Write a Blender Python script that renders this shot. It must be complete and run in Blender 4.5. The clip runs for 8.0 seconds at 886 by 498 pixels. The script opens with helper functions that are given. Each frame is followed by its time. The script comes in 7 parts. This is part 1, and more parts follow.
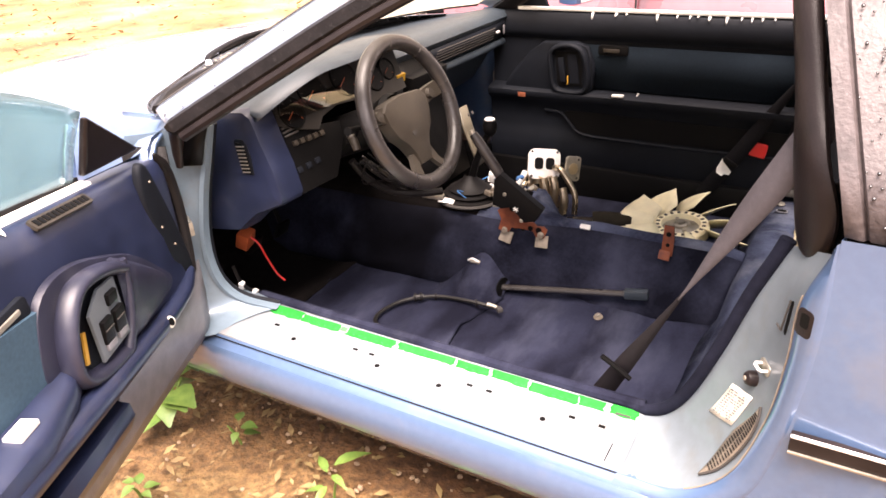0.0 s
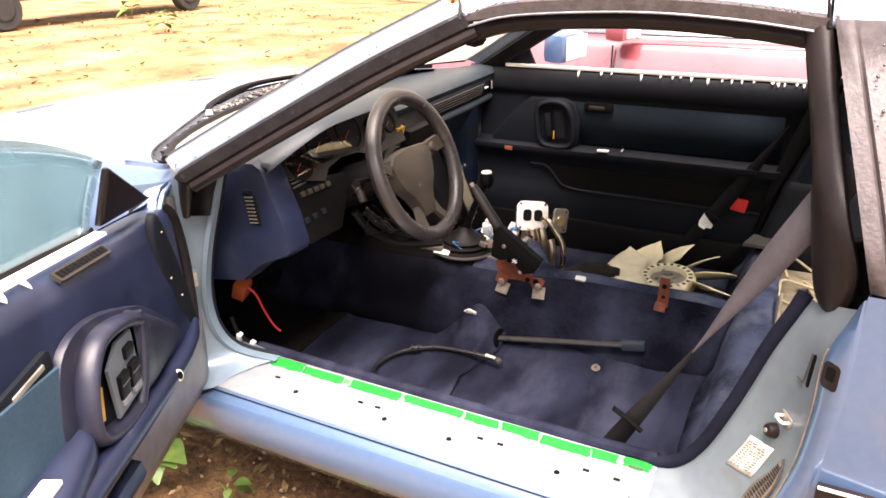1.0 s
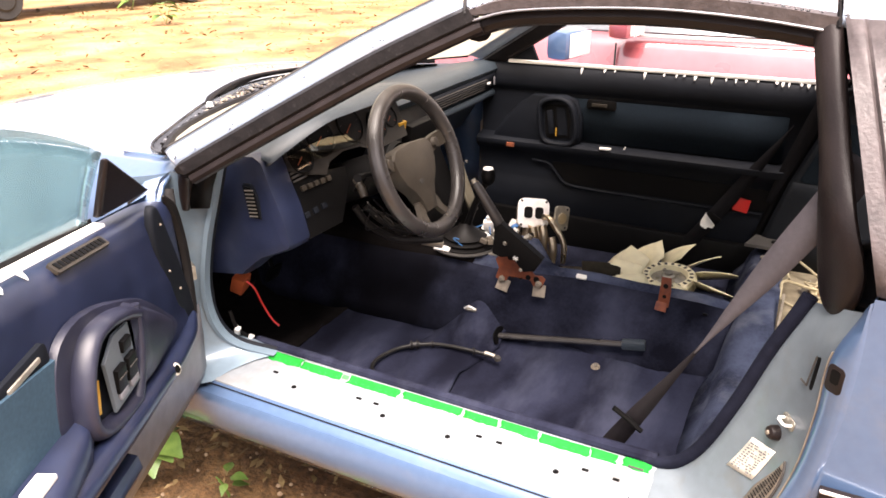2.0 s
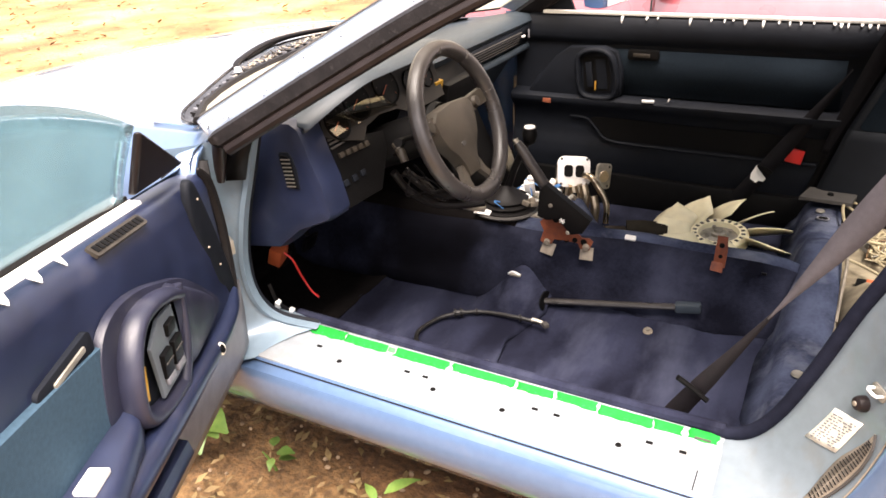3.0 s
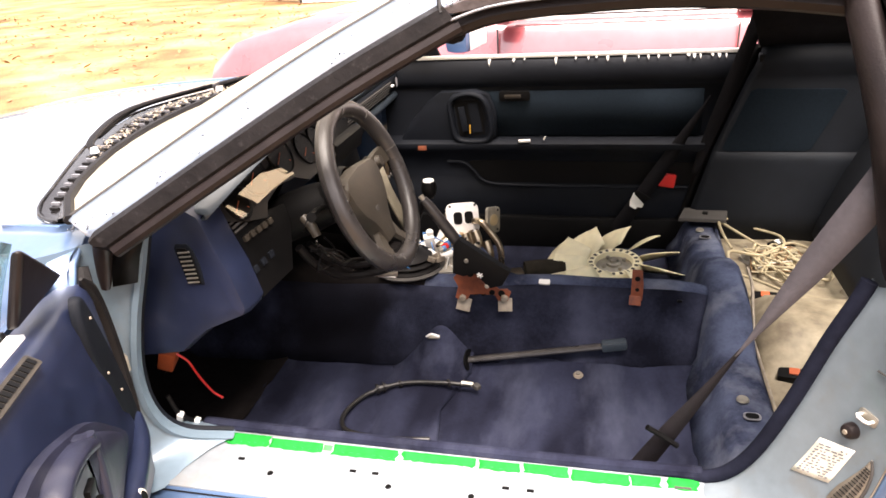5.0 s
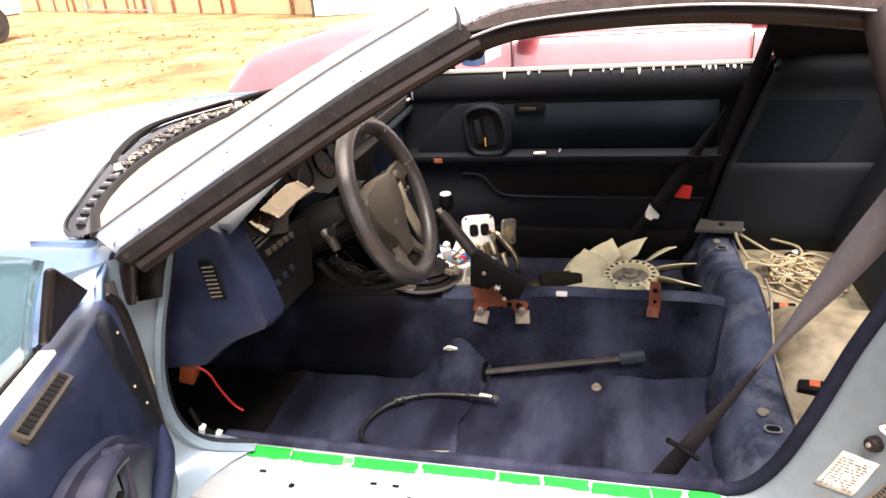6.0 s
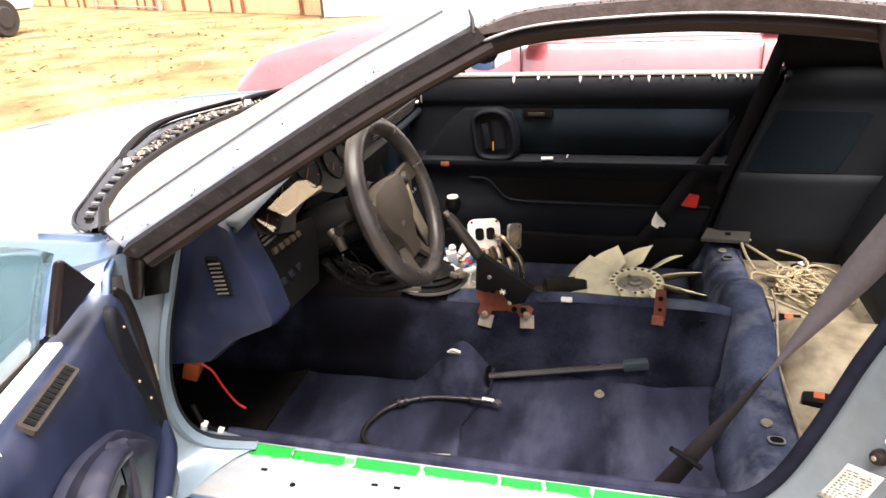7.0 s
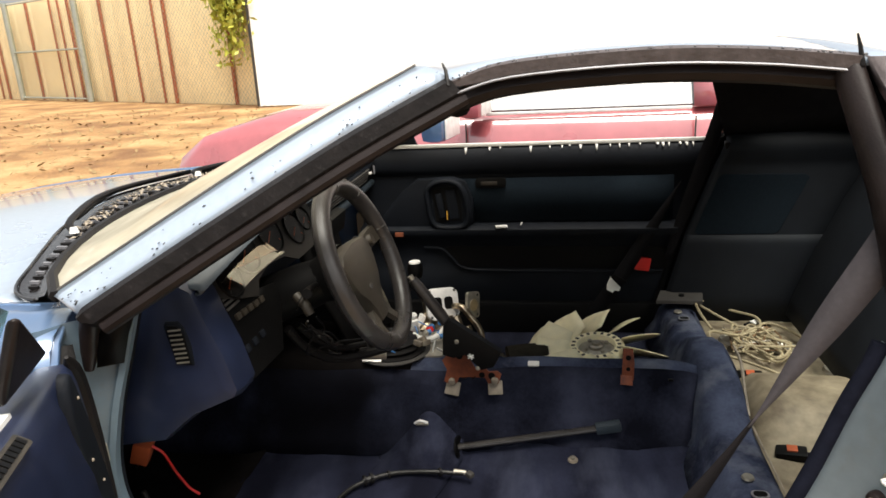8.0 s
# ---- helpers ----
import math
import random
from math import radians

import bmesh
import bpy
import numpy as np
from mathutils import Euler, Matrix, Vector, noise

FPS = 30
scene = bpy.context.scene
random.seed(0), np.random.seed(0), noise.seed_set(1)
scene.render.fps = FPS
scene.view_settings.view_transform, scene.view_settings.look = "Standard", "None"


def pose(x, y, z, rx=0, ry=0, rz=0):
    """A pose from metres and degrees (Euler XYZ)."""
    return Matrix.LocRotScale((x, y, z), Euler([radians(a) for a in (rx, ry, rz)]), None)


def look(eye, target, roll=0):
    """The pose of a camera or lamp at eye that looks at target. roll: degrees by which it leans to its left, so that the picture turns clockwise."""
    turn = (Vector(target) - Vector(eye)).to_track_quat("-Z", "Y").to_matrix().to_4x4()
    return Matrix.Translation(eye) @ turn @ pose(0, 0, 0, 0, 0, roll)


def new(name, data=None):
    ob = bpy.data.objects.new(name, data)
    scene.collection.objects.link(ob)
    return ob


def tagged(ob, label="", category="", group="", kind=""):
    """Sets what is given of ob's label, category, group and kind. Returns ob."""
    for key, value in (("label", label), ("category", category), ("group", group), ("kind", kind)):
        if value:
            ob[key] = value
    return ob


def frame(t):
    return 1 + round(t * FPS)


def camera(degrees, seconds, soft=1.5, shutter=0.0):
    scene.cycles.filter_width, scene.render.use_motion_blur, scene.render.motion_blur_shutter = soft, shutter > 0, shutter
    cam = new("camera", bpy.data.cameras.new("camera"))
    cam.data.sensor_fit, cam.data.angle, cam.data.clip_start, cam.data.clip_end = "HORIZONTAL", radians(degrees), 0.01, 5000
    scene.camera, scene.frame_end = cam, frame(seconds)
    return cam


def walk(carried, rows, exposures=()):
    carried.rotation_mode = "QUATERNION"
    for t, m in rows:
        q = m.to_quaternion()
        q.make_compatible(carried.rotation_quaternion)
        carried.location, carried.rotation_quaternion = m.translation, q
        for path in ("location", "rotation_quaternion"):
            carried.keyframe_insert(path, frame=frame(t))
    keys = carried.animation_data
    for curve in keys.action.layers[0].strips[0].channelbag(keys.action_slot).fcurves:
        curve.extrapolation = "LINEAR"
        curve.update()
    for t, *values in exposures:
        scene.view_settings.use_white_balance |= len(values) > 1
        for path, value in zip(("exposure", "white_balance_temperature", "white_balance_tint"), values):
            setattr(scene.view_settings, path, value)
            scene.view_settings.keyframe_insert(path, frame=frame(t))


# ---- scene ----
cam = camera(64.1, 8.0, soft=1.6)
PATH = [
    (0, (1.036, -1.009, 1.301), (0.113, 0.515, 0.393), -3.1),
    (0.5, (0.959, -1.052, 1.307), (0.028, 0.497, 0.449), -3.2),
    (1, (0.94, -1.067, 1.318), (0.099, 0.567, 0.527), -1.1),
    (1.5, (0.945, -1.063, 1.317), (0.108, 0.586, 0.557), 0.1),
    (3, (0.85, -1.018, 1.3), (-0.021, 0.538, 0.396), -2.9),
    (3.5, (0.803, -0.937, 1.293), (-0.182, 0.58, 0.439), -7.1),
    (4, (0.736, -0.901, 1.303), (-0.077, 0.715, 0.451), -5.8),
    (4.5, (0.646, -0.928, 1.307), (0.204, 0.823, 0.448), -3.9),
    (6, (0.61, -0.962, 1.324), (0.123, 0.804, 0.522), -4.7),
    (6.5, (0.609, -0.952, 1.315), (0.152, 0.803, 0.471), -4.4),
    (7, (0.602, -0.964, 1.322), (0.107, 0.804, 0.53), -3.4),
    (7.5, (0.566, -0.968, 1.284), (0.175, 0.897, 0.679), -4.4),
    (8, (0.531, -0.964, 1.267), (0.205, 0.924, 0.69), -3.1),
]
EXPOSURES = [(0.0, 2.0, 7200, 27), (0.8, 1.88, 7050, 24), (1.5, 1.72, 6950, 23), (3.0, 1.85, 6950, 20), (6.9, 1.80, 6900, 20), (7.5, 1.26, 6500, 8), (8.0, 0.72, 6700, 9)]
walk(cam, [(t, look(eye, target, roll)) for t, eye, target, roll in PATH], EXPOSURES)

# ---- world and sun: bright overcast, drizzle ----
world = bpy.data.worlds.new("overcast_sky")
scene.world = world
world.use_nodes = True
wn = world.node_tree.nodes
wl = world.node_tree.links
sky = wn.new("ShaderNodeTexSky")
sky.sky_type, sky.sun_disc = "NISHITA", False
sky.sun_elevation, sky.sun_rotation = radians(70), radians(145)
sky.air_density, sky.dust_density, sky.ozone_density = 1.0, 4.0, 1.0
grey = wn.new("ShaderNodeHueSaturation")
grey.inputs["Saturation"].default_value = 0.25
wl.new(sky.outputs[0], grey.inputs["Color"])
wl.new(grey.outputs[0], wn["Background"].inputs["Color"])
wn["Background"].inputs["Strength"].default_value = 0.14
sun_data = bpy.data.lights.new("sun", "SUN")
sun_data.energy, sun_data.angle, sun_data.color = 4.5, radians(45), (1.0, 0.95, 0.87)
sun = new("sun", sun_data)
sun.matrix_world = look((2.5, -3.6, 12), (0, 0, 0))


# ---- materials ----
def material(name, color, rough=0.5, metal=0.0, vary=0.25, grain=30.0, bump=0.0, bump_scale=200.0, color2=None, blotch=4.0, coat=0.0, coat_ior=1.5, spec=0.5, sheen=0.0, dirt=None, fine=1.0, dash_shade=None, nap=None):
    """A surface with blotches and grain in its colour and a fine relief."""
    m = bpy.data.materials.new(name)
    m.use_nodes = True
    n, l = m.node_tree.nodes, m.node_tree.links
    p = n["Principled BSDF"]
    tc = n.new("ShaderNodeTexCoord")
    big = n.new("ShaderNodeTexNoise")
    big.inputs["Scale"].default_value, big.inputs["Detail"].default_value = blotch, 5
    small = n.new("ShaderNodeTexNoise")
    small.inputs["Scale"].default_value, small.inputs["Detail"].default_value = grain, 3
    place = tc.outputs["Object"]
    if nap:
        # pile brushed one way: its patches are drawn out along that way
        mp = n.new("ShaderNodeMapping")
        mp.inputs["Rotation"].default_value = (0, 0, radians(nap[0]))
        mp.inputs["Scale"].default_value = (1.0, nap[1], 1.0)
        l.new(place, mp.inputs["Vector"])
        place = mp.outputs[0]
    l.new(place, big.inputs["Vector"])
    l.new(tc.outputs["Object"], small.inputs["Vector"])
    add = n.new("ShaderNodeMath")
    add.operation = "ADD"
    l.new(big.outputs["Fac"], add.inputs[0])
    amount = n.new("ShaderNodeMath")
    amount.operation = "MULTIPLY"
    amount.inputs[1].default_value = fine
    l.new(small.outputs["Fac"], amount.inputs[0])
    l.new(amount.outputs[0], add.inputs[1])
    rng = n.new("ShaderNodeMapRange")
    mid, half = 0.5 + 0.5 * fine, 0.13 + 0.22 * fine
    rng.inputs["From Min"].default_value, rng.inputs["From Max"].default_value = mid - half, mid + half
    l.new(add.outputs[0], rng.inputs["Value"])
    mix = n.new("ShaderNodeMix")
    mix.data_type = "RGBA"
    c2 = color2 or tuple(c * (1 - vary) for c in color)
    c1 = color if color2 else tuple(min(1, c * (1 + vary * 0.5)) for c in color)
    mix.inputs["A"].default_value, mix.inputs["B"].default_value = (*c2, 1), (*c1, 1)
    l.new(rng.outputs[0], mix.inputs["Factor"])
    last = mix.outputs["Result"]
    if dirt:
        # grime, stains or lint: colour, how much of the surface, grain
        dcol, much, dscale = dirt
        dn, dr, dm = n.new("ShaderNodeTexNoise"), n.new("ShaderNodeMapRange"), n.new("ShaderNodeMix")
        dn.inputs["Scale"].default_value, dn.inputs["Detail"].default_value, dn.inputs["Roughness"].default_value = dscale, 6, 0.6
        l.new(place, dn.inputs["Vector"])
        dr.inputs["From Min"].default_value, dr.inputs["From Max"].default_value = 0.62 - 0.3 * much, 0.95 - 0.25 * much
        dr.inputs["To Max"].default_value = 0.85
        l.new(dn.outputs["Fac"], dr.inputs["Value"])
        dm.data_type = "RGBA"
        dm.inputs["B"].default_value = (*dcol, 1)
        l.new(dr.outputs[0], dm.inputs["Factor"])
        l.new(last, dm.inputs["A"])
        last = dm.outputs["Result"]
    if dash_shade:
        # shade under the dashboard put into the colour: colour, middle, reach
        scol, (sx, sy, sz), reach = dash_shade
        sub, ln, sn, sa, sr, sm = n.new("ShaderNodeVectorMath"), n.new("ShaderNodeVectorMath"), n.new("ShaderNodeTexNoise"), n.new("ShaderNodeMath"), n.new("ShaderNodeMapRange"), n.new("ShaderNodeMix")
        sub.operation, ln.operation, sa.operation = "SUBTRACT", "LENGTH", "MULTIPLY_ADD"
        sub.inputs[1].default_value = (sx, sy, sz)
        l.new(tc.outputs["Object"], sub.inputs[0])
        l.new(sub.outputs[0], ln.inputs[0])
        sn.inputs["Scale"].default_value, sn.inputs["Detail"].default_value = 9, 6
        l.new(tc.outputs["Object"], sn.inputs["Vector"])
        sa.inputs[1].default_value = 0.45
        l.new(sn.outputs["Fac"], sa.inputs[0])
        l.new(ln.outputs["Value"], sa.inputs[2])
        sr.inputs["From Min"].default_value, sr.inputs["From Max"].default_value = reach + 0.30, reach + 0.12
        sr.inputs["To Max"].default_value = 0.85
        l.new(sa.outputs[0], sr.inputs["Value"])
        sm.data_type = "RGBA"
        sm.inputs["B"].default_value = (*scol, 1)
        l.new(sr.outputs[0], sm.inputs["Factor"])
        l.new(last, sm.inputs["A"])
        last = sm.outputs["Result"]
    l.new(last, p.inputs["Base Color"])
    p.inputs["Roughness"].default_value, p.inputs["Metallic"].default_value = rough, metal
    p.inputs["Specular IOR Level"].default_value = spec
    p.inputs["Coat Weight"].default_value = coat
    p.inputs["Coat Roughness"].default_value = 0.05
    p.inputs["Coat IOR"].default_value = coat_ior
    if sheen:
        p.inputs["Sheen Weight"].default_value = sheen
        p.inputs["Sheen Roughness"].default_value = 0.4
    rr = n.new("ShaderNodeMapRange")
    rr.inputs["To Min"].default_value, rr.inputs["To Max"].default_value = max(0, rough - 0.1), min(1, rough + 0.1)
    l.new(big.outputs["Fac"], rr.inputs["Value"])
    l.new(rr.outputs[0], p.inputs["Roughness"])
    if bump:
        relief = n.new("ShaderNodeTexNoise")
        relief.inputs["Scale"].default_value, relief.inputs["Detail"].default_value = bump_scale, 4
        l.new(tc.outputs["Object"], relief.inputs["Vector"])
        b = n.new("ShaderNodeBump")
        b.inputs["Strength"].default_value, b.inputs["Distance"].default_value = bump, 0.002
        l.new(relief.outputs["Fac"], b.inputs["Height"])
        l.new(b.outputs[0], p.inputs["Normal"])
    return m


def glass(name, tint, ior=1.5, rough=0.02, film=0.0, film_color=(0.5, 0.6, 0.6), milky=False, gloss=(1.0, 1.0, 1.0)):
    """A thin pane: clear, with the gloss of glass."""
    m = bpy.data.materials.new(name)
    m.use_nodes = True
    n, l = m.node_tree.nodes, m.node_tree.links
    n.remove(n["Principled BSDF"])
    tr, gl, fr, mix = n.new("ShaderNodeBsdfTransparent"), n.new("ShaderNodeBsdfGlossy"), n.new("ShaderNodeFresnel"), n.new("ShaderNodeMixShader")
    tr.inputs["Color"].default_value = (*tint, 1)
    gl.inputs["Roughness"].default_value = rough
    gl.inputs["Color"].default_value = (*gloss, 1)
    fr.inputs["IOR"].default_value = ior
    l.new(fr.outputs[0], mix.inputs[0])
    l.new(tr.outputs[0], mix.inputs[1])
    l.new(gl.outputs[0], mix.inputs[2])
    last = mix
    if film:
        # a film of drizzle and grime, thicker in patches
        tc, tex, rng, dif, veil = n.new("ShaderNodeTexCoord"), n.new("ShaderNodeTexNoise"), n.new("ShaderNodeMapRange"), n.new("ShaderNodeBsdfDiffuse" if milky else "ShaderNodeBsdfTranslucent"), n.new("ShaderNodeMixShader")
        tex.inputs["Scale"].default_value, tex.inputs["Detail"].default_value = 7, 6
        l.new(tc.outputs["Object"], tex.inputs["Vector"])
        rng.inputs["From Min"].default_value, rng.inputs["From Max"].default_value = 0.3, 0.7
        rng.inputs["To Min"].default_value, rng.inputs["To Max"].default_value = film * 0.75, film * 1.25
        l.new(tex.outputs["Fac"], rng.inputs["Value"])
        dif.inputs["Color"].default_value = (*film_color, 1)
        l.new(rng.outputs[0], veil.inputs[0])
        l.new(mix.outputs[0], veil.inputs[1])
        if milky:
            thru, both = n.new("ShaderNodeBsdfTranslucent"), n.new("ShaderNodeMixShader")
            thru.inputs["Color"].default_value = (*film_color, 1)
            both.inputs[0].default_value = 0.5
            l.new(dif.outputs[0], both.inputs[1])
            l.new(thru.outputs[0], both.inputs[2])
            dif = both
        l.new(dif.outputs[0], veil.inputs[2])
        last = veil
    l.new(last.outputs[0], n["Material Output"].inputs["Surface"])
    return m


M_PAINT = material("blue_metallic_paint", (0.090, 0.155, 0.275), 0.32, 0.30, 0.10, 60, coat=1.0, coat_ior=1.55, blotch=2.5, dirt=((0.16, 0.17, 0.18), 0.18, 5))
# paler copy of the blue paint: sky glare on upper panels put into the colour
M_PAINT_LIT = material("sky_glare_blue_paint", (0.36, 0.43, 0.52), 0.30, 0.30, 0.10, 60, coat=1.0, coat_ior=2.0, blotch=2.5)
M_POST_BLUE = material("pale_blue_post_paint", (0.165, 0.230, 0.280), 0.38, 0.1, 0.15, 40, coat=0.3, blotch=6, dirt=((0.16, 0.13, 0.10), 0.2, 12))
# paler copy of the jamb paint: skylight on the sill put into the colour
M_SILL = material("skylit_sill_paint", (0.26, 0.29, 0.31), 0.34, 0.15, 0.15, 40, coat=0.4, blotch=7, dirt=((0.20, 0.16, 0.11), 0.22, 9))
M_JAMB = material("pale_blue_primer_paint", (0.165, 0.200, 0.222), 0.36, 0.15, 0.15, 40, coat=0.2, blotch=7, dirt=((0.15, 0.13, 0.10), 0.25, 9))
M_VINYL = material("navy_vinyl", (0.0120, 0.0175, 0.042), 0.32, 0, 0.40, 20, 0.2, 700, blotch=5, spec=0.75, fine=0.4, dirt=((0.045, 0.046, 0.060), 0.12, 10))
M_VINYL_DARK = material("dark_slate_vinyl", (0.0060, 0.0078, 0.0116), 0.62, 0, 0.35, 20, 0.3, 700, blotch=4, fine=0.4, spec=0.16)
M_POD = material("scuffed_grey_navy_vinyl", (0.018, 0.0195, 0.036), 0.38, 0, 0.4, 20, 0.3, 700, blotch=9, fine=0.4, dirt=((0.060, 0.060, 0.072), 0.16, 11))
M_DASH = material("slate_blue_dash_vinyl", (0.025, 0.035, 0.045), 0.45, 0, 0.25, 20, 0.3, 700, blotch=4)
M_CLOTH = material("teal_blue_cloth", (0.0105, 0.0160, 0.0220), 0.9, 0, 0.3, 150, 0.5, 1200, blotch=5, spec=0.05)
# brighter copy of the door cloth: daylight on the open door put into it
M_CLOTH_DAYLIT = material("daylit_blue_cloth", (0.040, 0.078, 0.112), 0.85, 0, 0.25, 150, 0.5, 1200, blotch=5, spec=0.15)
M_PLATE = material("slate_grey_plate", (0.105, 0.125, 0.140), 0.5, 0, 0.2, 30, blotch=10)
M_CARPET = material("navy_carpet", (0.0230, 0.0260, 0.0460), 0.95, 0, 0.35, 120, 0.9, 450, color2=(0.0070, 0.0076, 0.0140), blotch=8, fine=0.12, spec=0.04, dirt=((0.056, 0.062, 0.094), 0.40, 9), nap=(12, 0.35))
# darker copy of the carpet: shade on the tunnel sides put into the colour
M_CARPET_DARK = material("shaded_navy_carpet", (0.027, 0.030, 0.050), 0.95, 0, 0.35, 120, 0.9, 450, color2=(0.0046, 0.0050, 0.0090), blotch=6, fine=0.15, spec=0.04, dirt=((0.044, 0.049, 0.076), 0.34, 6), nap=(0, 0.5), dash_shade=((0.0022, 0.0020, 0.0026), (-0.10, 0.56, 0.36), 0.22))
# dusty, and paler: skylight on the upward carpet faces put into the colour
M_CARPET_LIT = material("dusty_lit_blue_carpet", (0.068, 0.082, 0.132), 0.95, 0, 0.3, 120, 0.9, 450, color2=(0.015, 0.018, 0.035), blotch=7, fine=0.2, spec=0.04, dirt=((0.19, 0.205, 0.25), 0.40, 8))
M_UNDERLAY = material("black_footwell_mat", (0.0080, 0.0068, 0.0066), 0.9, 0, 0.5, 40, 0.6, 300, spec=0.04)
M_BLACK = material("black_plastic", (0.0032, 0.0031, 0.0032), 0.5, 0, 0.3, 40, 0.15, 600, spec=0.14)
M_RUBBER = material("weathered_black_rubber", (0.009, 0.008, 0.008), 0.5, 0, 0.45, 30, 0.4, 250, blotch=14, spec=0.18)
M_SCUTTLE = material("wet_black_plastic", (0.012, 0.011, 0.011), 0.16, 0, 0.4, 30, 0.3, 160, blotch=20, spec=0.9)
M_SEAL_NAVY = material("fuzzy_navy_seal", (0.011, 0.0125, 0.022), 0.85, 0, 0.4, 60, 0.5, 500, blotch=10, spec=0.06)
# darker copy of the upward-facing rail's trim, shade put into the colour
M_PILLAR = material("weathered_shaded_pillar", (0.009, 0.0075, 0.0075), 0.5, 0, 0.5, 90, 0.35, 160, blotch=25, spec=0.2, dirt=((0.05, 0.045, 0.045), 0.15, 80))
M_CABLE = material("glossy_black_cable", (0.006, 0.0055, 0.005), 0.45, 0, 0.3, 40, 0.2, 300)
M_SEAL = material("brown_black_vinyl_seal", (0.016, 0.0115, 0.011), 0.40, 0, 0.4, 25, 0.2, 300, blotch=12, spec=0.22)
M_WHEEL = material("worn_grey_leather", (0.030, 0.027, 0.026), 0.30, 0, 0.35, 30, 0.3, 500, blotch=14)
M_PAD = material("dusty_grey_wheel_pad", (0.036, 0.030, 0.023), 0.48, 0, 0.3, 30, 0.3, 600, blotch=10, spec=0.35, dirt=((0.062, 0.052, 0.038), 0.3, 12))
M_METAL = material("bright_steel", (0.88, 0.86, 0.83), 0.40, 0.25, 0.2, 40, blotch=15)
M_DULL = material("dull_zinc", (0.42, 0.39, 0.33), 0.5, 0.8, 0.3, 40, blotch=20)
M_RUST = material("rusty_orange_primer", (0.24, 0.062, 0.022), 0.7, 0.1, 0.4, 80, 0.4, 400, color2=(0.11, 0.03, 0.016), blotch=25)
M_FAN = material("cream_nylon", (0.82, 0.74, 0.50), 0.5, 0, 0.15, 30, blotch=9)
M_TAPE = material("green_masking_tape", (0.002, 0.26, 0.032), 0.8, 0, 0.35, 60, 0.3, 300, blotch=25, spec=0.1)
M_TAPE_PALE = material("pale_tape_residue", (0.055, 0.30, 0.085), 0.7, 0, 0.3, 60, blotch=30)
M_TAPE_DARK = material("green_tape_print", (0.006, 0.20, 0.035), 0.5, 0, 0.3, 60)
M_LABEL = material("yellowed_paper_label", (0.74, 0.71, 0.60), 0.6, 0, 0.15, 60, blotch=30)
M_INK = material("dark_print", (0.045, 0.041, 0.037), 0.7)
M_REAR = material("dusty_blue_black_trim", (0.0085, 0.0108, 0.0145), 0.62, 0, 0.35, 20, 0.3, 500, blotch=4, fine=0.4, spec=0.20)
M_WHITE = material("white_plastic", (0.75, 0.74, 0.70), 0.5, 0, 0.1, 30)
M_RED = material("red_plastic", (0.70, 0.025, 0.02), 0.4, 0, 0.15, 30)
M_ORANGE = material("orange_plastic", (0.42, 0.09, 0.03), 0.55, 0, 0.25, 30)
M_YELLOW = material("amber_plastic", (0.55, 0.30, 0.04), 0.45, 0, 0.2, 30)
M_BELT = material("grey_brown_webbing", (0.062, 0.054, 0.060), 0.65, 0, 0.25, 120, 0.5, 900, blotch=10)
# darker copy of the belt webbing: its shade side put into the colour
M_BELT_LOW = material("shade_side_webbing", (0.0115, 0.0095, 0.011), 0.7, 0, 0.25, 120, 0.5, 900, blotch=10, spec=0.2)
M_BELT_DARK = material("black_webbing", (0.0085, 0.008, 0.0095), 0.8, 0, 0.25, 120, 0.5, 900, blotch=10, spec=0.12)
M_PAN = material("dusty_primer_floorpan", (0.29, 0.245, 0.165), 0.65, 0.1, 0.4, 30, 0.5, 120, color2=(0.11, 0.085, 0.055), blotch=9)
M_CORD = material("dirty_cream_cord", (0.34, 0.285, 0.175), 0.6, 0, 0.3, 40, blotch=18)
M_GAUGE = material("grey_brown_gauge_face", (0.017, 0.015, 0.013), 0.6, 0, 0.25, 20, blotch=8, spec=0.3)
M_HEADLINER = material("black_headliner", (0.016, 0.015, 0.016), 0.95, 0, 0.3, 40, 0.4, 500, spec=0.05)
M_TRIM = material("wet_charcoal_trim", (0.075, 0.062, 0.062), 0.5, 0, 0.45, 90, 0.5, 160, blotch=25)
M_REDPAINT = material("faded_red_paint", (0.36, 0.085, 0.095), 0.30, 0, 0.2, 20, coat=1.0, coat_ior=2.0)
M_VAN = material("white_van_paint", (0.80, 0.80, 0.78), 0.4, 0, 0.06, 10, coat=0.3)
M_TYRE = material("tyre_rubber", (0.03, 0.03, 0.03), 0.85, 0, 0.3, 30, 0.4, 100)
M_WALLWHITE = material("white_painted_siding", (0.88, 0.88, 0.86), 0.7, 0, 0.04, 6, 0.1, 40, blotch=1)
M_FENCE = material("cream_sheet_fence", (0.92, 0.76, 0.46), 0.7, 0, 0.15, 8, 0.3, 40, blotch=1.2)
M_POST = material("rust_brown_post", (0.36, 0.10, 0.045), 0.8, 0, 0.35, 20, 0.4, 60)
M_GALV = material("galvanised_tube", (0.42, 0.45, 0.40), 0.45, 0.7, 0.2, 20)
# colour of the unseen wall added behind the camera
M_BACKWALL = material("added_wall_brown", (0.11, 0.095, 0.08), 0.85, 0, 0.3, 10, 0.3, 40, blotch=1)
M_GRIME = material("grimy_tan_metal", (0.26, 0.22, 0.17), 0.65, 0.2, 0.4, 40, blotch=20)
M_DROP = material("rain_drop", (0.02, 0.02, 0.022), 0.05, 0, 0.1, 10, spec=1.0)
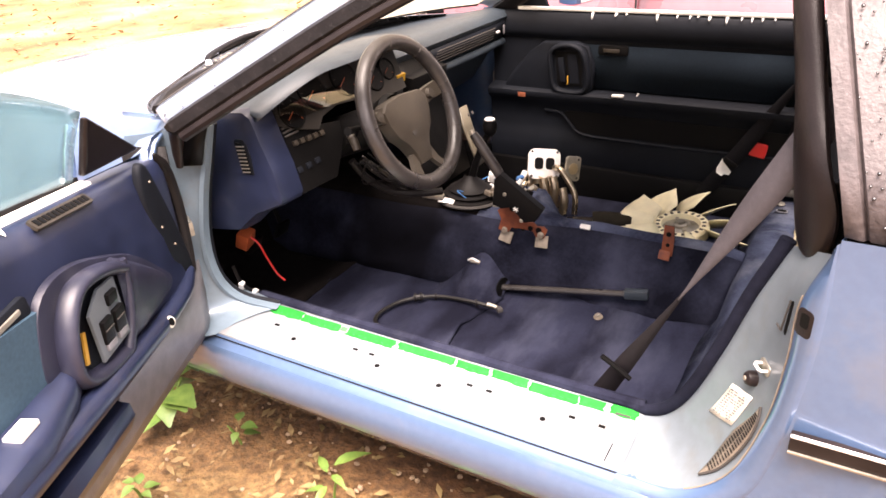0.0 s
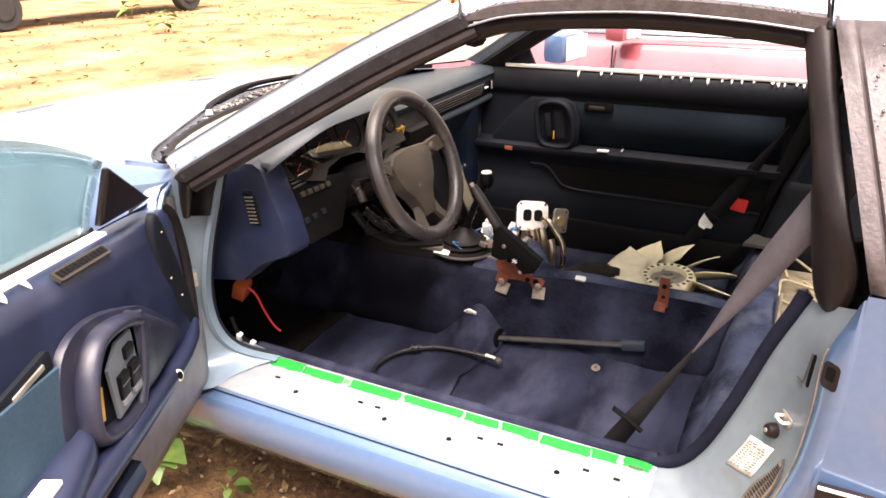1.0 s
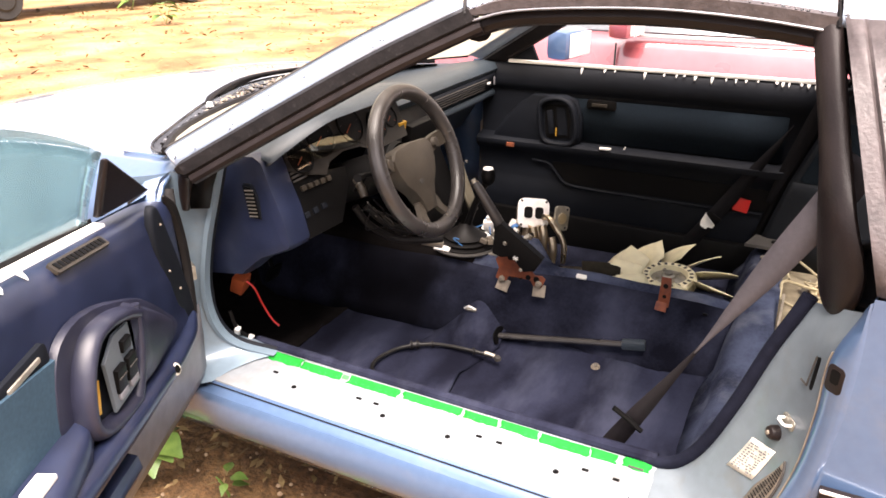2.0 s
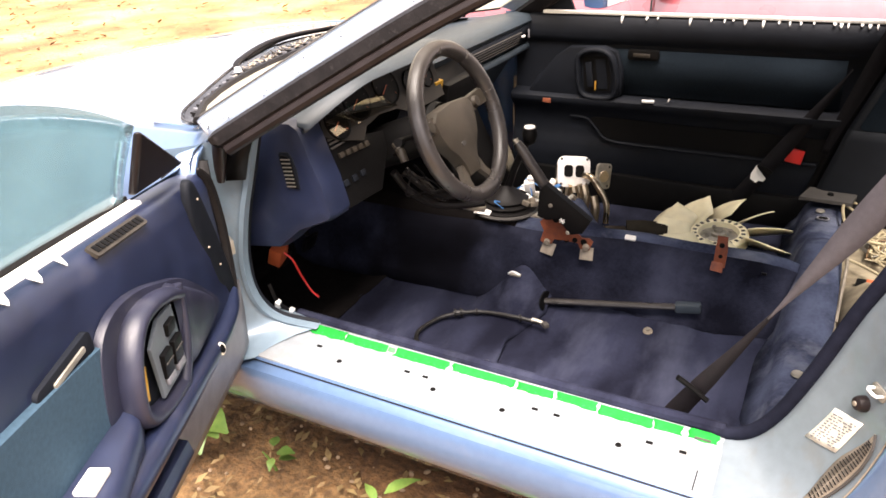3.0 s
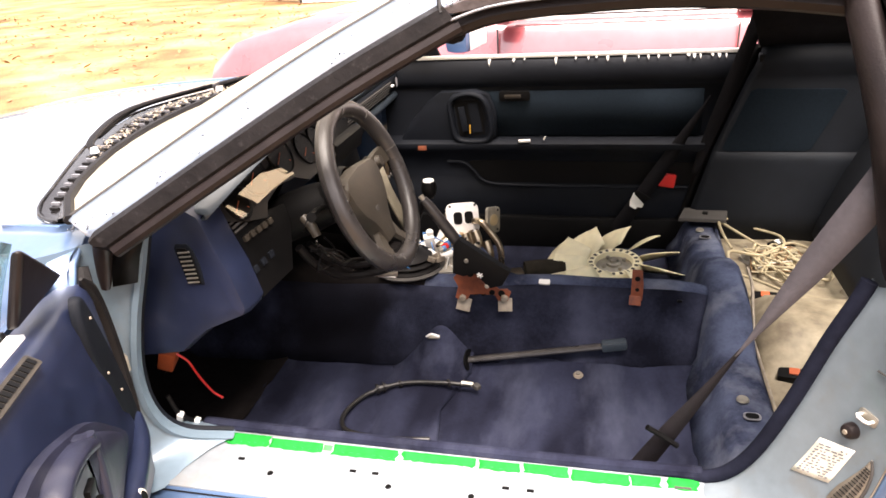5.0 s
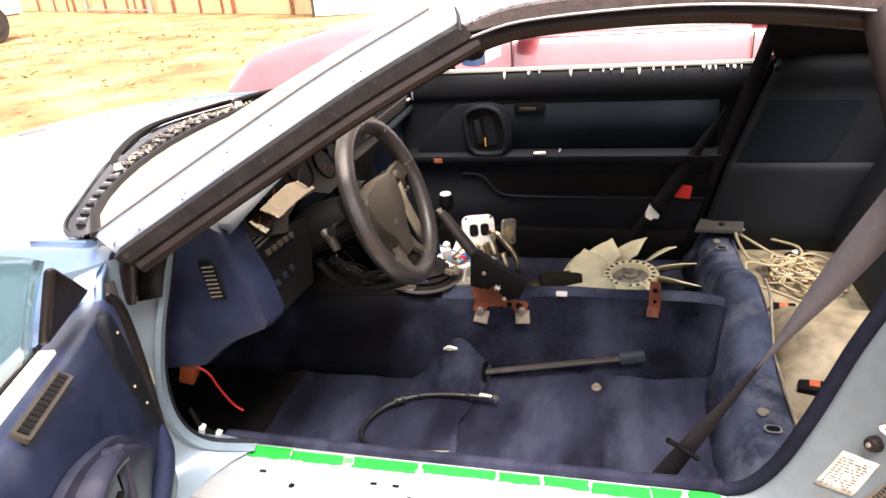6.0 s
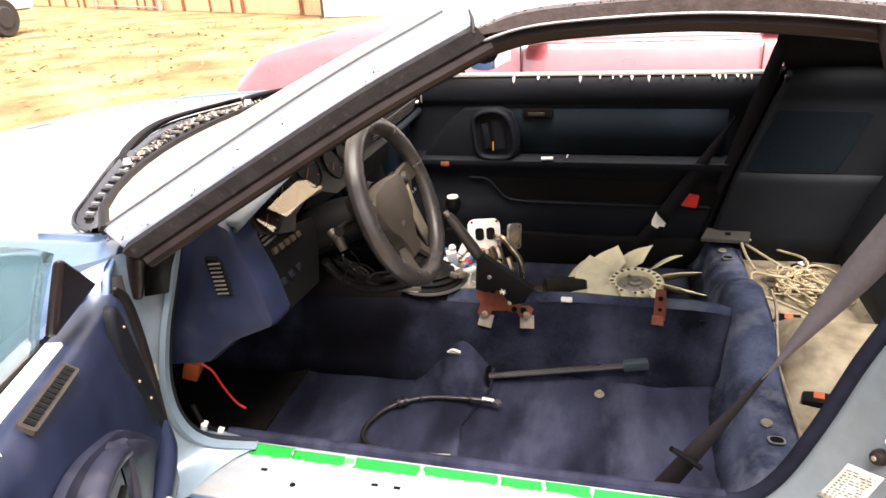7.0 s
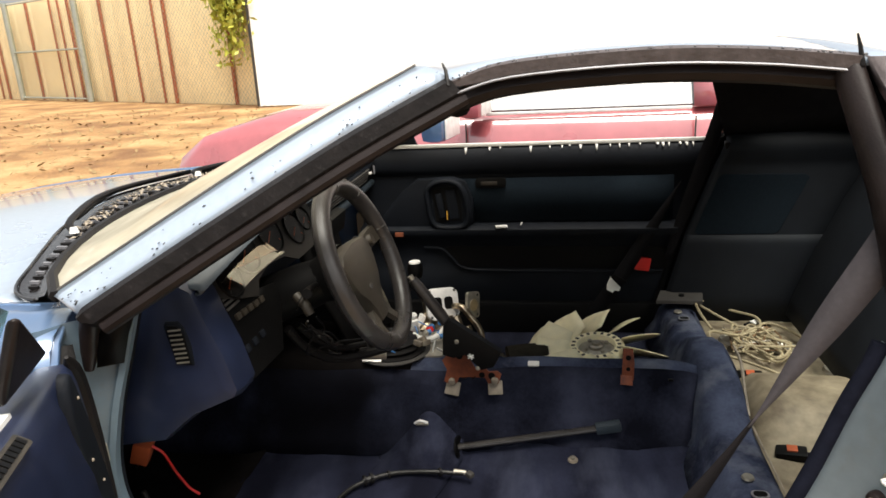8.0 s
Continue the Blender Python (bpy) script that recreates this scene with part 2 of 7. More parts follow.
M_LEAF = material("weed_leaf", (0.14, 0.22, 0.045), 0.5, 0, 0.3, 40, 0.3, 200, color2=(0.07, 0.14, 0.025), blotch=20)
M_CREEPER = material("sunlit_creeper_leaf", (0.50, 0.47, 0.07), 0.5, 0, 0.3, 40, 0.3, 200, color2=(0.26, 0.31, 0.04), blotch=3)
M_LEAF_DRY = material("dry_leaf", (0.30, 0.22, 0.09), 0.8, 0, 0.4, 40, color2=(0.14, 0.08, 0.035), blotch=30)
M_STONE = material("gravel_stone", (0.30, 0.21, 0.13), 0.85, 0, 0.4, 40, 0.4, 100)
# drizzle film, its cream-white also standing for sky glare on the glass
G_SCREEN = glass("misted_glare_windscreen_glass", (0.80, 0.88, 0.88), film=0.55, film_color=(0.86, 0.80, 0.64), milky=True)
G_WET = glass("wet_tinted_door_glass", (0.60, 0.76, 0.80), ior=1.45, film=0.20, film_color=(0.26, 0.40, 0.44))
G_DOOR = glass("tinted_door_glass", (0.62, 0.76, 0.78))
M_GREY = material("scuffed_grey_primer", (0.20, 0.20, 0.215), 0.42, 0.2, 0.3, 30, 0.2, 200, blotch=8)
# cream of the reflected light tinted into the lens gloss
G_CLEAR = glass("cream_reflection_lens", (0.85, 0.85, 0.85), ior=2.15, gloss=(1.0, 0.90, 0.68))


def ground_material():
    m = bpy.data.materials.new("damp_orange_dirt")
    m.use_nodes = True
    n, l = m.node_tree.nodes, m.node_tree.links
    p = n["Principled BSDF"]
    tc = n.new("ShaderNodeTexCoord")

    def tex(scale, detail=6):
        t = n.new("ShaderNodeTexNoise")
        t.inputs["Scale"].default_value, t.inputs["Detail"].default_value = scale, detail
        l.new(tc.outputs["Object"], t.inputs["Vector"])
        return t

    def ramp(src, stops):
        r = n.new("ShaderNodeValToRGB")
        while len(r.color_ramp.elements) < len(stops):
            r.color_ramp.elements.new(0.5)
        for e, (pos, c) in zip(r.color_ramp.elements, stops):
            e.position, e.color = pos, (*c, 1)
        l.new(src, r.inputs[0])
        return r

    base = ramp(tex(0.9).outputs["Fac"], [(0.3, (0.075, 0.032, 0.012)), (0.52, (0.13, 0.060, 0.021)), (0.75, (0.22, 0.12, 0.047))])
    grass = ramp(tex(0.35).outputs["Fac"], [(0.45, (0, 0, 0)), (0.65, (1, 1, 1))])
    straw = ramp(tex(14).outputs["Fac"], [(0.3, (0.13, 0.075, 0.028)), (0.7, (0.32, 0.21, 0.085))])
    mix = n.new("ShaderNodeMix")
    mix.data_type = "RGBA"
    l.new(grass.outputs[0], mix.inputs["Factor"])
    l.new(base.outputs[0], mix.inputs["A"])
    l.new(straw.outputs[0], mix.inputs["B"])
    # farther out the straw colour is lightened: brighter sunlight there, put into the dirt
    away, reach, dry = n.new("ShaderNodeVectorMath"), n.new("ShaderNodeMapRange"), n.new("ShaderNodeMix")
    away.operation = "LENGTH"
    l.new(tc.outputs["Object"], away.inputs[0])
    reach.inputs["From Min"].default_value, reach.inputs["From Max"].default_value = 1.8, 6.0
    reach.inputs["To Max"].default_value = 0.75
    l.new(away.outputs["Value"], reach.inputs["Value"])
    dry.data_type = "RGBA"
    far_lit_dirt = ramp(tex(1.1, 10).outputs["Fac"], [(0.36, (0.19, 0.088, 0.030)), (0.50, (0.36, 0.20, 0.075)), (0.66, (0.52, 0.35, 0.16))])
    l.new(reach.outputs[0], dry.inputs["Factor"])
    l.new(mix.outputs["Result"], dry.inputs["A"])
    l.new(far_lit_dirt.outputs[0], dry.inputs["B"])
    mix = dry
    speck = ramp(tex(60, 3).outputs["Fac"], [(0.35, (0.55, 0.55, 0.55)), (0.65, (1.15, 1.15, 1.15))])
    mul = n.new("ShaderNodeMix")
    mul.data_type, mul.blend_type = "RGBA", "MULTIPLY"
    mul.inputs["Factor"].default_value = 1
    l.new(mix.outputs["Result"], mul.inputs["A"])
    l.new(speck.outputs[0], mul.inputs["B"])
    l.new(mul.outputs["Result"], p.inputs["Base Color"])
    p.inputs["Roughness"].default_value = 0.85
    b = n.new("ShaderNodeBump")
    b.inputs["Strength"].default_value, b.inputs["Distance"].default_value = 0.8, 0.02
    l.new(tex(35, 8).outputs["Fac"], b.inputs["Height"])
    l.new(b.outputs[0], p.inputs["Normal"])
    return m


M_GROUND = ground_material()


# ---- mesh helpers ----
def thing(name, base, label, category, group="", kind=""):
    """The empty at the base of a thing that has parts."""
    ob = new(name)
    ob.location = base
    ob.empty_display_size = 0.1
    return tagged(ob, label, category, group, kind)


def finish(bm, name, mat, angle=35):
    me = bpy.data.meshes.new(name)
    bmesh.ops.recalc_face_normals(bm, faces=bm.faces)
    bm.to_mesh(me)
    bm.free()
    me.polygons.foreach_set("use_smooth", [True] * len(me.polygons))
    me.set_sharp_from_angle(angle=radians(angle))
    me.materials.append(mat)
    return me


def part(name, bm, mat, parent=None, label="", angle=35, thick=0.0, offset=-1.0, bevel=0.0):
    """Links a bmesh, given in world metres, as one mesh object under a thing or a part."""
    ob = new(name, finish(bm, name, mat, angle))
    if parent is not None:
        ob.parent = parent
        if parent.type == "EMPTY":
            ob.matrix_parent_inverse = Matrix.Translation(-parent.location)
    if label:
        ob["label"] = label
    if thick:
        s = ob.modifiers.new("thickness", "SOLIDIFY")
        s.thickness, s.offset = thick, offset
    if bevel:
        b = ob.modifiers.new("edges", "BEVEL")
        b.width, b.segments, b.limit_method, b.angle_limit = bevel, 2, "ANGLE", radians(40)
    return ob


def solo(name, bm, mat, label, category, group="", kind="", **more):
    return tagged(part(name, bm, mat, None, **more), label, category, group, kind)


def spline(pts, n=6):
    """A smooth line through the points, n steps between two of them."""
    p = [Vector(q) for q in pts]
    p = [p[0] * 2 - p[1], *p, p[-1] * 2 - p[-2]]
    out = []
    for a, b, c, d in zip(p, p[1:], p[2:], p[3:]):
        for k in range(n):
            t = k / n
            out.append(0.5 * (2 * b + (c - a) * t + (2 * a - 5 * b + 4 * c - d) * t * t + (3 * b - a - 3 * c + d) * t**3))
    return out + [p[-2]]


def spline_loop(pts, n=3):
    """A smooth closed outline through points of a plane."""
    p = [Vector((x, y, 0)) for x, y in pts]
    k = len(p)
    out = []
    for i in range(k):
        a, b, c, d = p[i - 1], p[i], p[(i + 1) % k], p[(i + 2) % k]
        for j in range(n):
            t = j / n
            q = 0.5 * (2 * b + (c - a) * t + (2 * a - 5 * b + 4 * c - d) * t * t + (3 * b - a - 3 * c + d) * t**3)
            out.append((q.x, q.y))
    return out


def grid(rows, bm=None, wrap=False, caps=False):
    """Faces between rows of points, each row as long as the next."""
    bm = bm or bmesh.new()
    v = [[bm.verts.new(q) for q in row] for row in rows]
    n = len(rows[0])
    for a, b in zip(v, v[1:]):
        for i in range(n if wrap else n - 1):
            j = (i + 1) % n
            bm.faces.new((a[i], a[j], b[j], b[i]))
    if caps:
        bm.faces.new(v[0])
        bm.faces.new(v[-1])
    return bm


def tube(pts, r, seg=8, bm=None, flat=1.0, n=0, up=None):
    """A rod along a line; r a number or one for each point; flat squeezes it."""
    bm = bm or bmesh.new()
    if n:
        rr = [r] * len(pts) if not isinstance(r, (list, tuple)) else list(r)
        fine = spline(pts, n)
        r = [rr[min(int(i / n), len(rr) - 1)] + (rr[min(int(i / n) + 1, len(rr) - 1)] - rr[min(int(i / n), len(rr) - 1)]) * (i % n) / n for i in range(len(fine))]
        pts = fine
    pts = [Vector(q) for q in pts]
    rs = list(r) if isinstance(r, (list, tuple)) else [r] * len(pts)
    side = None
    rows = []
    for i, q in enumerate(pts):
        d = (pts[min(i + 1, len(pts) - 1)] - pts[max(i - 1, 0)]).normalized()
        if side is None:
            side = d.cross(Vector(up or (0, 0, 1)))
            if side.length < 1e-3:
                side = d.cross(Vector((0, 1, 0)))
        side = (side - d * side.dot(d)).normalized()
        top = side.cross(d)
        rows.append([q + rs[i] * (math.cos(a) * side + flat * math.sin(a) * top) for a in (2 * math.pi * k / seg for k in range(seg))])
    return grid(rows, bm, wrap=True, caps=True)


def box(c, s, rot=None, bevel=0.0, bm=None):
    """A block with rounded edges, by centre, size and a turn."""
    own = bmesh.new()
    bmesh.ops.create_cube(own, size=1)
    bmesh.ops.scale(own, vec=s, verts=own.verts)
    if bevel:
        bmesh.ops.bevel(own, geom=own.edges[:], offset=bevel, segments=2, profile=0.6, affect="EDGES")
    m = Matrix.Translation(c) @ (rot or Matrix.Identity(4))
    bmesh.ops.transform(own, matrix=m, verts=own.verts)
    if bm is None:
        return own
    me = bpy.data.meshes.new("t")
    own.to_mesh(me)
    own.free()
    bm.from_mesh(me)
    bpy.data.meshes.remove(me)
    return bm


def prism(outline, m, depth, bm=None, bevel=0.0, holes=()):
    """An outline in the plane of m (its x and y), pushed out along its z."""
    own = bmesh.new()
    v = [own.verts.new((x, y, 0)) for x, y in outline]
    f = own.faces.new(v)
    ret = bmesh.ops.extrude_face_region(own, geom=[f])
    bmesh.ops.translate(own, vec=(0, 0, depth), verts=[g for g in ret["geom"] if isinstance(g, bmesh.types.BMVert)])
    if bevel:
        bmesh.ops.bevel(own, geom=[e for e in own.edges if all(abs(q.co.z - depth) < 1e-6 for q in e.verts)], offset=bevel, segments=2, profile=0.6, affect="EDGES")
    bmesh.ops.transform(own, matrix=m, verts=own.verts)
    if bm is None:
        return own
    me = bpy.data.meshes.new("t")
    own.to_mesh(me)
    own.free()
    bm.from_mesh(me)
    bpy.data.meshes.remove(me)
    return bm


def lathe(profile, m, seg=24, bm=None):
    """A turned body: radius and height pairs about m's z."""
    rows = [[m @ Vector((r * math.cos(a), r * math.sin(a), h)) for a in (2 * math.pi * k / seg for k in range(seg))] for r, h in profile]
    return grid(rows, bm, wrap=True)


def frame_of(origin, x, y):
    """A pose from an origin and two directions, x kept and y made square to it."""
    x = Vector(x).normalized()
    y = Vector(y)
    y = (y - x * y.dot(x)).normalized()
    z = x.cross(y)
    return Matrix.Translation(origin) @ Matrix((x, y, z)).transposed().to_4x4()


def rounded(w, h, r, n=4):
    """A rounded rectangle about 0."""
    out = []
    for cx, cy, a0 in ((w / 2 - r, h / 2 - r, 0), (-w / 2 + r, h / 2 - r, 90), (-w / 2 + r, -h / 2 + r, 180), (w / 2 - r, -h / 2 + r, 270)):
        out += [(cx + r * math.cos(radians(a0 + 90 * k / n)), cy + r * math.sin(radians(a0 + 90 * k / n))) for k in range(n + 1)]
    return out


def lerp(a, b, t):
    return a + (b - a) * t


def strap(pts, wid, mat, name, parent, label, thick=0.0018):
    """A flat band: a middle line and, for each point, the direction of its width."""
    mid = [Vector(p) for p, _ in pts]
    way = [Vector(w).normalized() for _, w in pts]
    ws = list(wid) if isinstance(wid, (list, tuple)) else [wid] * len(mid)
    a = spline([m + w * k / 2 for m, w, k in zip(mid, way, ws)], 6)
    b = spline([m - w * k / 2 for m, w, k in zip(mid, way, ws)], 6)
    c = [p.lerp(q, 0.5) for p, q in zip(a, b)]
    return part(name, grid(list(zip(a, c, b))), mat, parent, label, angle=80, thick=thick)


# ---- ground ----
def build_ground():
    def h(x, y):
        r = math.hypot(x, y)
        return 0.02 * noise.noise((x * 0.9, y * 0.9, 0)) + 0.012 * noise.noise((x * 4, y * 4, 3)) * max(0, 1 - r / 25) - 0.015
    ticks = [-600, -200, -80, -40, -25]
    t = -16.0
    while t < 16.01:
        ticks.append(t)
        t += 0.16 if abs(t) < 3 else 0.5
    ticks += [25, 40, 80, 200, 600]
    rows = [[(x, y, h(x, y) if abs(x) < 30 and abs(y) < 30 else -0.015) for x in ticks] for y in ticks]
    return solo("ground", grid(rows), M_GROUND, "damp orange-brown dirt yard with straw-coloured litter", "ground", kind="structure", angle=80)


build_ground()

YC = 0.70  # the car's middle; its nose points to -x
car = thing("parked_coupe", (0.4, YC, 0.0), "light blue metallic coupe with stripped interior and open door", "car")


def far(y):
    return 2 * YC - y


# lines of the near body side, as (x, y, z)
A_LINE = [(-0.190, -0.073, 0.886), (-0.155, -0.06, 0.908), (0.02, 0.01, 1.012), (0.20, 0.082, 1.115), (0.365, 0.145, 1.197)]
ROOF_LINE = [(0.365, 0.145, 1.197), (0.46, 0.155, 1.220), (0.66, 0.158, 1.230), (0.82, 0.157, 1.223), (0.955, 0.155, 1.207)]
B_LINE = [(0.955, 0.155, 1.207), (0.99, 0.085, 1.06), (1.025, 0.015, 0.95), (1.055, -0.06, 0.885)]


def build_roof_and_glass():
    edge = spline(ROOF_LINE, 4)
    rows = []
    for k in range(13):
        u = k / 12
        bulge = 0.026 * (1 - (2 * u - 1) ** 2)
        rows.append([(p.x - 0.14 * (1 - (2 * u - 1) ** 2) ** 0.8 * max(0, 1 - i / 6), lerp(p.y, far(p.y), u), p.z + bulge) for i, p in enumerate(edge)])
    part("roof_panel", grid(rows), M_PAINT_LIT, car, "light blue roof panel beaded with rain, sky glare in its paint", thick=0.012)
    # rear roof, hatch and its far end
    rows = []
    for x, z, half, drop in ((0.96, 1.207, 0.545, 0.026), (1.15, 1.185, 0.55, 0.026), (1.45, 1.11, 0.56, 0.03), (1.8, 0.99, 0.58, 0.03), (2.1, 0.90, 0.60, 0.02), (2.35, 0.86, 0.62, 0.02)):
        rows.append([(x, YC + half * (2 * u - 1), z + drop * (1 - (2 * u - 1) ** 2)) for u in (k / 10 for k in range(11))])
    part("rear_roof", grid(rows[:2]), M_PAINT_LIT, car, thick=0.012)
    hatch = part("hatch_glass", grid(rows[1:5]), G_DOOR, car, "tinted glass hatch")
    hatch.visible_shadow = False
    part("tail_panel", grid(rows[4:]), M_PAINT, car, thick=0.012)
    # headliner just below the roof
    rows = [[(p.x, lerp(p.y + 0.04, far(p.y + 0.04), u), p.z - 0.035 + 0.035 * (1 - (2 * u - 1) ** 2)) for p in edge] for u in (k / 8 for k in range(9))]
    part("headliner", grid(rows), M_HEADLINER, car, "black headliner", thick=0.01)
    rows = []
    for x, z, half in ((0.95, 1.165, 0.52), (1.08, 1.160, 0.52), (1.2, 1.145, 0.52)):
        rows.append([(x, YC + half * (2 * u - 1), z + 0.03 * (1 - (2 * u - 1) ** 2)) for u in (k / 8 for k in range(9))])
    part("rear_headliner", grid(rows), M_HEADLINER, car, thick=0.01)
    # windscreen: between the pillars, bowed forward
    rows = []
    a = spline(A_LINE, 5)
    for k in range(17):
        u = k / 16
        bow = 1 - (2 * u - 1) ** 2
        rows.append([(p.x - 0.052 - lerp(0.24, 0.08, i / (len(a) - 1)) * bow ** 0.8, lerp(p.y + 0.03, far(p.y + 0.03), u), p.z + 0.022 - 0.016 * (i / (len(a) - 1)) + 0.012 * bow * (i / len(a))) for i, p in enumerate(a)])
    w = part("windscreen", grid(rows), G_SCREEN, car, "windscreen glass whitened by sky glare")
    w.visible_shadow = False
    # black ceramic rim and rubber round it
    low = [rows[k][0] for k in range(17)]
    part("windscreen_seal", tube([(x, y, z + 0.004) for x, y, z in low], 0.009, 6), M_RUBBER, w)
    for s_ in (lambda q: q, lambda q: (q[0], far(q[1]), q[2])):
        part("pillar_paint", grid([[s_((p.x - dx, p.y + dy, p.z + dz)) for dx, dy, dz in ((0.002, 0.008, 0.004), (0.018, 0.010, 0.0165), (0.040, 0.020, 0.0255), (0.058, 0.032, 0.026))] for p in a]), M_PAINT_LIT, car, "light blue windscreen pillar wet with rain, sky glare in its paint", thick=0.004)
        part("windscreen_side_moulding", tube([s_((p.x - 0.060, p.y + 0.034, p.z + 0.0265)) for p in a], 0.0030, 6), M_INK, w)
    top = [rows[k][-1] for k in range(17)]
    part("header_rail", tube([(x + 0.055, lerp(y, YC, 0.03), z - 0.052) for x, y, z in top], 0.022, 8, flat=0.6), M_HEADLINER, car)


build_roof_and_glass()


def build_side_frame(side, label):
    """Pillars and rails round a door window; side maps near points to their place."""
    f = side
    def T(pts):
        return [f(p) for p in pts]
    def V(p, dx=0, dy=0, dz=0):
        return (p[0] + dx, p[1] + dy, p[2] + dz)
    a = spline(A_LINE, 5)
    # drip moulding on the outside, main pillar cover, rubber seal within
    def prof(line, offs):
        # thinner towards the lower end
        return grid([T([V(p, *(c * min(1, 0.45 + 0.2 * i) for c in o)) for o in offs]) for i, p in enumerate(line)], wrap=True, caps=True)
    part("a_pillar", prof(a, [(-0.007, 0.010, 0.008), (0.002, -0.004, 0.004), (0.016, -0.002, -0.014), (0.024, 0.02, -0.034), (-0.004, 0.05, -0.006)]), M_PILLAR, car, label + " windscreen pillar in weathered black")
    part("a_pillar_seal", tube(T([V(p, 0.022, 0.012, -0.026) for p in a[3:]]), 0.013, 10), M_SEAL, car)
    r = spline(ROOF_LINE, 5)
    part("roof_rail", prof(r, [(0, 0.012, 0.006), (0, -0.006, 0.002), (0, -0.004, -0.016), (0, 0.022, -0.022), (0, 0.05, -0.006)]), M_TRIM, car, "black roof drip rail beaded with rain")
    # thin grey tube stands in for the highlight under the rail
    part("roof_highlight", tube(T([V(p, 0, -0.003, -0.019) for p in r]), 0.0022, 5), M_GREY, car)
    part("roof_seal", tube(T([V(p, 0, 0.026, -0.034) for p in r]), 0.015, 8), M_SEAL, car)
    b = spline(B_LINE, 5)
    inner = spline([(0.928, 0.178, 1.178), (0.966, 0.115, 1.028), (0.983, 0.08, 0.93), (1.002, 0.06, 0.83), (1.022, 0.038, 0.796)], 5)
    outer = spline([(0.958, 0.158, 1.205), (1.000, 0.068, 1.035), (1.022, 0.010, 0.955), (1.048, -0.006, 0.88), (1.044, 0.004, 0.806)], 5)
    rows = []
    for i, (p, q) in enumerate(zip(inner, outer)):
        w = (q - p) / 2
        d = (inner[min(i + 1, len(inner) - 1)] - inner[max(i - 1, 0)]).normalized()
        n = d.cross(w).normalized()
        k = 1.0 if i < len(inner) - 2 else (0.85 if i == len(inner) - 2 else 0.45)
        rows.append(T([p + w + k * (w * math.cos(t_) + n * 0.017 * math.sin(t_)) for t_ in (2 * math.pi * j / 14 for j in range(14))]))
    if f is NEAR:
        part("b_pillar_seal", grid(rows, wrap=True, caps=True), M_SEAL, car, "brown-black padded weatherstrip on the pillar")
    return b


NEAR = lambda p: Vector(p)
FAR = lambda p: Vector((p[0], far(p[1]), p[2]))
build_side_frame(NEAR, "driver side")
build_side_frame(FAR, "passenger side")


def build_quarter(side, near):
    T = lambda pts: [side(p) for p in pts]
    # painted quarter panel, from its door edge to the tail
    edge = [(0.86, 0.33), (0.94, 0.362), (1.004, 0.42), (1.036, 0.53), (1.048, 0.61), (1.056, 0.70), (1.058, 0.78), (1.058, 0.83), (1.058, 0.865), (1.058, 0.885)]
    rows = []
    for x, z in edge:
        row = [(x + 0.006, -0.060, z), (x, -0.083, z)]
        for k in range(1, 9):
            u = k / 8
            row.append((lerp(x, 2.35, u), -0.088 - 0.024 * math.sin(math.pi * min(1, (z - 0.25) / 0.6)) * math.sin(math.pi * u) ** 0.6, z + 0.01 * u))
        rows.append(T(row))
    shell = part("quarter_panel", grid(rows), M_PAINT, car, "light blue rear quarter panel")
    # charcoal panel behind the door window
    rows = []
    for u in (0, 0.25, 0.5, 0.75, 1):
        z = lerp(1.208, 0.886, u)
        x0 = lerp(0.962, 1.060, u)
        y0 = lerp(0.152, -0.075, u ** 0.8)
        rows.append(T([(x0, y0 + 0.03, z), (x0, y0, z), (x0 + 0.022, y0 - 0.004, z), (x0 + 0.026, y0 + 0.004, z), (x0 + 0.03, y0 - 0.004, z), (lerp(x0, 1.5, 0.35), y0 - 0.012, z), (lerp(1.06, 1.36, u), y0 - 0.004, z - 0.004)]))
    part("quarter_trim", grid(rows), M_TRIM, car, "charcoal trim panel beaded with rain drops", thick=0.006)
    rows = []
    for u in (0, 0.5, 1):
        z = lerp(1.205, 0.886, u)
        y0 = lerp(0.152, -0.075, u ** 0.8)
        rows.append(T([(lerp(1.06, 1.36, u), y0 - 0.006, z), (lerp(1.3, 1.75, u), y0 + 0.004, lerp(1.15, 0.886, u)), (lerp(1.5, 2.1, u), y0 + 0.02, lerp(1.08, 0.886, u))]))
    qw = part("quarter_window", grid(rows), G_DOOR, car, "tinted quarter window")
    qw.visible_shadow = False
    if near:
        strip = part("side_moulding", box((1.65, -0.098, 0.569), (1.20, 0.016, 0.028), bevel=0.003), M_SEAL, shell, "black rubbing strip with bright edges")
        for dz, bead in ((0.0145, M_METAL), (-0.0145, M_DULL)):
            part("bright_bead", box((1.65, -0.1065, 0.569 + dz), (1.20, 0.005, 0.0042), bevel=0.0015), bead, strip)


build_quarter(NEAR, True)
build_quarter(FAR, False)


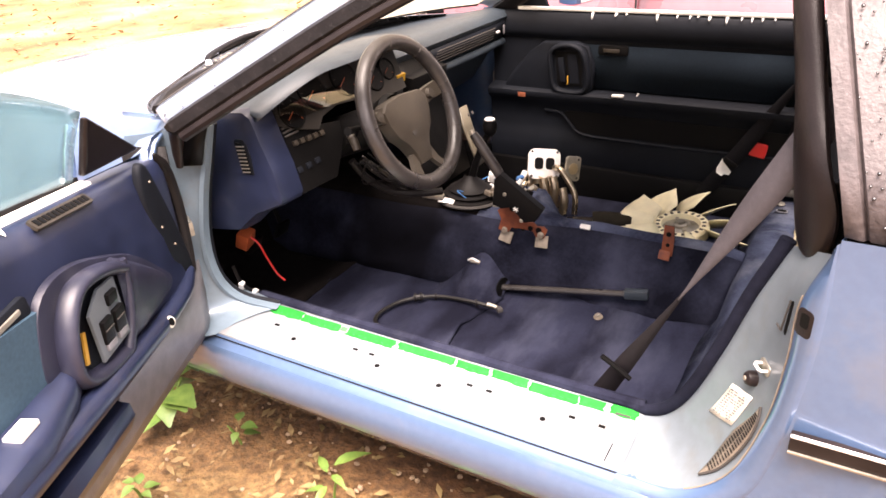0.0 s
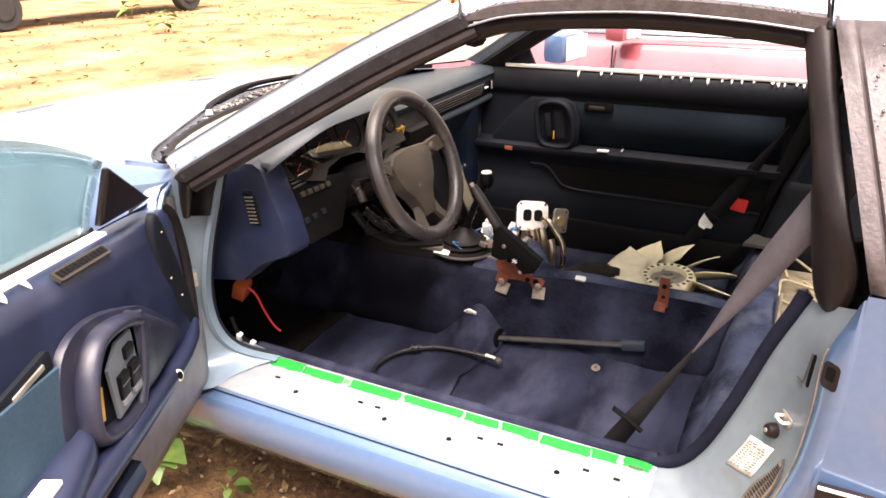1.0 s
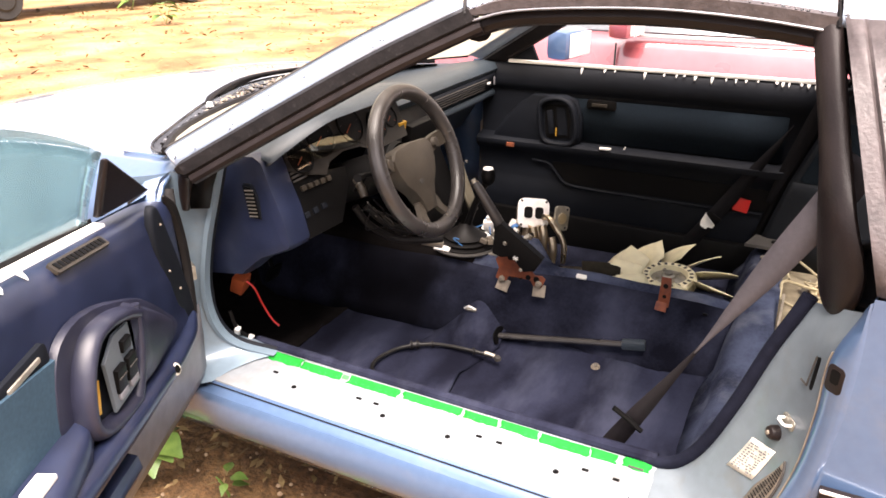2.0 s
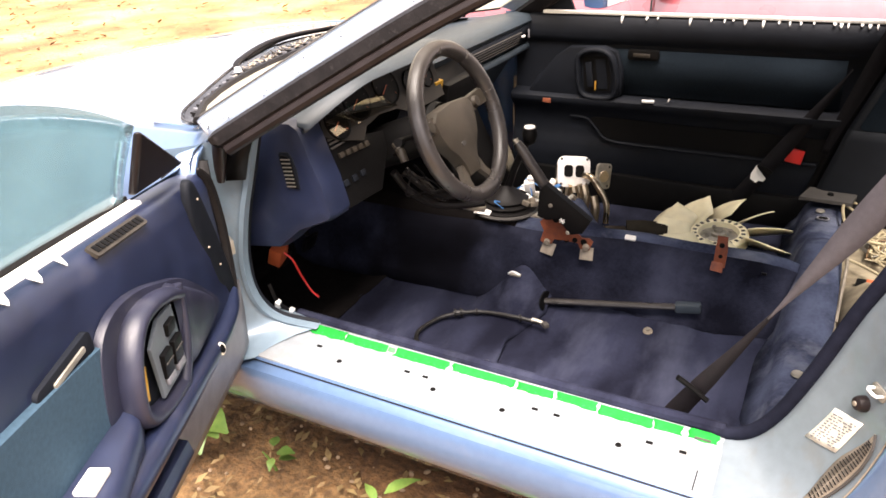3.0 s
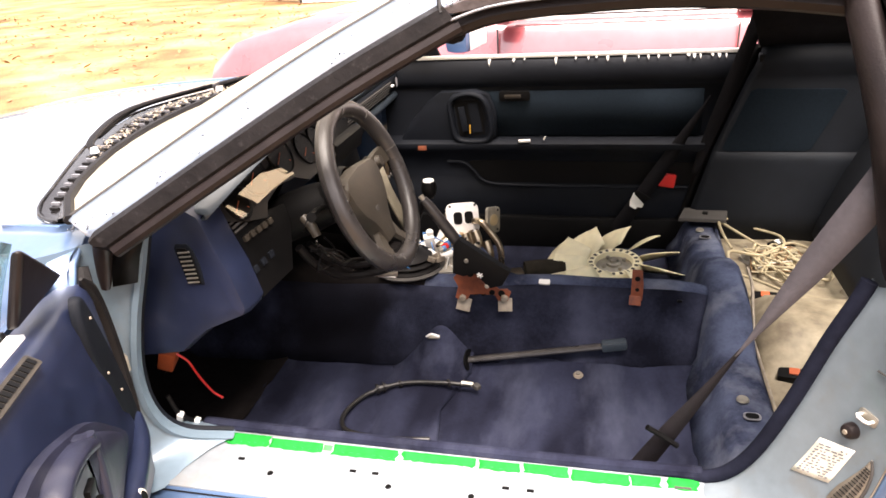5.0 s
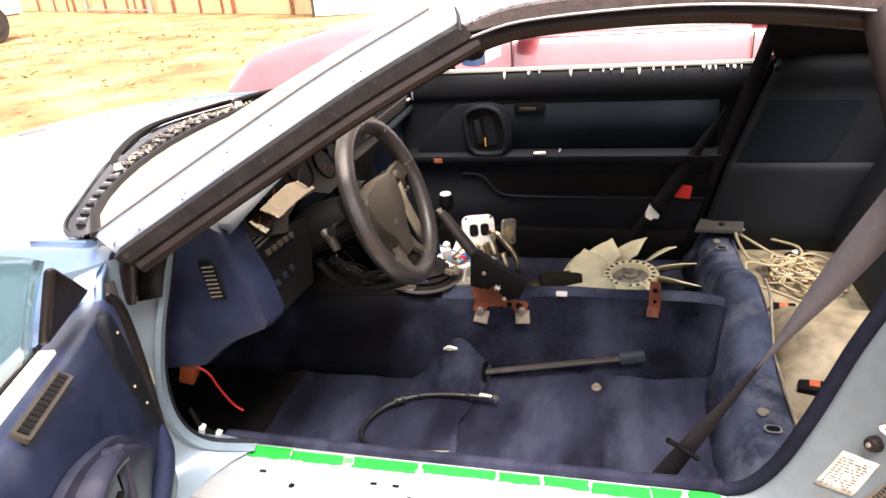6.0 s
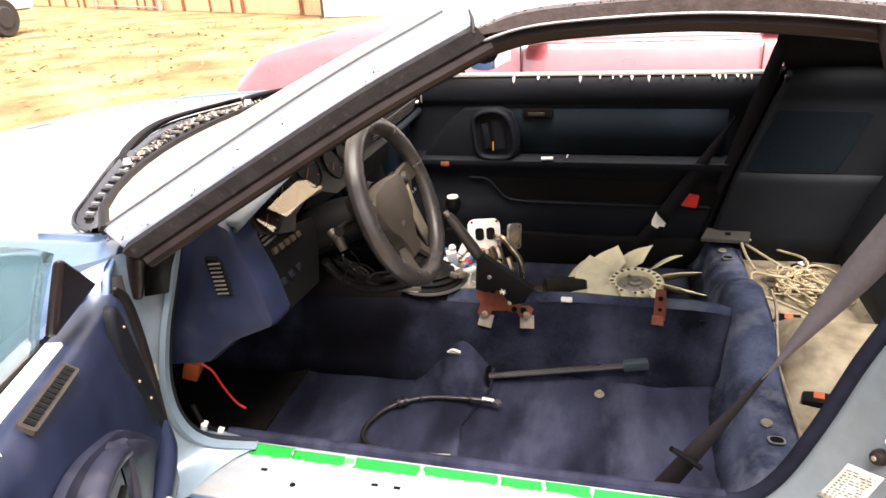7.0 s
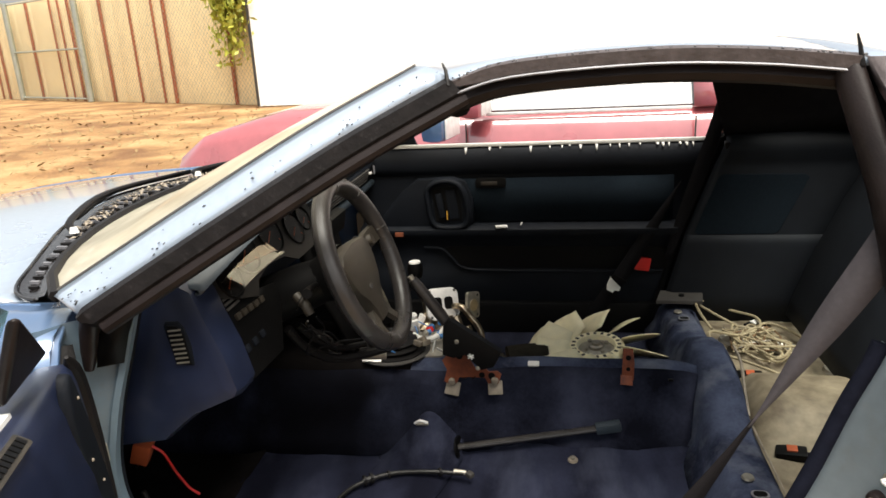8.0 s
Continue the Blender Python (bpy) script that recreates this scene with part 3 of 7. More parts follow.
def build_front():
    # bonnet and wings
    def outline(x):
        """Half width and height of the nose at x."""
        u = (x + 0.45) / -1.45
        return 0.80 - 0.10 * max(0, u) ** 3, 0.868 - 0.035 * u - 0.13 * max(0, u) ** 2.6
    # the scuttle in plan, from its rounded tip to the middle: y, glass edge, bonnet edge
    plan = [(0.030, -0.335, -0.342), (0.040, -0.340, -0.372), (0.062, -0.352, -0.402), (0.10, -0.375, -0.428), (0.17, -0.412, -0.458), (0.28, -0.445, -0.508), (0.40, -0.475, -0.560), (0.55, -0.50, -0.605), (0.70, -0.515, -0.63)]
    def edge_at(y, c):
        y = min(y, far(y))
        for p, q in zip(plan, plan[1:]):
            if y <= q[0]:
                return lerp(p[c], q[c], max(0, (y - p[0]) / (q[0] - p[0])))
        return plan[-1][c]
    rows = []
    for k in range(17):
        row = []
        for j in range(29):
            y = YC - 0.672 + 1.344 * j / 28
            x = lerp(edge_at(y, 2) - 0.004, -1.80, k / 16)
            half, z = outline(min(x, -0.45))
            w = min(1, (half - 0.13) / 0.67)
            row.append((x, YC + (y - YC) * w, z + 0.028 * (1 - ((y - YC) / 0.672) ** 2)))
        rows.append(row)
    part("bonnet", grid(rows), M_PAINT_LIT, car, "light blue bonnet wet with rain, sky glare in its paint", thick=0.01)
    part("bonnet_corner", grid([[(x, y, 0.871) for x in (-0.262, -0.30, -0.345, -0.40, -0.45)] for y in (0.02, 0.034)]), M_PAINT, car, thick=0.004)
    for s in (NEAR, FAR):
        rows = []
        for k in range(19):
            x = lerp(-0.215, -1.92, k / 18)
            half, z = outline(min(x, -0.45))
            if x > -0.45:
                z = lerp(0.868, 0.872, (x + 0.45) / 0.235)
            y0 = YC - half
            arch = max(0, 1 - ((x + 0.98) / 0.34) ** 2)
            zlow = max(0.24 + 0.38 * math.sqrt(arch), 0.33 if x > -0.5 else 0)
            q = [(x, YC - half + 0.126, z + 0.001), (x, y0 + 0.08, z), (x, y0 + 0.02, z - 0.02), (x, y0 - 0.012, z - 0.07), (x, y0 - 0.03, lerp(z, zlow, 0.35)), (x, y0 - 0.035, lerp(z, zlow, 0.7)), (x, y0 - 0.03, zlow)]
            if k == 0:
                q = [(p[0] - 0.047 * min(1, max(0, (p[1] + 0.10) / 0.12)), p[1], p[2]) for p in q]
            rows.append([s(p) for p in q])
        part("wing", grid(rows), M_PAINT, car, "light blue front wing", thick=0.008)
        shut = [(-0.216, -0.105, 0.850), (-0.222, -0.085, 0.866), (-0.238, -0.045, 0.868), (-0.262, 0.022, 0.869), (-0.250, 0.06, 0.868)]
        part("wing_shut_face", grid([[s((x - 0.006 * k - (0.02 if k == 4 else 0), y + 0.002 * k, z - d)) for x, y, z in shut] for k, d in enumerate((0.0, 0.004, 0.03, 0.08, 0.14))]), M_PAINT, car, "blue shut face of the wing", angle=60)
        wheel = part("wheel", lathe([(0.0, -0.02), (0.20, -0.02), (0.22, 0.0), (0.29, -0.01), (0.315, 0.02), (0.315, 0.17), (0.29, 0.19), (0.0, 0.19)], frame_of(s((-0.98, -0.07, 0.30)), (1, 0, 0), (0, 0, 1) if s is FAR else (0, 0, -1)), 28), M_TYRE, car)
    half, z = outline(-1.9)
    part("nose", box((-1.93, YC, 0.50), (0.10, 1.36, 0.42), bevel=0.04), M_PAINT, car)
    part("firewall_cover", box((-0.62, YC, 0.52), (0.05, 1.46, 0.62)), M_BLACK, car)
    # black scuttle below the windscreen, its louvres, and two wipers
    rows = []
    line = [p for p in plan] + [(far(y), a, b) for y, a, b in plan[-2::-1]]

    def crown(y):
        return 0.030 * max(0, 1 - ((y - YC) / 0.672) ** 2)
    for y, a, b in line:
        c = crown(y)
        rows.append([(a + 0.012, y, 0.884 + c), (a, y, 0.881 + c), (lerp(a, b, 0.25), y, 0.876 + c), (lerp(a, b, 0.6), y, 0.874 + c), (lerp(a, b, 0.9), y, 0.877 + c), (b, y, 0.874 + c), (b - 0.002, y, 0.862)])
    scuttle = part("scuttle", grid(rows), M_SCUTTLE, car, "wet black plastic scuttle below the windscreen")
    part("scuttle_lip", tube([(b - 0.002, y, 0.876 + crown(y)) for y, a, b in line], 0.0035, 6, n=3), M_SCUTTLE, scuttle)
    for j in range(58):
        y = lerp(0.075, far(0.075), j / 57)
        a, b = edge_at(y, 1), edge_at(y, 2)
        part("louvre", box((lerp(a, b, 0.36), y, 0.878 + crown(y)), (abs(b - a) * 0.34, 0.006, 0.005)), M_GREY if j % 2 else M_RUBBER, scuttle)
    # wet leaf litter caught along the foot of the glass
    random.seed(19)
    bm = bmesh.new()
    for i in range(420):
        y = lerp(0.30, 1.30, random.random() ** 0.8)
        a, b = edge_at(y, 1), edge_at(y, 2)
        q = random.uniform(0.003, 0.009)
        m = pose(lerp(a, b, random.uniform(0.02, 0.45)), y, 0.884 + crown(y) + random.uniform(0, 0.006), random.uniform(-35, 35), random.uniform(-35, 35), random.uniform(0, 360))
        v = [bm.verts.new(m @ Vector(p)) for p in ((-q, 0, 0), (0, -q * 0.5, 0.002), (q, 0, 0), (0, q * 0.5, 0.002))]
        bm.faces.new(v)
    litter = part("scuttle_litter", bm, M_GRIME, scuttle, "pale wet leaf scraps on the scuttle")
    litter["kind"] = "stuff"
    for y0, y1, dx in ((0.33, 0.95, 0.0), (0.92, 1.34, 0.012)):

        def at(u, off, up):
            y = lerp(y0, y1, u)
            return (lerp(edge_at(y, 1), edge_at(y, 2), off) + dx, y, 0.886 + crown(y) + up)
        w = part("wiper", tube([at(0.0, 0.25, 0.004), at(0.10, 0.62, 0.014), at(0.5, 0.80, 0.016), at(1.0, 0.86, 0.012)], [0.008, 0.009, 0.008, 0.004], 8, flat=0.7, n=5), M_RUBBER, car, "black windscreen wiper")
        part("blade", tube([at(0.18, 0.74, 0.004), at(0.6, 0.90, 0.006), at(1.06, 0.96, 0.006)], 0.0045, 6, flat=1.6, n=5), M_BLACK, w)
        part("spindle_nut", lathe([(0, 0.012), (0.007, 0.011), (0.010, 0.0)], pose(*at(0.0, 0.25, 0.004)), 12), M_WHITE, w)


build_front()


# ---- near sill, door jambs ----
def build_sill():
    prof = [(0.118, 0.262), (0.112, 0.36), (0.100, 0.379), (0.088, 0.381), (0.075, 0.374), (0.0, 0.371), (-0.050, 0.370), (-0.056, 0.368), (-0.059, 0.356), (-0.064, 0.3525), (-0.083, 0.350), (-0.0885, 0.342), (-0.096, 0.318), (-0.098, 0.285), (-0.088, 0.262), (-0.07, 0.235), (-0.02, 0.215), (0.05, 0.21)]
    rows = []
    for k in range(25):
        x = lerp(-0.30, 0.803, k / 24)
        rows.append([(x, y, z) for y, z in prof])
    sill = part("sill", grid(rows), M_SILL, car, "pale blue door sill with drilled holes", angle=50)
    # lower skirt in body colour
    skirt = [(-0.0585, 0.3665), (-0.0610, 0.3575), (-0.0650, 0.3540), (-0.0845, 0.351), (-0.0905, 0.343), (-0.0985, 0.318), (-0.1005, 0.285), (-0.0905, 0.2615), (-0.0725, 0.2325)]
    part("sill_skirt", grid([[(lerp(-0.30, 0.96, k / 8), y, z) for y, z in skirt] for k in range(9)]), M_PAINT, sill, "blue rocker skirt", thick=0.002)
    for x in (0.0, 0.239, 0.396, 0.63):
        part("sill_hole", lathe([(0, 0.0018), (0.0052, 0.0018), (0.0062, 0.0)], pose(x, 0.0, 0.3712), 12), M_BLACK, sill)
    for x in (-0.075, 0.16, 0.205, 0.455, 0.50, 0.68, 0.74):
        part("clip_slot", box((x, 0.028, 0.3735), (0.013, 0.006, 0.003), bevel=0.001), M_BLACK, sill)
    part("step_line", tube([(-0.28, -0.0600, 0.3585), (0.2, -0.0600, 0.3585), (0.80, -0.0600, 0.3585)], 0.0022, 5), M_RUBBER, sill)
    part("sill_seam", box((0.772, -0.03, 0.3715), (0.002, 0.05, 0.001)), M_RUBBER, sill)
    # strips of green tape along the inner edge
    random.seed(3)
    x = -0.198
    while x < 0.775:
        n = min(random.uniform(0.05, 0.15), 0.792 - x)
        y1 = 0.068 + random.uniform(-0.003, 0.003)
        y2 = 0.087 + random.uniform(-0.002, 0.003)
        pts = max(6, int(n / 0.008))
        rows = []
        for j in range(4):
            f = j / 3
            y = lerp(y1, y2, f)
            rows.append([(lerp(x, x + n, k / (pts - 1)) + (random.uniform(-0.004, 0.004) if k in (0, pts - 1) else 0), y + (random.uniform(-0.003, 0.002) if j == 0 else 0), (0.3738 if y < 0.076 else 0.3738 + 0.58 * (y - 0.076)) + 0.0012 + 0.0005 * random.random()) for k in range(pts)])
        strip = part("green_tape", grid(rows), M_TAPE, sill, "torn bright green tape strip", thick=0.0006)
        if x + n > 0.75:
            for i in range(4):
                part("tape_mark", box((x + n * (0.30 + 0.14 * i), 0.074, 0.3756), (0.007, 0.006, 0.0016)), M_INK, strip)
        else:
            # faint dark scribble pressed into the tape
            for i in range(int(n / 0.016)):
                part("tape_mark", box((x + 0.008 + 0.016 * i, 0.073 + random.uniform(-0.003, 0.003), 0.3754), (random.uniform(0.004, 0.010), 0.0022, 0.0010), pose(0, 0, 0, 0, 0, random.uniform(-40, 40))), M_TAPE_DARK, strip)
        gap = random.choice((0.001, 0.003, 0.010, 0.020))
        if gap > 0.01 and x + n + gap < 0.78:
            # pale scraps where a strip was pulled off
            part("tape_residue", grid([[(lerp(x + n + 0.001, x + n + gap - 0.001, k / 4), y, (0.3738 if y < 0.076 else 0.3738 + 0.58 * (y - 0.076)) + 0.0008) for k in range(5)] for y in (y1 + random.uniform(0.002, 0.008), 0.076, y2 - 0.002)]), M_TAPE_PALE, sill, "pale torn tape residue", thick=0.0004)
        x += n + gap
    # carpet edge roll on the inside of the sill
    part("sill_carpet_edge", tube([(-0.20, 0.112, 0.383), (0.2, 0.108, 0.382), (0.6, 0.106, 0.383), (0.80, 0.104, 0.388)], 0.014, 8, flat=0.8, n=5), M_CARPET, car, "dark blue carpet edge on the sill")


build_sill()

SEAL_LINE = [(0.80, 0.092, 0.379), (0.845, 0.084, 0.402), (0.885, 0.076, 0.463), (0.925, 0.068, 0.572), (0.962, 0.062, 0.695), (0.988, 0.060, 0.765), (1.003, 0.060, 0.800)]
OUT_LINE = [(0.80, -0.066, 0.366), (0.90, -0.068, 0.376), (0.975, -0.066, 0.44), (1.014, -0.062, 0.560), (1.026, -0.060, 0.675), (1.028, -0.058, 0.777), (1.054, -0.058, 0.852)]
EDGE_LINE = [(0.80, -0.081, 0.345), (0.915, -0.084, 0.352), (1.004, -0.0845, 0.42), (1.036, -0.0845, 0.53), (1.054, -0.0845, 0.67), (1.058, -0.0845, 0.78), (1.058, -0.082, 0.880)]


def build_jambs():
    N = 12
    s, o, e = spline(SEAL_LINE, N), spline(OUT_LINE, N), spline(EDGE_LINE, N)

    def at(u, v, lines=(s, o), up=0.0):
        """A place on the jamb: u along it, v across it, up off its face."""
        i = min(int(u * N), len(s) - 2)
        f = u * N - i
        p, q = lines[0][i].lerp(lines[0][i + 1], f), lines[1][i].lerp(lines[1][i + 1], f)
        along = (lines[0][i + 1] - lines[0][i]).lerp(lines[1][i + 1] - lines[1][i], v).normalized()
        across = (q - p).normalized()
        n = along.cross(across).normalized()
        if n.x > 0:
            n = -n
        dip = 0.006 * math.sin(math.pi * min(1, max(0, v)))
        return p.lerp(q, v) + n * (up - (dip if lines[0] is s else 0)), along, across, n

    def plate(u, v, lines=(s, o), up=0.0):
        """A frame lying on the jamb: x along it, y inwards, z out of it."""
        c, along, across, n = at(u, v, lines, up)
        return frame_of(c, along, n.cross(along))
    rows = []
    for i in range(len(s)):
        u = i / N
        rows.append([s[i] + Vector((0, 0.03, 0))] + [at(min(u, 5.999), v)[0] for v in (0, 0.08, 0.25, 0.5, 0.75, 0.92, 1.0)])
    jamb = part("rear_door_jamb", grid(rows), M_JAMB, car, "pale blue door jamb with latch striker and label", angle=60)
    rows = []
    for i in range(len(o)):
        b = Vector((-0.003, -0.004, 0.001))
        rows.append([o[i] + Vector((0.004, 0.006, 0)), o[i], o[i].lerp(e[i], 0.12) + b, o[i].lerp(e[i], 0.5) + b * 1.2, o[i].lerp(e[i], 0.88) + b, e[i], e[i] + Vector((0.008, 0.004, 0))])
    part("jamb_flange", grid(rows), M_PAINT, jamb, "bright folded blue edge of the quarter panel", angle=60)
    part("jamb_joint", tube([p + Vector((-0.001, -0.001, 0)) for p in o[14:62]], 0.0016, 5), M_GRIME, jamb)
    seal = spline([(0.74, 0.098, 0.378), *SEAL_LINE[:-1], (1.000, 0.062, 0.800)], 6)
    part("door_seal", tube([p + Vector((-0.007, 0.008, 0.004)) for p in seal], 0.0125, 12), M_SEAL_NAVY, car, "dark navy padded door seal", angle=60)
    # paper label with its print, lying on the curved face
    def on_label(a, b, up):
        """A place on the label: a along it and b across, 0 to 1."""
        u = lerp(lerp(2.20, 2.86, a), lerp(2.44, 3.02, a), b)
        v = lerp(lerp(0.29, 0.34, a), lerp(0.63, 0.68, a), b)
        return at(u, v, up=up)[0]

    def label_patch(a0, a1, b0, b1, up):
        return grid([[on_label(lerp(a0, a1, i / 6), lerp(b0, b1, j / 4), up) for j in range(5)] for i in range(7)])
    card = part("paper_label", label_patch(0, 1, 0, 1, 0.0012), M_LABEL, jamb, "yellowed paper label with small print", thick=0.001)
    random.seed(8)
    for r in range(11):
        a = 0.10 + 0.075 * r
        b = 0.10
        while b < 0.86:
            w = random.uniform(0.05, 0.16)
            if not 0.42 < b < 0.50:
                part("print_line", label_patch(a, a + 0.030, b, min(0.90, b + w), 0.0034), M_GREY, card)
            b += w + random.uniform(0.03, 0.07)
    # striker: rubber bush and bright wire loop on a small plate
    boss = plate(3.22, 0.56)
    part("striker_bush", lathe([(0, 0.017), (0.006, 0.017), (0.010, 0.0145), (0.0122, 0.009), (0.0132, -0.006)], boss, 18), M_SEAL, jamb, "brown rubber striker bush")
    part("bush_bolt", lathe([(0, 0.0190), (0.0036, 0.0186), (0.0044, 0.016)], boss, 10), M_GRIME, jamb)
    loop = plate(3.50, 0.64)
    part("striker_plate", prism(rounded(0.018, 0.032, 0.005, 3), loop @ pose(0, 0, 0.0), 0.003, bevel=0.001), M_DULL, jamb)
    part("striker", tube([loop @ Vector(p) for p in ((0.0, 0.010, 0.0), (0.0, 0.010, 0.012), (0.0, 0.006, 0.015), (0.0, -0.006, 0.015), (0.0, -0.010, 0.012), (0.0, -0.010, 0.0))], 0.0026, 8), M_METAL, jamb, "bright steel door striker")
    # narrow slot with a hooked clip
    sl = plate(4.45, 0.74)
    part("jamb_slot", prism(rounded(0.056, 0.009, 0.004), sl @ pose(0, 0, -0.001), 0.0022), M_BLACK, jamb)
    part("jamb_hook", tube([sl @ Vector(p) for p in ((0.026, 0.006, 0.002), (-0.026, 0.008, 0.004), (-0.028, 0.028, 0.003))], 0.0016, 6), M_INK, jamb)
    # latch socket in the folded edge
    pk = plate(4.72, 0.46, (o, e), 0.005)
    part("latch_pocket", prism(rounded(0.043, 0.027, 0.008), pk @ pose(0, 0, -0.003), 0.004, bevel=0.001), M_SEAL, jamb, "dark rounded socket in the panel edge")
    part("latch_pocket_void", prism(rounded(0.022, 0.014, 0.004), pk @ pose(0.004, 0, 0.0), 0.0016), M_BLACK, jamb)
    # curved drain vent lying in the corner, with its slots
    outer = [(1.50, 0.87), (1.82, 0.90), (2.15, 0.91), (2.45, 0.93), (2.70, 0.94), (2.92, 0.92), (3.08, 0.86)]
    inner = [(1.50, 0.85), (1.82, 0.76), (2.15, 0.70), (2.45, 0.70), (2.70, 0.76), (2.92, 0.82), (3.08, 0.85)]
    va, vb = [spline([at(u, v, up=0.003)[0] for u, v in side], 5) for side in (outer, inner)]
    vent = part("drain_vent", grid([[a, a.lerp(b, 0.5) + Vector((-0.001, -0.0008, 0)), b] for a, b in zip(va, vb)]), M_GRIME, jamb, "grimy curved vent grille", thick=0.002)
    part("vent_rim", tube(va, 0.0022, 6), M_INK, vent)
    for i in range(4, 27):
        a, b = va[i], vb[i]
        off = Vector((-0.0018, -0.0012, 0.0004))
        for f0, f1 in ((0.18, 0.46), (0.54, 0.82)):
            part("vent_slot", tube([a.lerp(b, f0) + off, a.lerp(b, f1) + off], 0.0011, 4), M_RUBBER, vent)
    # front hinge post
    inner = spline([(-0.138, 0.008, 0.875), (-0.165, 0.008, 0.80), (-0.205, 0.008, 0.69), (-0.234, 0.010, 0.57), (-0.232, 0.020, 0.475), (-0.205, 0.050, 0.410), (-0.12, 0.088, 0.382)], 5)
    outer = spline([(-0.262, -0.070, 0.864), (-0.275, -0.070, 0.80), (-0.285, -0.068, 0.66), (-0.288, -0.066, 0.55), (-0.285, -0.066, 0.46), (-0.265, -0.066, 0.385), (-0.19, -0.066, 0.368)], 5)
    rows = [[q + Vector((-0.03, -0.03, 0)), q, q.lerp(p, 0.35) + Vector((-0.012, 0, 0)), q.lerp(p, 0.7) + Vector((-0.010, 0.0, 0)), q.lerp(p, 0.9) + Vector((0.0, -0.004, 0)), p, p + Vector((-0.004, 0.012, 0)), p + Vector((-0.05, 0.03, 0.0))] for p, q in zip(inner, outer)]
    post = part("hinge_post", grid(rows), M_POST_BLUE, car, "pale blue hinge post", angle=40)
    part("post_flange", grid([[p + Vector((0.001, -0.002, 0)), p + Vector((0.004, -0.016, 0)), p + Vector((-0.006, -0.020, 0)), p + Vector((-0.010, -0.004, 0))] for p in inner], wrap=True, caps=True), M_POST_BLUE, post, "folded pale blue weld flange")
    part("post_seal", tube([p + Vector((-0.008, 0.012, 0)) for p in inner], 0.007, 6), M_VINYL_DARK, post)
    part("pillar_foot_rubber", tube([(-0.170, -0.060, 0.892), (-0.184, -0.050, 0.878), (-0.196, -0.044, 0.850), (-0.206, -0.040, 0.815), (-0.214, -0.038, 0.785)], [0.014, 0.016, 0.015, 0.013, 0.008], 12, n=4), M_SEAL, post, "weathered rubber at the pillar foot", angle=80)
    part("pillar_foot_void", grid([[(-0.20, -0.036, 0.79), (-0.19, -0.034, 0.84), (-0.16, -0.028, 0.89)], [(-0.165, -0.016, 0.79), (-0.15, -0.012, 0.84), (-0.125, -0.008, 0.895)]]), M_BLACK, post, thick=0.006)
    hinge = part("door_hinge", box((-0.232, -0.050, 0.640), (0.05, 0.035, 0.034), pose(0, 0, 0, 0, 0, -30), 0.004), M_DULL, post, "grimy brass-coloured hinge")
    for d in (-0.012, 0.012):
        part("hinge_bolt", lathe([(0, 0.008), (0.007, 0.008), (0.008, 0.0)], frame_of((-0.214 + d, -0.064, 0.640), (1, 0, 0), (0, 0, 1)), 6), M_DULL, hinge)
    part("lower_hinge", box((-0.25, -0.055, 0.45), (0.05, 0.035, 0.034), pose(0, 0, 0, 0, 0, -30), 0.004), M_DULL, post)


build_jambs()


def build_drops():
    """Rain drops standing on the roof rail, the pillar trim and the bonnet edge."""
    random.seed(41)
    bm = bmesh.new()

    def drop(c, n, r):
        q = Vector((0, 0, 1)).rotation_difference(Vector(n).normalized()).to_matrix().to_4x4()
        m = Matrix.Translation(c) @ q @ Matrix.Diagonal((r, r * random.uniform(0.8, 1.5), r * 0.45, 1))
        bmesh.ops.create_icosphere(bm, subdivisions=1, radius=1, matrix=m)
    rail = spline(ROOF_LINE, 12)
    for k in range(150):
        p = random.choice(rail)
        drop(p + Vector((random.uniform(-0.01, 0.01), random.uniform(-0.004, 0.016), 0.004)), (0, -0.4, 1), random.uniform(0.0012, 0.0028))
    for k in range(130):
        u = random.random()
        v = random.random()
        x0, y0, z0 = lerp(0.962, 1.060, u), lerp(0.152, -0.075, u ** 0.8), lerp(1.208, 0.886, u)
        drop((lerp(x0 + 0.03, lerp(1.06, 1.36, u), v), y0 - 0.010, z0), (0, -0.8, 0.5), random.uniform(0.0012, 0.0030))
    pil = spline(A_LINE, 14)
    for k in range(120):
        p = random.choice(pil)
        drop(p + Vector((random.uniform(-0.05, 0.0), random.uniform(0.002, 0.02), 0.0) ) + Vector((0, 0, 0.016)), (-0.4, -0.3, 0.8), random.uniform(0.0012, 0.0026))
    for k in range(260):
        x, y = random.uniform(-1.5, -0.55), random.uniform(0.1, 1.3)
        drop((x, y, 0.868 - 0.035 * (x + 0.45) / -1.45 + 0.026 * (1 - ((y - YC) / 0.67) ** 2) - 0.13 * max(0, (x + 0.45) / -1.45) ** 2.6), (0, 0, 1), random.uniform(0.002, 0.004))
    ob = part("rain_drops", bm, M_DROP, car, "rain drops beading on the bodywork", angle=80)
    ob["kind"] = "stuff"
    # sealing lips at the two ends of the roof panel
    part("roof_seam_lip", tube([(0.362, 0.140, 1.192), (0.358, 0.150, 1.215), (0.352, 0.158, 1.226)], [0.004, 0.003, 0.0015], 6), M_RUBBER, car, "loose rubber lip at the roof seam")
    part("roof_seam_lip", tube([(0.956, 0.150, 1.195), (0.952, 0.156, 1.222), (0.948, 0.160, 1.240)], [0.004, 0.003, 0.0015], 6), M_RUBBER, car)


build_drops()


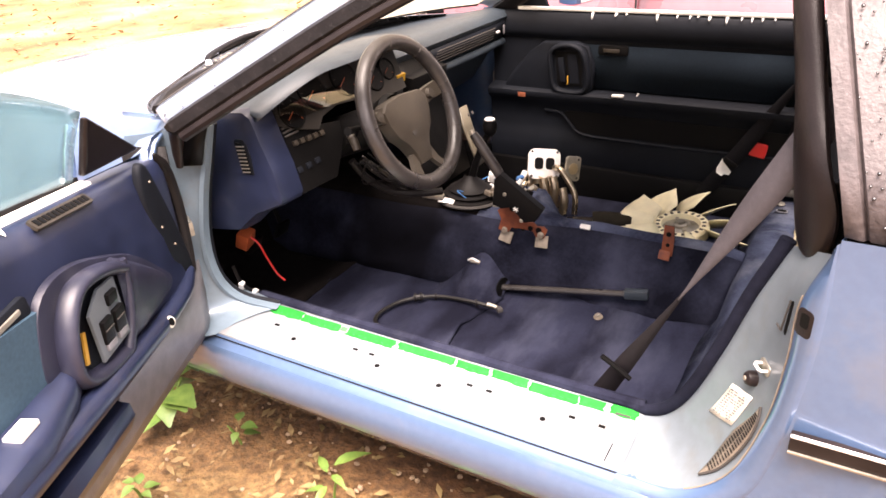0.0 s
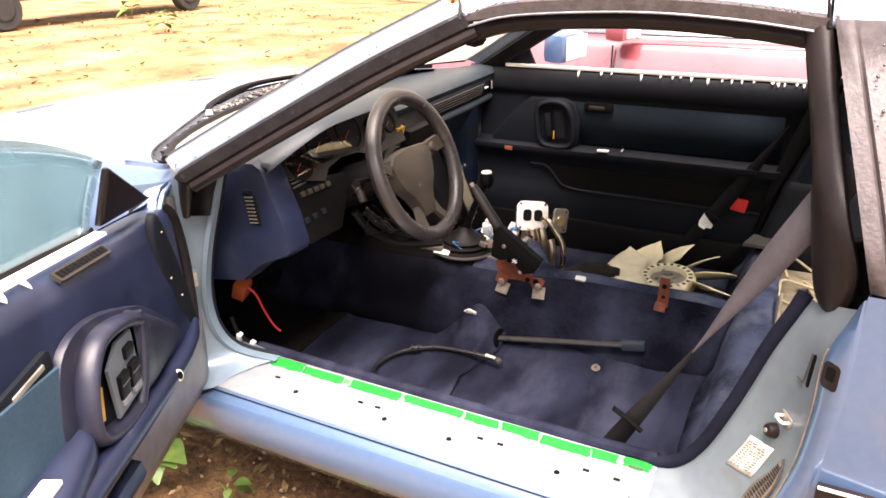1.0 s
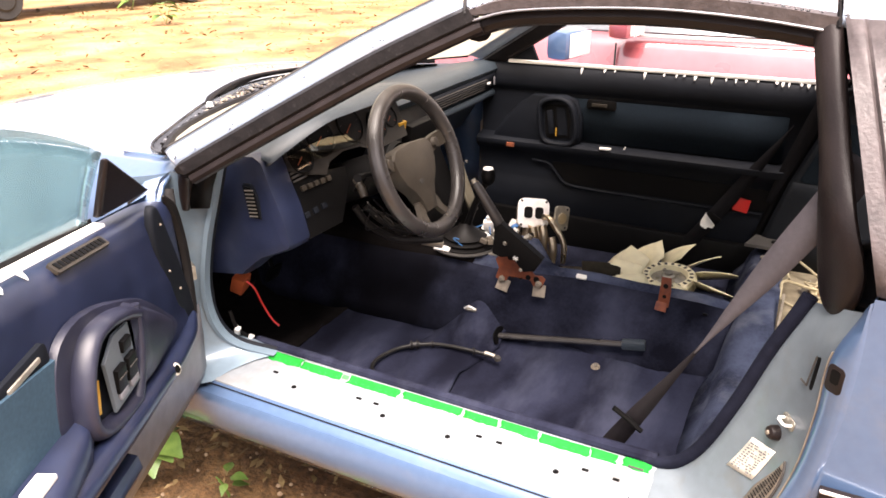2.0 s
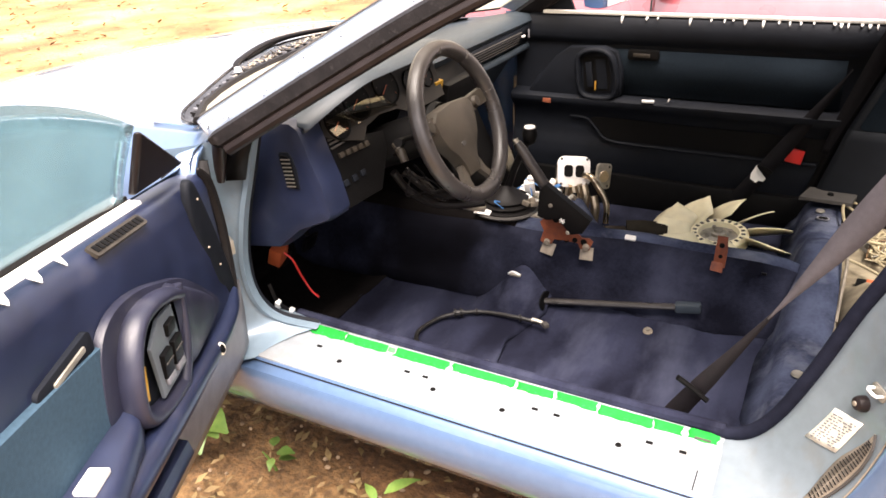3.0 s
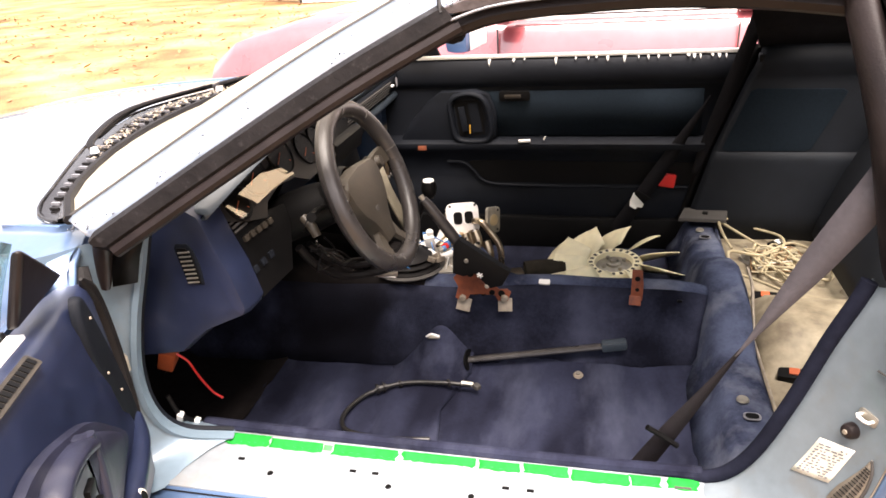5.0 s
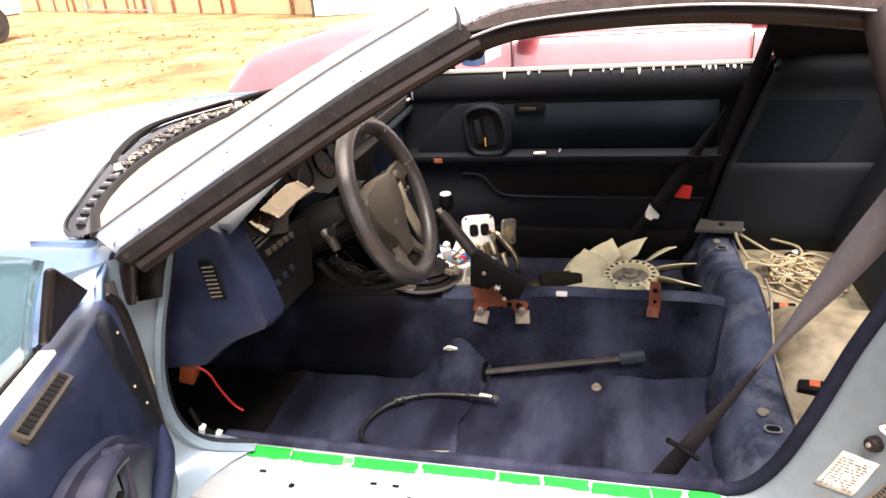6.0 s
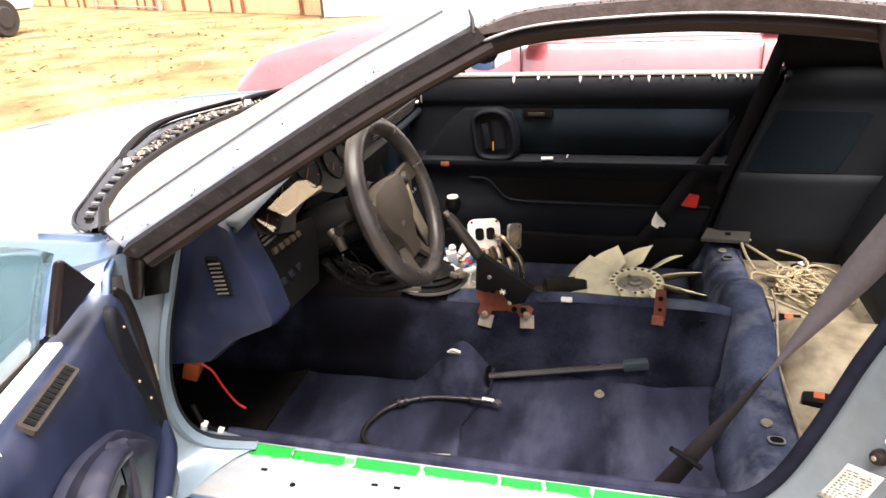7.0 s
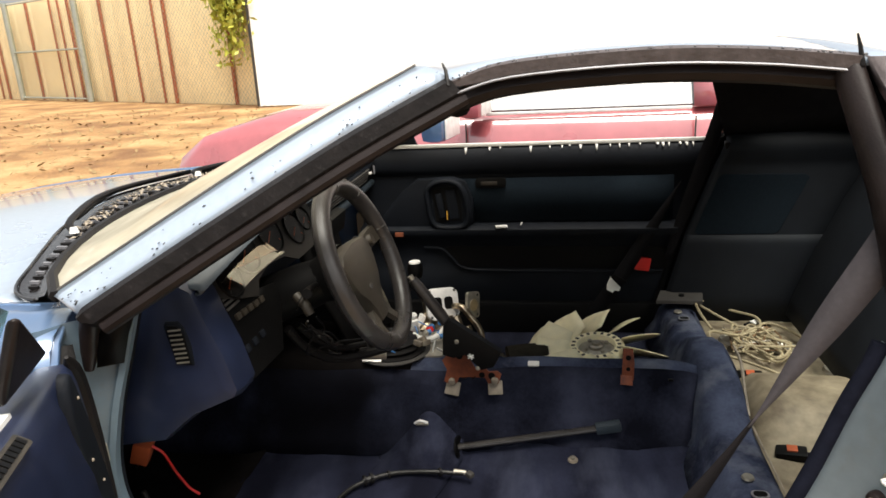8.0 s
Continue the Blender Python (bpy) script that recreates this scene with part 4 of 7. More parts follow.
# ---- cabin floor ----
def door_end(z):
    """Where the passenger door stops at a height: its rear edge leans back."""
    if z > 0.58:
        return lerp(0.918, 1.040, (z - 0.58) / 0.34)
    return lerp(0.840, 0.918, max(0, (z - 0.28) / 0.30))


def build_floor():
    # driver floor: carpet from the sill to the tunnel
    random.seed(5)
    rows = []
    for k in range(61):
        x = lerp(-0.225, 0.86, k / 60)
        rise = 0.11 * max(0, (x - 0.83) / 0.03) if x > 0.83 else 0
        row = []
        for j in range(35):
            y = lerp(0.118, 0.60, j / 34)
            z = 0.262 + 0.011 * noise.noise((x * 6, y * 6, 1)) + 0.0055 * noise.noise((x * 19, y * 19, 2)) + 0.003 * noise.noise((x * 34, y * 34, 5)) + 0.02 * max(0, (y - 0.54) / 0.06) ** 2 + 0.012 * max(0, (0.16 - y) / 0.04) ** 2
            row.append((x, y, z + rise * 0))
        rows.append(row)
    part("floor_carpet", grid(rows), M_CARPET, car, "worn navy blue floor carpet", angle=80, thick=0.008)
    # carpet pulled up over the seat rail mount, its cut edge standing free
    flap = []
    for k in range(19):
        row = []
        f = k / 18
        for j in range(21):
            v = j / 20
            y = lerp(0.232 + 0.008 * noise.noise((k * 0.4, 0, 3)), 0.655, v)
            right = lerp(0.272, 0.246, min(1, v / 0.36)) if v < 0.36 else lerp(0.246, 0.292, min(1, (v - 0.36) / 0.34))
            x = lerp(0.075 + 0.02 * noise.noise((0, y * 8, 6)), right, f)
            hump = 0.088 * math.exp(-(((x - 0.205) / 0.070) ** 2)) * min(1, max(0, (y - 0.45) / 0.12)) ** 1.4
            lift = 0.005 * min(1, f / 0.5) ** 2 - 0.014 * (1 - min(1, f / 0.2))
            lift -= 0.016 * max(0, (f - 0.80) / 0.20) * min(1, max(0, (v - 0.30) / 0.08)) * (v < 0.75)
            row.append((x, y, 0.270 + lift + 0.005 * noise.noise((x * 9, y * 9, 4)) + 0.004 * noise.noise((x * 26, y * 18, 7)) + hump))
        flap.append(row)
    part("carpet_flap", grid(flap), M_CARPET, car, "navy carpet pulled up over the rail mount", angle=80, thick=0.006)
    part("carpet_slit", box((0.315, 0.243, 0.2745), (0.095, 0.006, 0.003), pose(0, 0, 0, 0, 0, -6), 0.001), M_BLACK, car, "cut slit in the carpet")
    # black patch drawn for the shade inside the fold
    part("flap_mouth", prism(spline_loop([(-0.026, -0.014), (0.0, -0.018), (0.03, -0.014), (0.032, 0.010), (0.01, 0.024), (-0.024, 0.014)]), frame_of((0.280, 0.548, 0.292), (0.1, 1, 0), (-0.3, 0, 1)), 0.004), M_BLACK, car, "mouth of the carpet fold, its shade as a black patch")
    # bare dark footwell ahead of the carpet
    rows = []
    for x, z in ((-0.215, 0.262), (-0.30, 0.245), (-0.45, 0.235), (-0.55, 0.28), (-0.60, 0.42), (-0.61, 0.62)):
        rows.append([(x, lerp(0.02, 0.60, j / 8), z) for j in range(9)])
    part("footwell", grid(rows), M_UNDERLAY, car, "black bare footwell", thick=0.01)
    rows = []
    for x, z in ((0.90, 0.262), (-0.30, 0.245), (-0.45, 0.235), (-0.55, 0.28), (-0.60, 0.42), (-0.61, 0.62)):
        rows.append([(x, lerp(0.93, 1.40, j / 8), z - 0.01) for j in range(9)])
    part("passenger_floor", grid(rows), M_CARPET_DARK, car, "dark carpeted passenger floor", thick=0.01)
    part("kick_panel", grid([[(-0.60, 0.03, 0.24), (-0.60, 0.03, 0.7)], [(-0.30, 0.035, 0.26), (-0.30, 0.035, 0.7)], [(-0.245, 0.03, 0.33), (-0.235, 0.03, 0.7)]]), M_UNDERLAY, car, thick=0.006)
    part("passenger_sill", box((0.2, 1.43, 0.26), (1.7, 0.13, 0.20), bevel=0.02), M_BLACK, car, "dark carpeted passenger sill")
    # transmission tunnel
    rows = []
    for k in range(27):
        x = lerp(-0.60, 0.90, k / 26)
        u = min(1, max(0, (0.46 - x) / 0.25))
        w = 0.052 * u * u * (3 - 2 * u) + 0.07 * max(0, (0.10 - x) / 0.7)
        f = min(1, max(0, (0.36 - x) / 0.08))
        h = 0.012 * u + 0.06 * max(0, (0.10 - x) / 0.7)
        prof = [(0.580 - w * 0.6, 0.262), (0.610 - w * 0.8, 0.30), (0.650 - w, 0.375), (0.676 - w, 0.418), (0.704 - w, 0.440 + h * 0.5), (0.735 - w * 0.8, 0.450 + h), (lerp(0.765, 0.82, f), lerp(0.438, 0.447 + h, f)), (lerp(0.80, 0.90, f), lerp(0.39, 0.442 + h, f)), (lerp(0.85, 0.935, f), lerp(0.33, 0.42, f)), (lerp(0.91, 0.95, f), lerp(0.28, 0.36, f)), (0.965 + w * 0.3, 0.25)]
        sink = min(1, max(0, (x - 0.80) / 0.08)) ** 2
        rows.append([(x, y + 0.009 * noise.noise((x * 6, y * 6, z * 6)) + 0.03 * sink, z + 0.006 * noise.noise((x * 6, y * 6, 8)) - 0.035 * sink * (z > 0.3)) for y, z in prof])
    tunnel = part("tunnel", grid([r[:5] for r in rows]), M_CARPET_DARK, car, "blue carpeted transmission tunnel, shade in its side colour", angle=80, thick=0.006)
    # carpet below the dashboard given the footwell's black for its shade
    part("tunnel_front", grid([r[4:] for r in rows[:14]]), M_UNDERLAY, tunnel, "front of the tunnel, dashboard shade in its black colour", angle=80, thick=0.006)
    part("tunnel_top", grid([r[4:] for r in rows[13:]]), M_CARPET_LIT, tunnel, "dusty carpet on top of the tunnel, skylight in its colour", angle=80, thick=0.006)
    part("tunnel_clip", prism(rounded(0.029, 0.014, 0.003, 2), frame_of((0.463, 0.703, 0.446), (1, 0, 0), (0, 0.75, 0.5)), 0.006), M_WHITE, tunnel, "small white clip")
    part("tunnel_hole", box((0.80, 0.676, 0.425), (0.012, 0.005, 0.006), bevel=0.001), M_BLACK, tunnel)
    part("tunnel_bright_tab", box((0.05, 0.655, 0.475), (0.05, 0.02, 0.004), pose(0, 0, 0, 25), 0.001), M_METAL, tunnel)
    # raised cross member behind the front seats
    rows = []
    for k in range(19):
        y = lerp(0.12, 1.36, k / 18)
        hump = 0.072 * math.exp(-(((y - 0.80) / 0.19) ** 4))
        b = 0.004 * noise.noise((y * 8, 0, 5))
        rows.append([(0.815 + b, y, 0.262), (0.845 + b, y, 0.30), (0.862 + b, y, 0.345 + hump * 0.6), (0.880, y, 0.368 + hump), (0.915, y, 0.374 + hump), (0.950, y, 0.372 + hump), (0.965, y, 0.362 + hump), (0.970, y, 0.30)])
    cross = part("seat_crossmember", grid(rows), M_CARPET_LIT, car, "raised blue carpeted cross member", angle=80, thick=0.005)
    part("crossmember_edge", tube([(0.966, lerp(0.13, 0.60, k / 8), 0.372) for k in range(9)], 0.0028, 6), M_GRIME, cross, "bare metal edge of the carpet")
    part("crossmember_edge", tube([(0.968, 0.60, 0.374), (0.97, 0.66, 0.41), (0.972, 0.72, 0.455), (0.972, 0.80, 0.464)], 0.0040, 6, n=4), M_GRIME, cross)
    for y, z in ((0.294, 0.378), (1.186, 0.378)):
        plate = part("bolt_plate", prism(rounded(0.034, 0.024, 0.010), pose(0.915, y, z), 0.002), M_GREY, cross)
        part("slot_hole", prism(rounded(0.026, 0.017, 0.008), pose(0.915, y, z + 0.0005), 0.0025), M_BLACK, plate)
        part("bolt_head", lathe([(0, 0.005), (0.011, 0.004), (0.013, 0)], pose(0.905, y + 0.055, z), 14), M_DULL, cross)


build_floor()


def build_rear():
    # bare rear seat pan with a hump over the driveshaft
    rows = []
    for k in range(25):
        x = lerp(0.965, 1.75, k / 24)
        row = []
        for j in range(33):
            y = lerp(0.02, 1.38, j / 32)
            z = 0.30 + 0.085 * math.exp(-(((y - 0.72) / 0.16) ** 4)) * min(1, (x - 0.95) / 0.08) + 0.25 * max(0, (x - 1.35) / 0.4) ** 2
            z += 0.008 * noise.noise((x * 9, y * 9, 2)) + (0.02 if abs(y - 0.25) < 0.06 and 1.1 < x < 1.4 else 0)
            row.append((x, y, z))
        rows.append(row)
    pan = part("rear_floor_pan", grid(rows), M_PAN, car, "bare dusty tan rear floor pan", angle=80, thick=0.006)
    for x, y in ((1.20, 1.12), (1.06, 1.18), (1.30, 0.98), (1.28, 0.45)):
        part("pan_plug", lathe([(0, 0.007), (0.028, 0.006), (0.036, 0.012), (0.042, 0)], pose(x, y, 0.306 + 0.25 * max(0, (x - 1.35) / 0.4) ** 2), 18), M_DULL, pan)
    # inner quarter trims, both sides
    for s in (NEAR, FAR):
        y0 = 0.03
        rows = []
        for u in (0, 0.02, 0.15, 0.35, 0.6, 1.0):
            inset = 0.012 if u == 0 else 0
            rows.append([s((lerp(door_end(z) + 0.012 if s is FAR else 1.035, 1.9, u), y0 + d - inset, z)) for d, z in ((-0.01, 0.93), (0.012, 0.915), (0.026, 0.895), (0.026, 0.875), (0.014, 0.845), (0.009, 0.826), (0.012, 0.812), (0.012, 0.600), (0.016, 0.596), (0.022, 0.588), (0.025, 0.576), (0.025, 0.562), (0.026, 0.52), (0.022, 0.40), (0.02, 0.28))])
        trim = part("rear_side_trim", grid(rows), M_REAR, car, "dark blue rear side trim", thick=0.006)
        lead = 0.0 if s is FAR else 0.06
        ins = [(1.028 + lead, 0.796), (1.045 + lead, 0.804), (1.285, 0.800), (1.300, 0.790), (1.262, 0.70), (1.222, 0.612), (1.205, 0.604), (0.975 + lead, 0.604), (0.962 + lead, 0.614)]
        part("trim_insert", grid([[s((x, y0 + 0.012 + d, z)) for x, z in ins] for d in (0, 0.007)], wrap=True, caps=True), M_CLOTH, trim, "blue-grey cloth insert", bevel=0.003)
        rows = []
        for u in (0, 0.3, 0.6, 1):
            z = lerp(0.92, 1.17, u)
            y = lerp(y0 - 0.01, 0.19, u)
            rows.append([s(p) for p in ((lerp(1.05 if s is NEAR else 1.045, 1.0 if s is NEAR else 0.945, u), y, z), (lerp(1.2, 1.1, u), y, z), (lerp(1.45, 1.3, u), y, z), (lerp(1.9, 1.7, u), y, lerp(0.92, 1.02, u)))])
        part("rear_pillar_trim", grid(rows), M_HEADLINER, trim, thick=0.006)
    part("pillar_gap", grid([[(door_end(z) + d, 1.384, z) for d in (-0.014, 0.016)] for z in (0.93, 0.80, 0.65, 0.5, 0.38, 0.28)]), M_BLACK, car, "dark shut gap behind the passenger door", thick=0.004)
    # belt slot and guide on the far pillar, and a grey bracket tray on the cross member
    part("belt_guide", box((1.095, 1.352, 0.893), (0.11, 0.02, 0.022), bevel=0.006), M_BLACK, car, "black belt guide slot")
    part("pillar_clip", box((1.045, 1.356, 0.885), (0.010, 0.012, 0.045), bevel=0.003), M_GREY, car)
    tray = part("seat_bracket", prism([(-0.075, -0.045), (0.07, -0.05), (0.085, 0.04), (-0.05, 0.05)], pose(0.915, 1.315, 0.395), 0.012, bevel=0.004), M_INK, car, "grey metal seat bracket")
    part("bracket_bolt", lathe([(0, 0.006), (0.008, 0.006), (0.01, 0)], pose(0.925, 1.31, 0.407), 8), M_BLACK, tray)
    # leaning rear backrest
    def back(y0, y1):
        rows = []
        for u in (0, 0.08, 0.3, 0.6, 0.9, 1.0):
            x = lerp(1.27, 1.53, u)
            z = lerp(0.35, 0.96, u)
            t = 0.055 * math.sin(math.pi * min(1, max(0, 0.08 + 0.84 * u))) ** 0.4
            rows.append([(x + 0.06, y0, z - 0.02), (x, y0 + 0.01, z), (x - t, y0 + 0.06, z + t * 0.4), (x - t * 1.1, (y0 + y1) / 2, z + t * 0.4), (x - t, y1 - 0.06, z + t * 0.4), (x, y1 - 0.01, z), (x + 0.06, y1, z - 0.02)])
        return grid(rows)
    part("rear_backrest", back(0.72, 1.33), M_REAR, car, "dark blue-grey rear seat backrest", angle=70, thick=0.02)
    part("rear_backrest", back(0.08, 0.68), M_REAR, car, angle=70, thick=0.02)
    part("load_bay_wall", box((2.2, YC, 0.60), (0.04, 1.4, 0.7)), M_HEADLINER, car)
    part("load_bay_floor", box((1.95, YC, 0.55), (0.6, 1.4, 0.03)), M_HEADLINER, car)
    # near inner side wall behind the pillar
    part("inner_quarter", grid([[(1.03, 0.045, 0.27), (1.05, 0.045, 0.9)], [(2.2, 0.045, 0.27), (2.2, 0.045, 0.9)]]), M_HEADLINER, car, thick=0.01)
    # seat belt buckles lying on the pan
    for (x, y, z, rz, red) in ((1.046, 0.534, 0.322, -12, True), (1.046, 0.905, 0.324, -8, True), (1.15, 1.27, 0.322, 35, False)):
        m = pose(x, y, z, 6, -4, rz)
        bk = part("belt_buckle", box((0, 0, 0), (0.066, 0.038, 0.020), m, 0.005), M_BLACK, car, "black buckle with a red button" if red else "black belt latch")
        part("buckle_button", box((0, 0, 0), (0.022, 0.022, 0.004), m @ pose(0.002, 0.003, 0.011), 0.001), M_ORANGE if red else M_WHITE, bk, "faded red push button" if red else "")
        part("buckle_tail", tube([m @ Vector(p) for p in ((0.03, 0, 0), (0.05, 0.004, -0.006), (0.07, -0.006, -0.014))], [0.012, 0.013, 0.012], 6, flat=0.3, n=3), M_BELT_DARK, bk)


build_rear()


# ---- dashboard ----
def build_dash():
    # pad across the cabin: top, face and underside
    rows = []
    for k in range(29):
        y = lerp(0.62, 1.425, k / 28)
        rows.append([(-0.66, y, 0.855), (-0.30, y, 0.880), (-0.16, y, 0.904), (-0.112, y, 0.899), (-0.098, y, 0.880), (-0.118, y, 0.846), (-0.125, y, 0.80), (-0.135, y, 0.778), (-0.175, y, 0.770), (-0.19, y, 0.74), (-0.26, y, 0.64), (-0.36, y, 0.58), (-0.50, y, 0.56)])
    dash = part("dashboard", grid(rows), M_DASH, car, "slate blue dashboard pad", angle=50)
    # passenger face strip with vent
    strip = part("dash_strip", grid([[(-0.1005, 0.86, 0.862), (-0.112, 0.86, 0.812)], [(-0.1005, 1.385, 0.866), (-0.112, 1.385, 0.808)]]), M_VINYL_DARK, dash, "dark passenger vent strip", thick=0.005, offset=1)
    for i in range(5):
        z = 0.820 + 0.009 * i
        part("vent_vane", tube([(-0.102 - 0.0105 * (4 - i) / 4 + 0.0105, 0.885, z), (-0.102 - 0.0105 * (4 - i) / 4 + 0.0105, 1.285, z)], 0.0022, 5), M_INK, strip)
    part("vent_knob", box((-0.096, 1.315, 0.838), (0.008, 0.020, 0.007), bevel=0.002), M_METAL, strip)
    part("vent_tab", box((-0.095, 1.362, 0.840), (0.006, 0.006, 0.030), bevel=0.002), M_GREY, strip)
    part("dash_roll", tube([(-0.120, 0.70, 0.790), (-0.116, 0.95, 0.788), (-0.116, 1.20, 0.788), (-0.120, 1.40, 0.790)], 0.013, 10, n=5), M_DASH, dash, "padded lower roll", angle=80)
    # driver binnacle: hood, cheeks, gauge recess
    rows = []
    ys = (0.062, 0.075, 0.09, 0.11, 0.13, 0.155, 0.185, 0.21, 0.24, 0.35, 0.46, 0.56, 0.62, 0.66)
    for y in ys:
        ease = math.sin(math.pi / 2 * min(1, max(0, (y - 0.058) / 0.20)))
        lip = 0.075 * ease * min(1, max(0, (0.70 - y) / 0.1))
        zt = 0.886 + 0.074 * ease * min(1, max(0.35, (0.70 - y) / 0.06))
        rows.append([(-0.66, y, 0.852), (-0.30, y, 0.868), (-0.17, y, lerp(0.885, zt, 0.8)), (-0.09 + lip * 0.4, y, zt), (-0.065 + lip * 0.75, y, zt - 0.004), (-0.060 + lip * 0.78, y, zt - 0.013), (-0.085 + lip * 0.5, y, zt - 0.02)])
    part("binnacle_hood", grid(rows), M_DASH, dash, "padded instrument hood", angle=60, thick=0.004)
    # left end cheek, facing the door, with the round-cornered side vent
    outline = [(-0.32, 0.572), (-0.25, 0.582), (-0.165, 0.596), (-0.135, 0.622), (-0.10, 0.650), (-0.03, 0.682), (-0.016, 0.690), (-0.010, 0.705), (-0.026, 0.77), (-0.050, 0.83), (-0.060, 0.862), (-0.070, 0.885), (-0.092, 0.898), (-0.14, 0.893), (-0.22, 0.876), (-0.32, 0.860)]
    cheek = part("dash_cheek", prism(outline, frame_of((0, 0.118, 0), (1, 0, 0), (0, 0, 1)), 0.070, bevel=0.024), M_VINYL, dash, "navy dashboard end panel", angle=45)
    vf = frame_of((-0.102, 0.0485, 0.790), (0.12, 0.0, -0.99), (0.99, 0, 0.12))
    sv = part("demist_vent", prism([(-0.043, 0.008), (-0.045, -0.014), (-0.038, -0.020), (0.034, -0.016), (0.038, 0.016), (0.0, 0.020), (-0.03, 0.016)], vf @ pose(0, 0, -0.003), 0.006, bevel=0.002), M_VINYL_DARK, cheek, "dashboard demister vent with tan slats")
    part("vent_void", prism([(-0.036, 0.004), (-0.038, -0.012), (0.032, -0.013), (0.034, 0.013), (-0.02, 0.013)], vf @ pose(0, 0, 0.002), 0.0035), M_BLACK, sv)
    for i in range(8):
        part("vent_slat", box((0, 0, 0), (0.0026, 0.023, 0.003), vf @ pose(-0.029 + 0.0084 * i, -0.0005, 0.0058)), M_DULL, sv)
    # gauge face, plate, lens, lower switch row
    face = frame_of((-0.055, 0.10, 0.832), (0.02, 1.0, 0.03), (-0.45, 0.0, 0.9))
    part("gauge_face", prism([(0.02, 0.016), (0.078, -0.012), (0.13, -0.03), (0.16, -0.006), (0.22, 0.004), (0.29, -0.004), (0.34, -0.03), (0.50, -0.03), (0.52, 0.08), (0.40, 0.105), (0.20, 0.105), (0.04, 0.075)], face, 0.004), M_GAUGE, dash, "grey-brown instrument face")
    random.seed(11)
    for cx, cy, r in ((0.075, 0.03, 0.034), (0.165, 0.055, 0.042), (0.285, 0.055, 0.042), (0.39, 0.03, 0.034), (0.455, 0.035, 0.026)):
        dial = part("gauge", lathe([(0, 0.006), (r, 0.006), (r + 0.003, 0.009), (r + 0.004, 0.004)], face @ pose(cx, cy, 0), 24), M_BLACK, dash, "round black gauge")
        for i in range(0, 11, 2):
            a = radians(225 - 27 * i)
            part("tick", box((0, 0, 0), (0.006, 0.0014, 0.0006), face @ pose(cx + 0.82 * r * math.cos(a), cy + 0.82 * r * math.sin(a), 0.0068, 0, 0, math.degrees(a))), M_ORANGE if i > 8 else M_PAD, dial)
        a = radians(210)
        part("needle", box((0, 0, 0), (r * 0.8, 0.0018, 0.001), face @ pose(cx + 0.35 * r * math.cos(a), cy + 0.35 * r * math.sin(a), 0.009, 0, 0, 210)), M_ORANGE, dial)
    # clear cover, cut to the strip where the cream reflection shows
    rows = []
    for v in (0.0, 0.35, 0.7, 1.0):
        row = []
        for k in range(11):
            u = k / 10
            y = lerp(lerp(0.105, 0.475, u), lerp(0.080, 0.446, u), v)
            z = lerp(lerp(0.860, 0.836, u) + 0.006 * math.sin(math.pi * u), lerp(0.892, 0.874, u) + 0.006 * math.sin(math.pi * u), v)
            zm = lerp(0.876, 0.855, u)
            lean = lerp(0.53, 0.74, u)
            row.append((-0.016 - 0.15 * (y - 0.25) - 0.6555 * (zm - 0.832) - lean * (z - zm), y, z))
        rows.append(row)
    lens = part("cluster_lens", grid(rows), G_CLEAR, dash, "strip of clear instrument cover, cream reflection in its gloss")
    lens.visible_shadow = False
    # switch fascia under the gauges, at the left of the column
    fas = frame_of((-0.030, 0.115, 0.740), (0.06, 1.0, 0.06), (-0.35, 0.0, 0.94))
    fascia = part("switch_fascia", prism([(0, -0.05), (0.12, -0.055), (0.19, 0.02), (0.20, 0.060), (0.078, 0.086), (0.066, 0.118), (0.0, 0.124)], fas @ pose(0, 0, -0.01), 0.012, bevel=0.003), M_BLACK, dash, "black switch panel")
    for i in range(5):
        part("push_switch", box((0, 0, 0), (0.014, 0.012, 0.008), fas @ pose(0.040 + 0.0215 * i, 0.060 - 0.0015 * i, 0.005), 0.002), M_PAD, fascia)
    for i in range(3):
        part("push_switch", box((0, 0, 0), (0.016, 0.014, 0.006), fas @ pose(0.020 + 0.03 * i, 0.002, 0.004), 0.002), M_VINYL_DARK, fascia)
    for i in range(4):
        part("louvre", box((0, 0, 0), (0.044, 0.0042, 0.003), fas @ pose(0.040, 0.082 + 0.0095 * i, 0.006, -35)), M_INK, fascia)
    # knee side under the fascia, black void panel behind
    part("knee_panel", grid([[(-0.05, 0.13, 0.70), (-0.20, 0.13, 0.62)], [(-0.07, 0.40, 0.72), (-0.24, 0.40, 0.62)], [(-0.09, 0.66, 0.72), (-0.26, 0.66, 0.62)]]), M_BLACK, dash, thick=0.01)
    # centre stack, taken apart: black box with slots and loose trim
    stack = part("centre_console", grid([[(-0.11, 0.64, 0.86), (-0.08, 0.64, 0.70), (-0.02, 0.655, 0.57), (0.0, 0.66, 0.49)], [(-0.11, 0.90, 0.87), (-0.08, 0.90, 0.70), (-0.02, 0.90, 0.57), (0.0, 0.90, 0.49)]]), M_BLACK, dash, "black gutted centre stack", thick=0.02)
    part("radio_slot", box((-0.070, 0.77, 0.80), (0.03, 0.20, 0.055), pose(0, 0, 0, 0, 10), 0.004), M_BLACK, stack)
    part("column_panel_yellow", box((-0.048, 0.60, 0.845), (0.012, 0.04, 0.022), pose(0, 0, 0, 0, 12)), material("yellow_connector", (0.55, 0.30, 0.02), 0.5), stack, "yellow connector")
    tan = material("tan_grey_panel", (0.12, 0.105, 0.075), 0.55, 0, 0.25, 30, blotch=12)
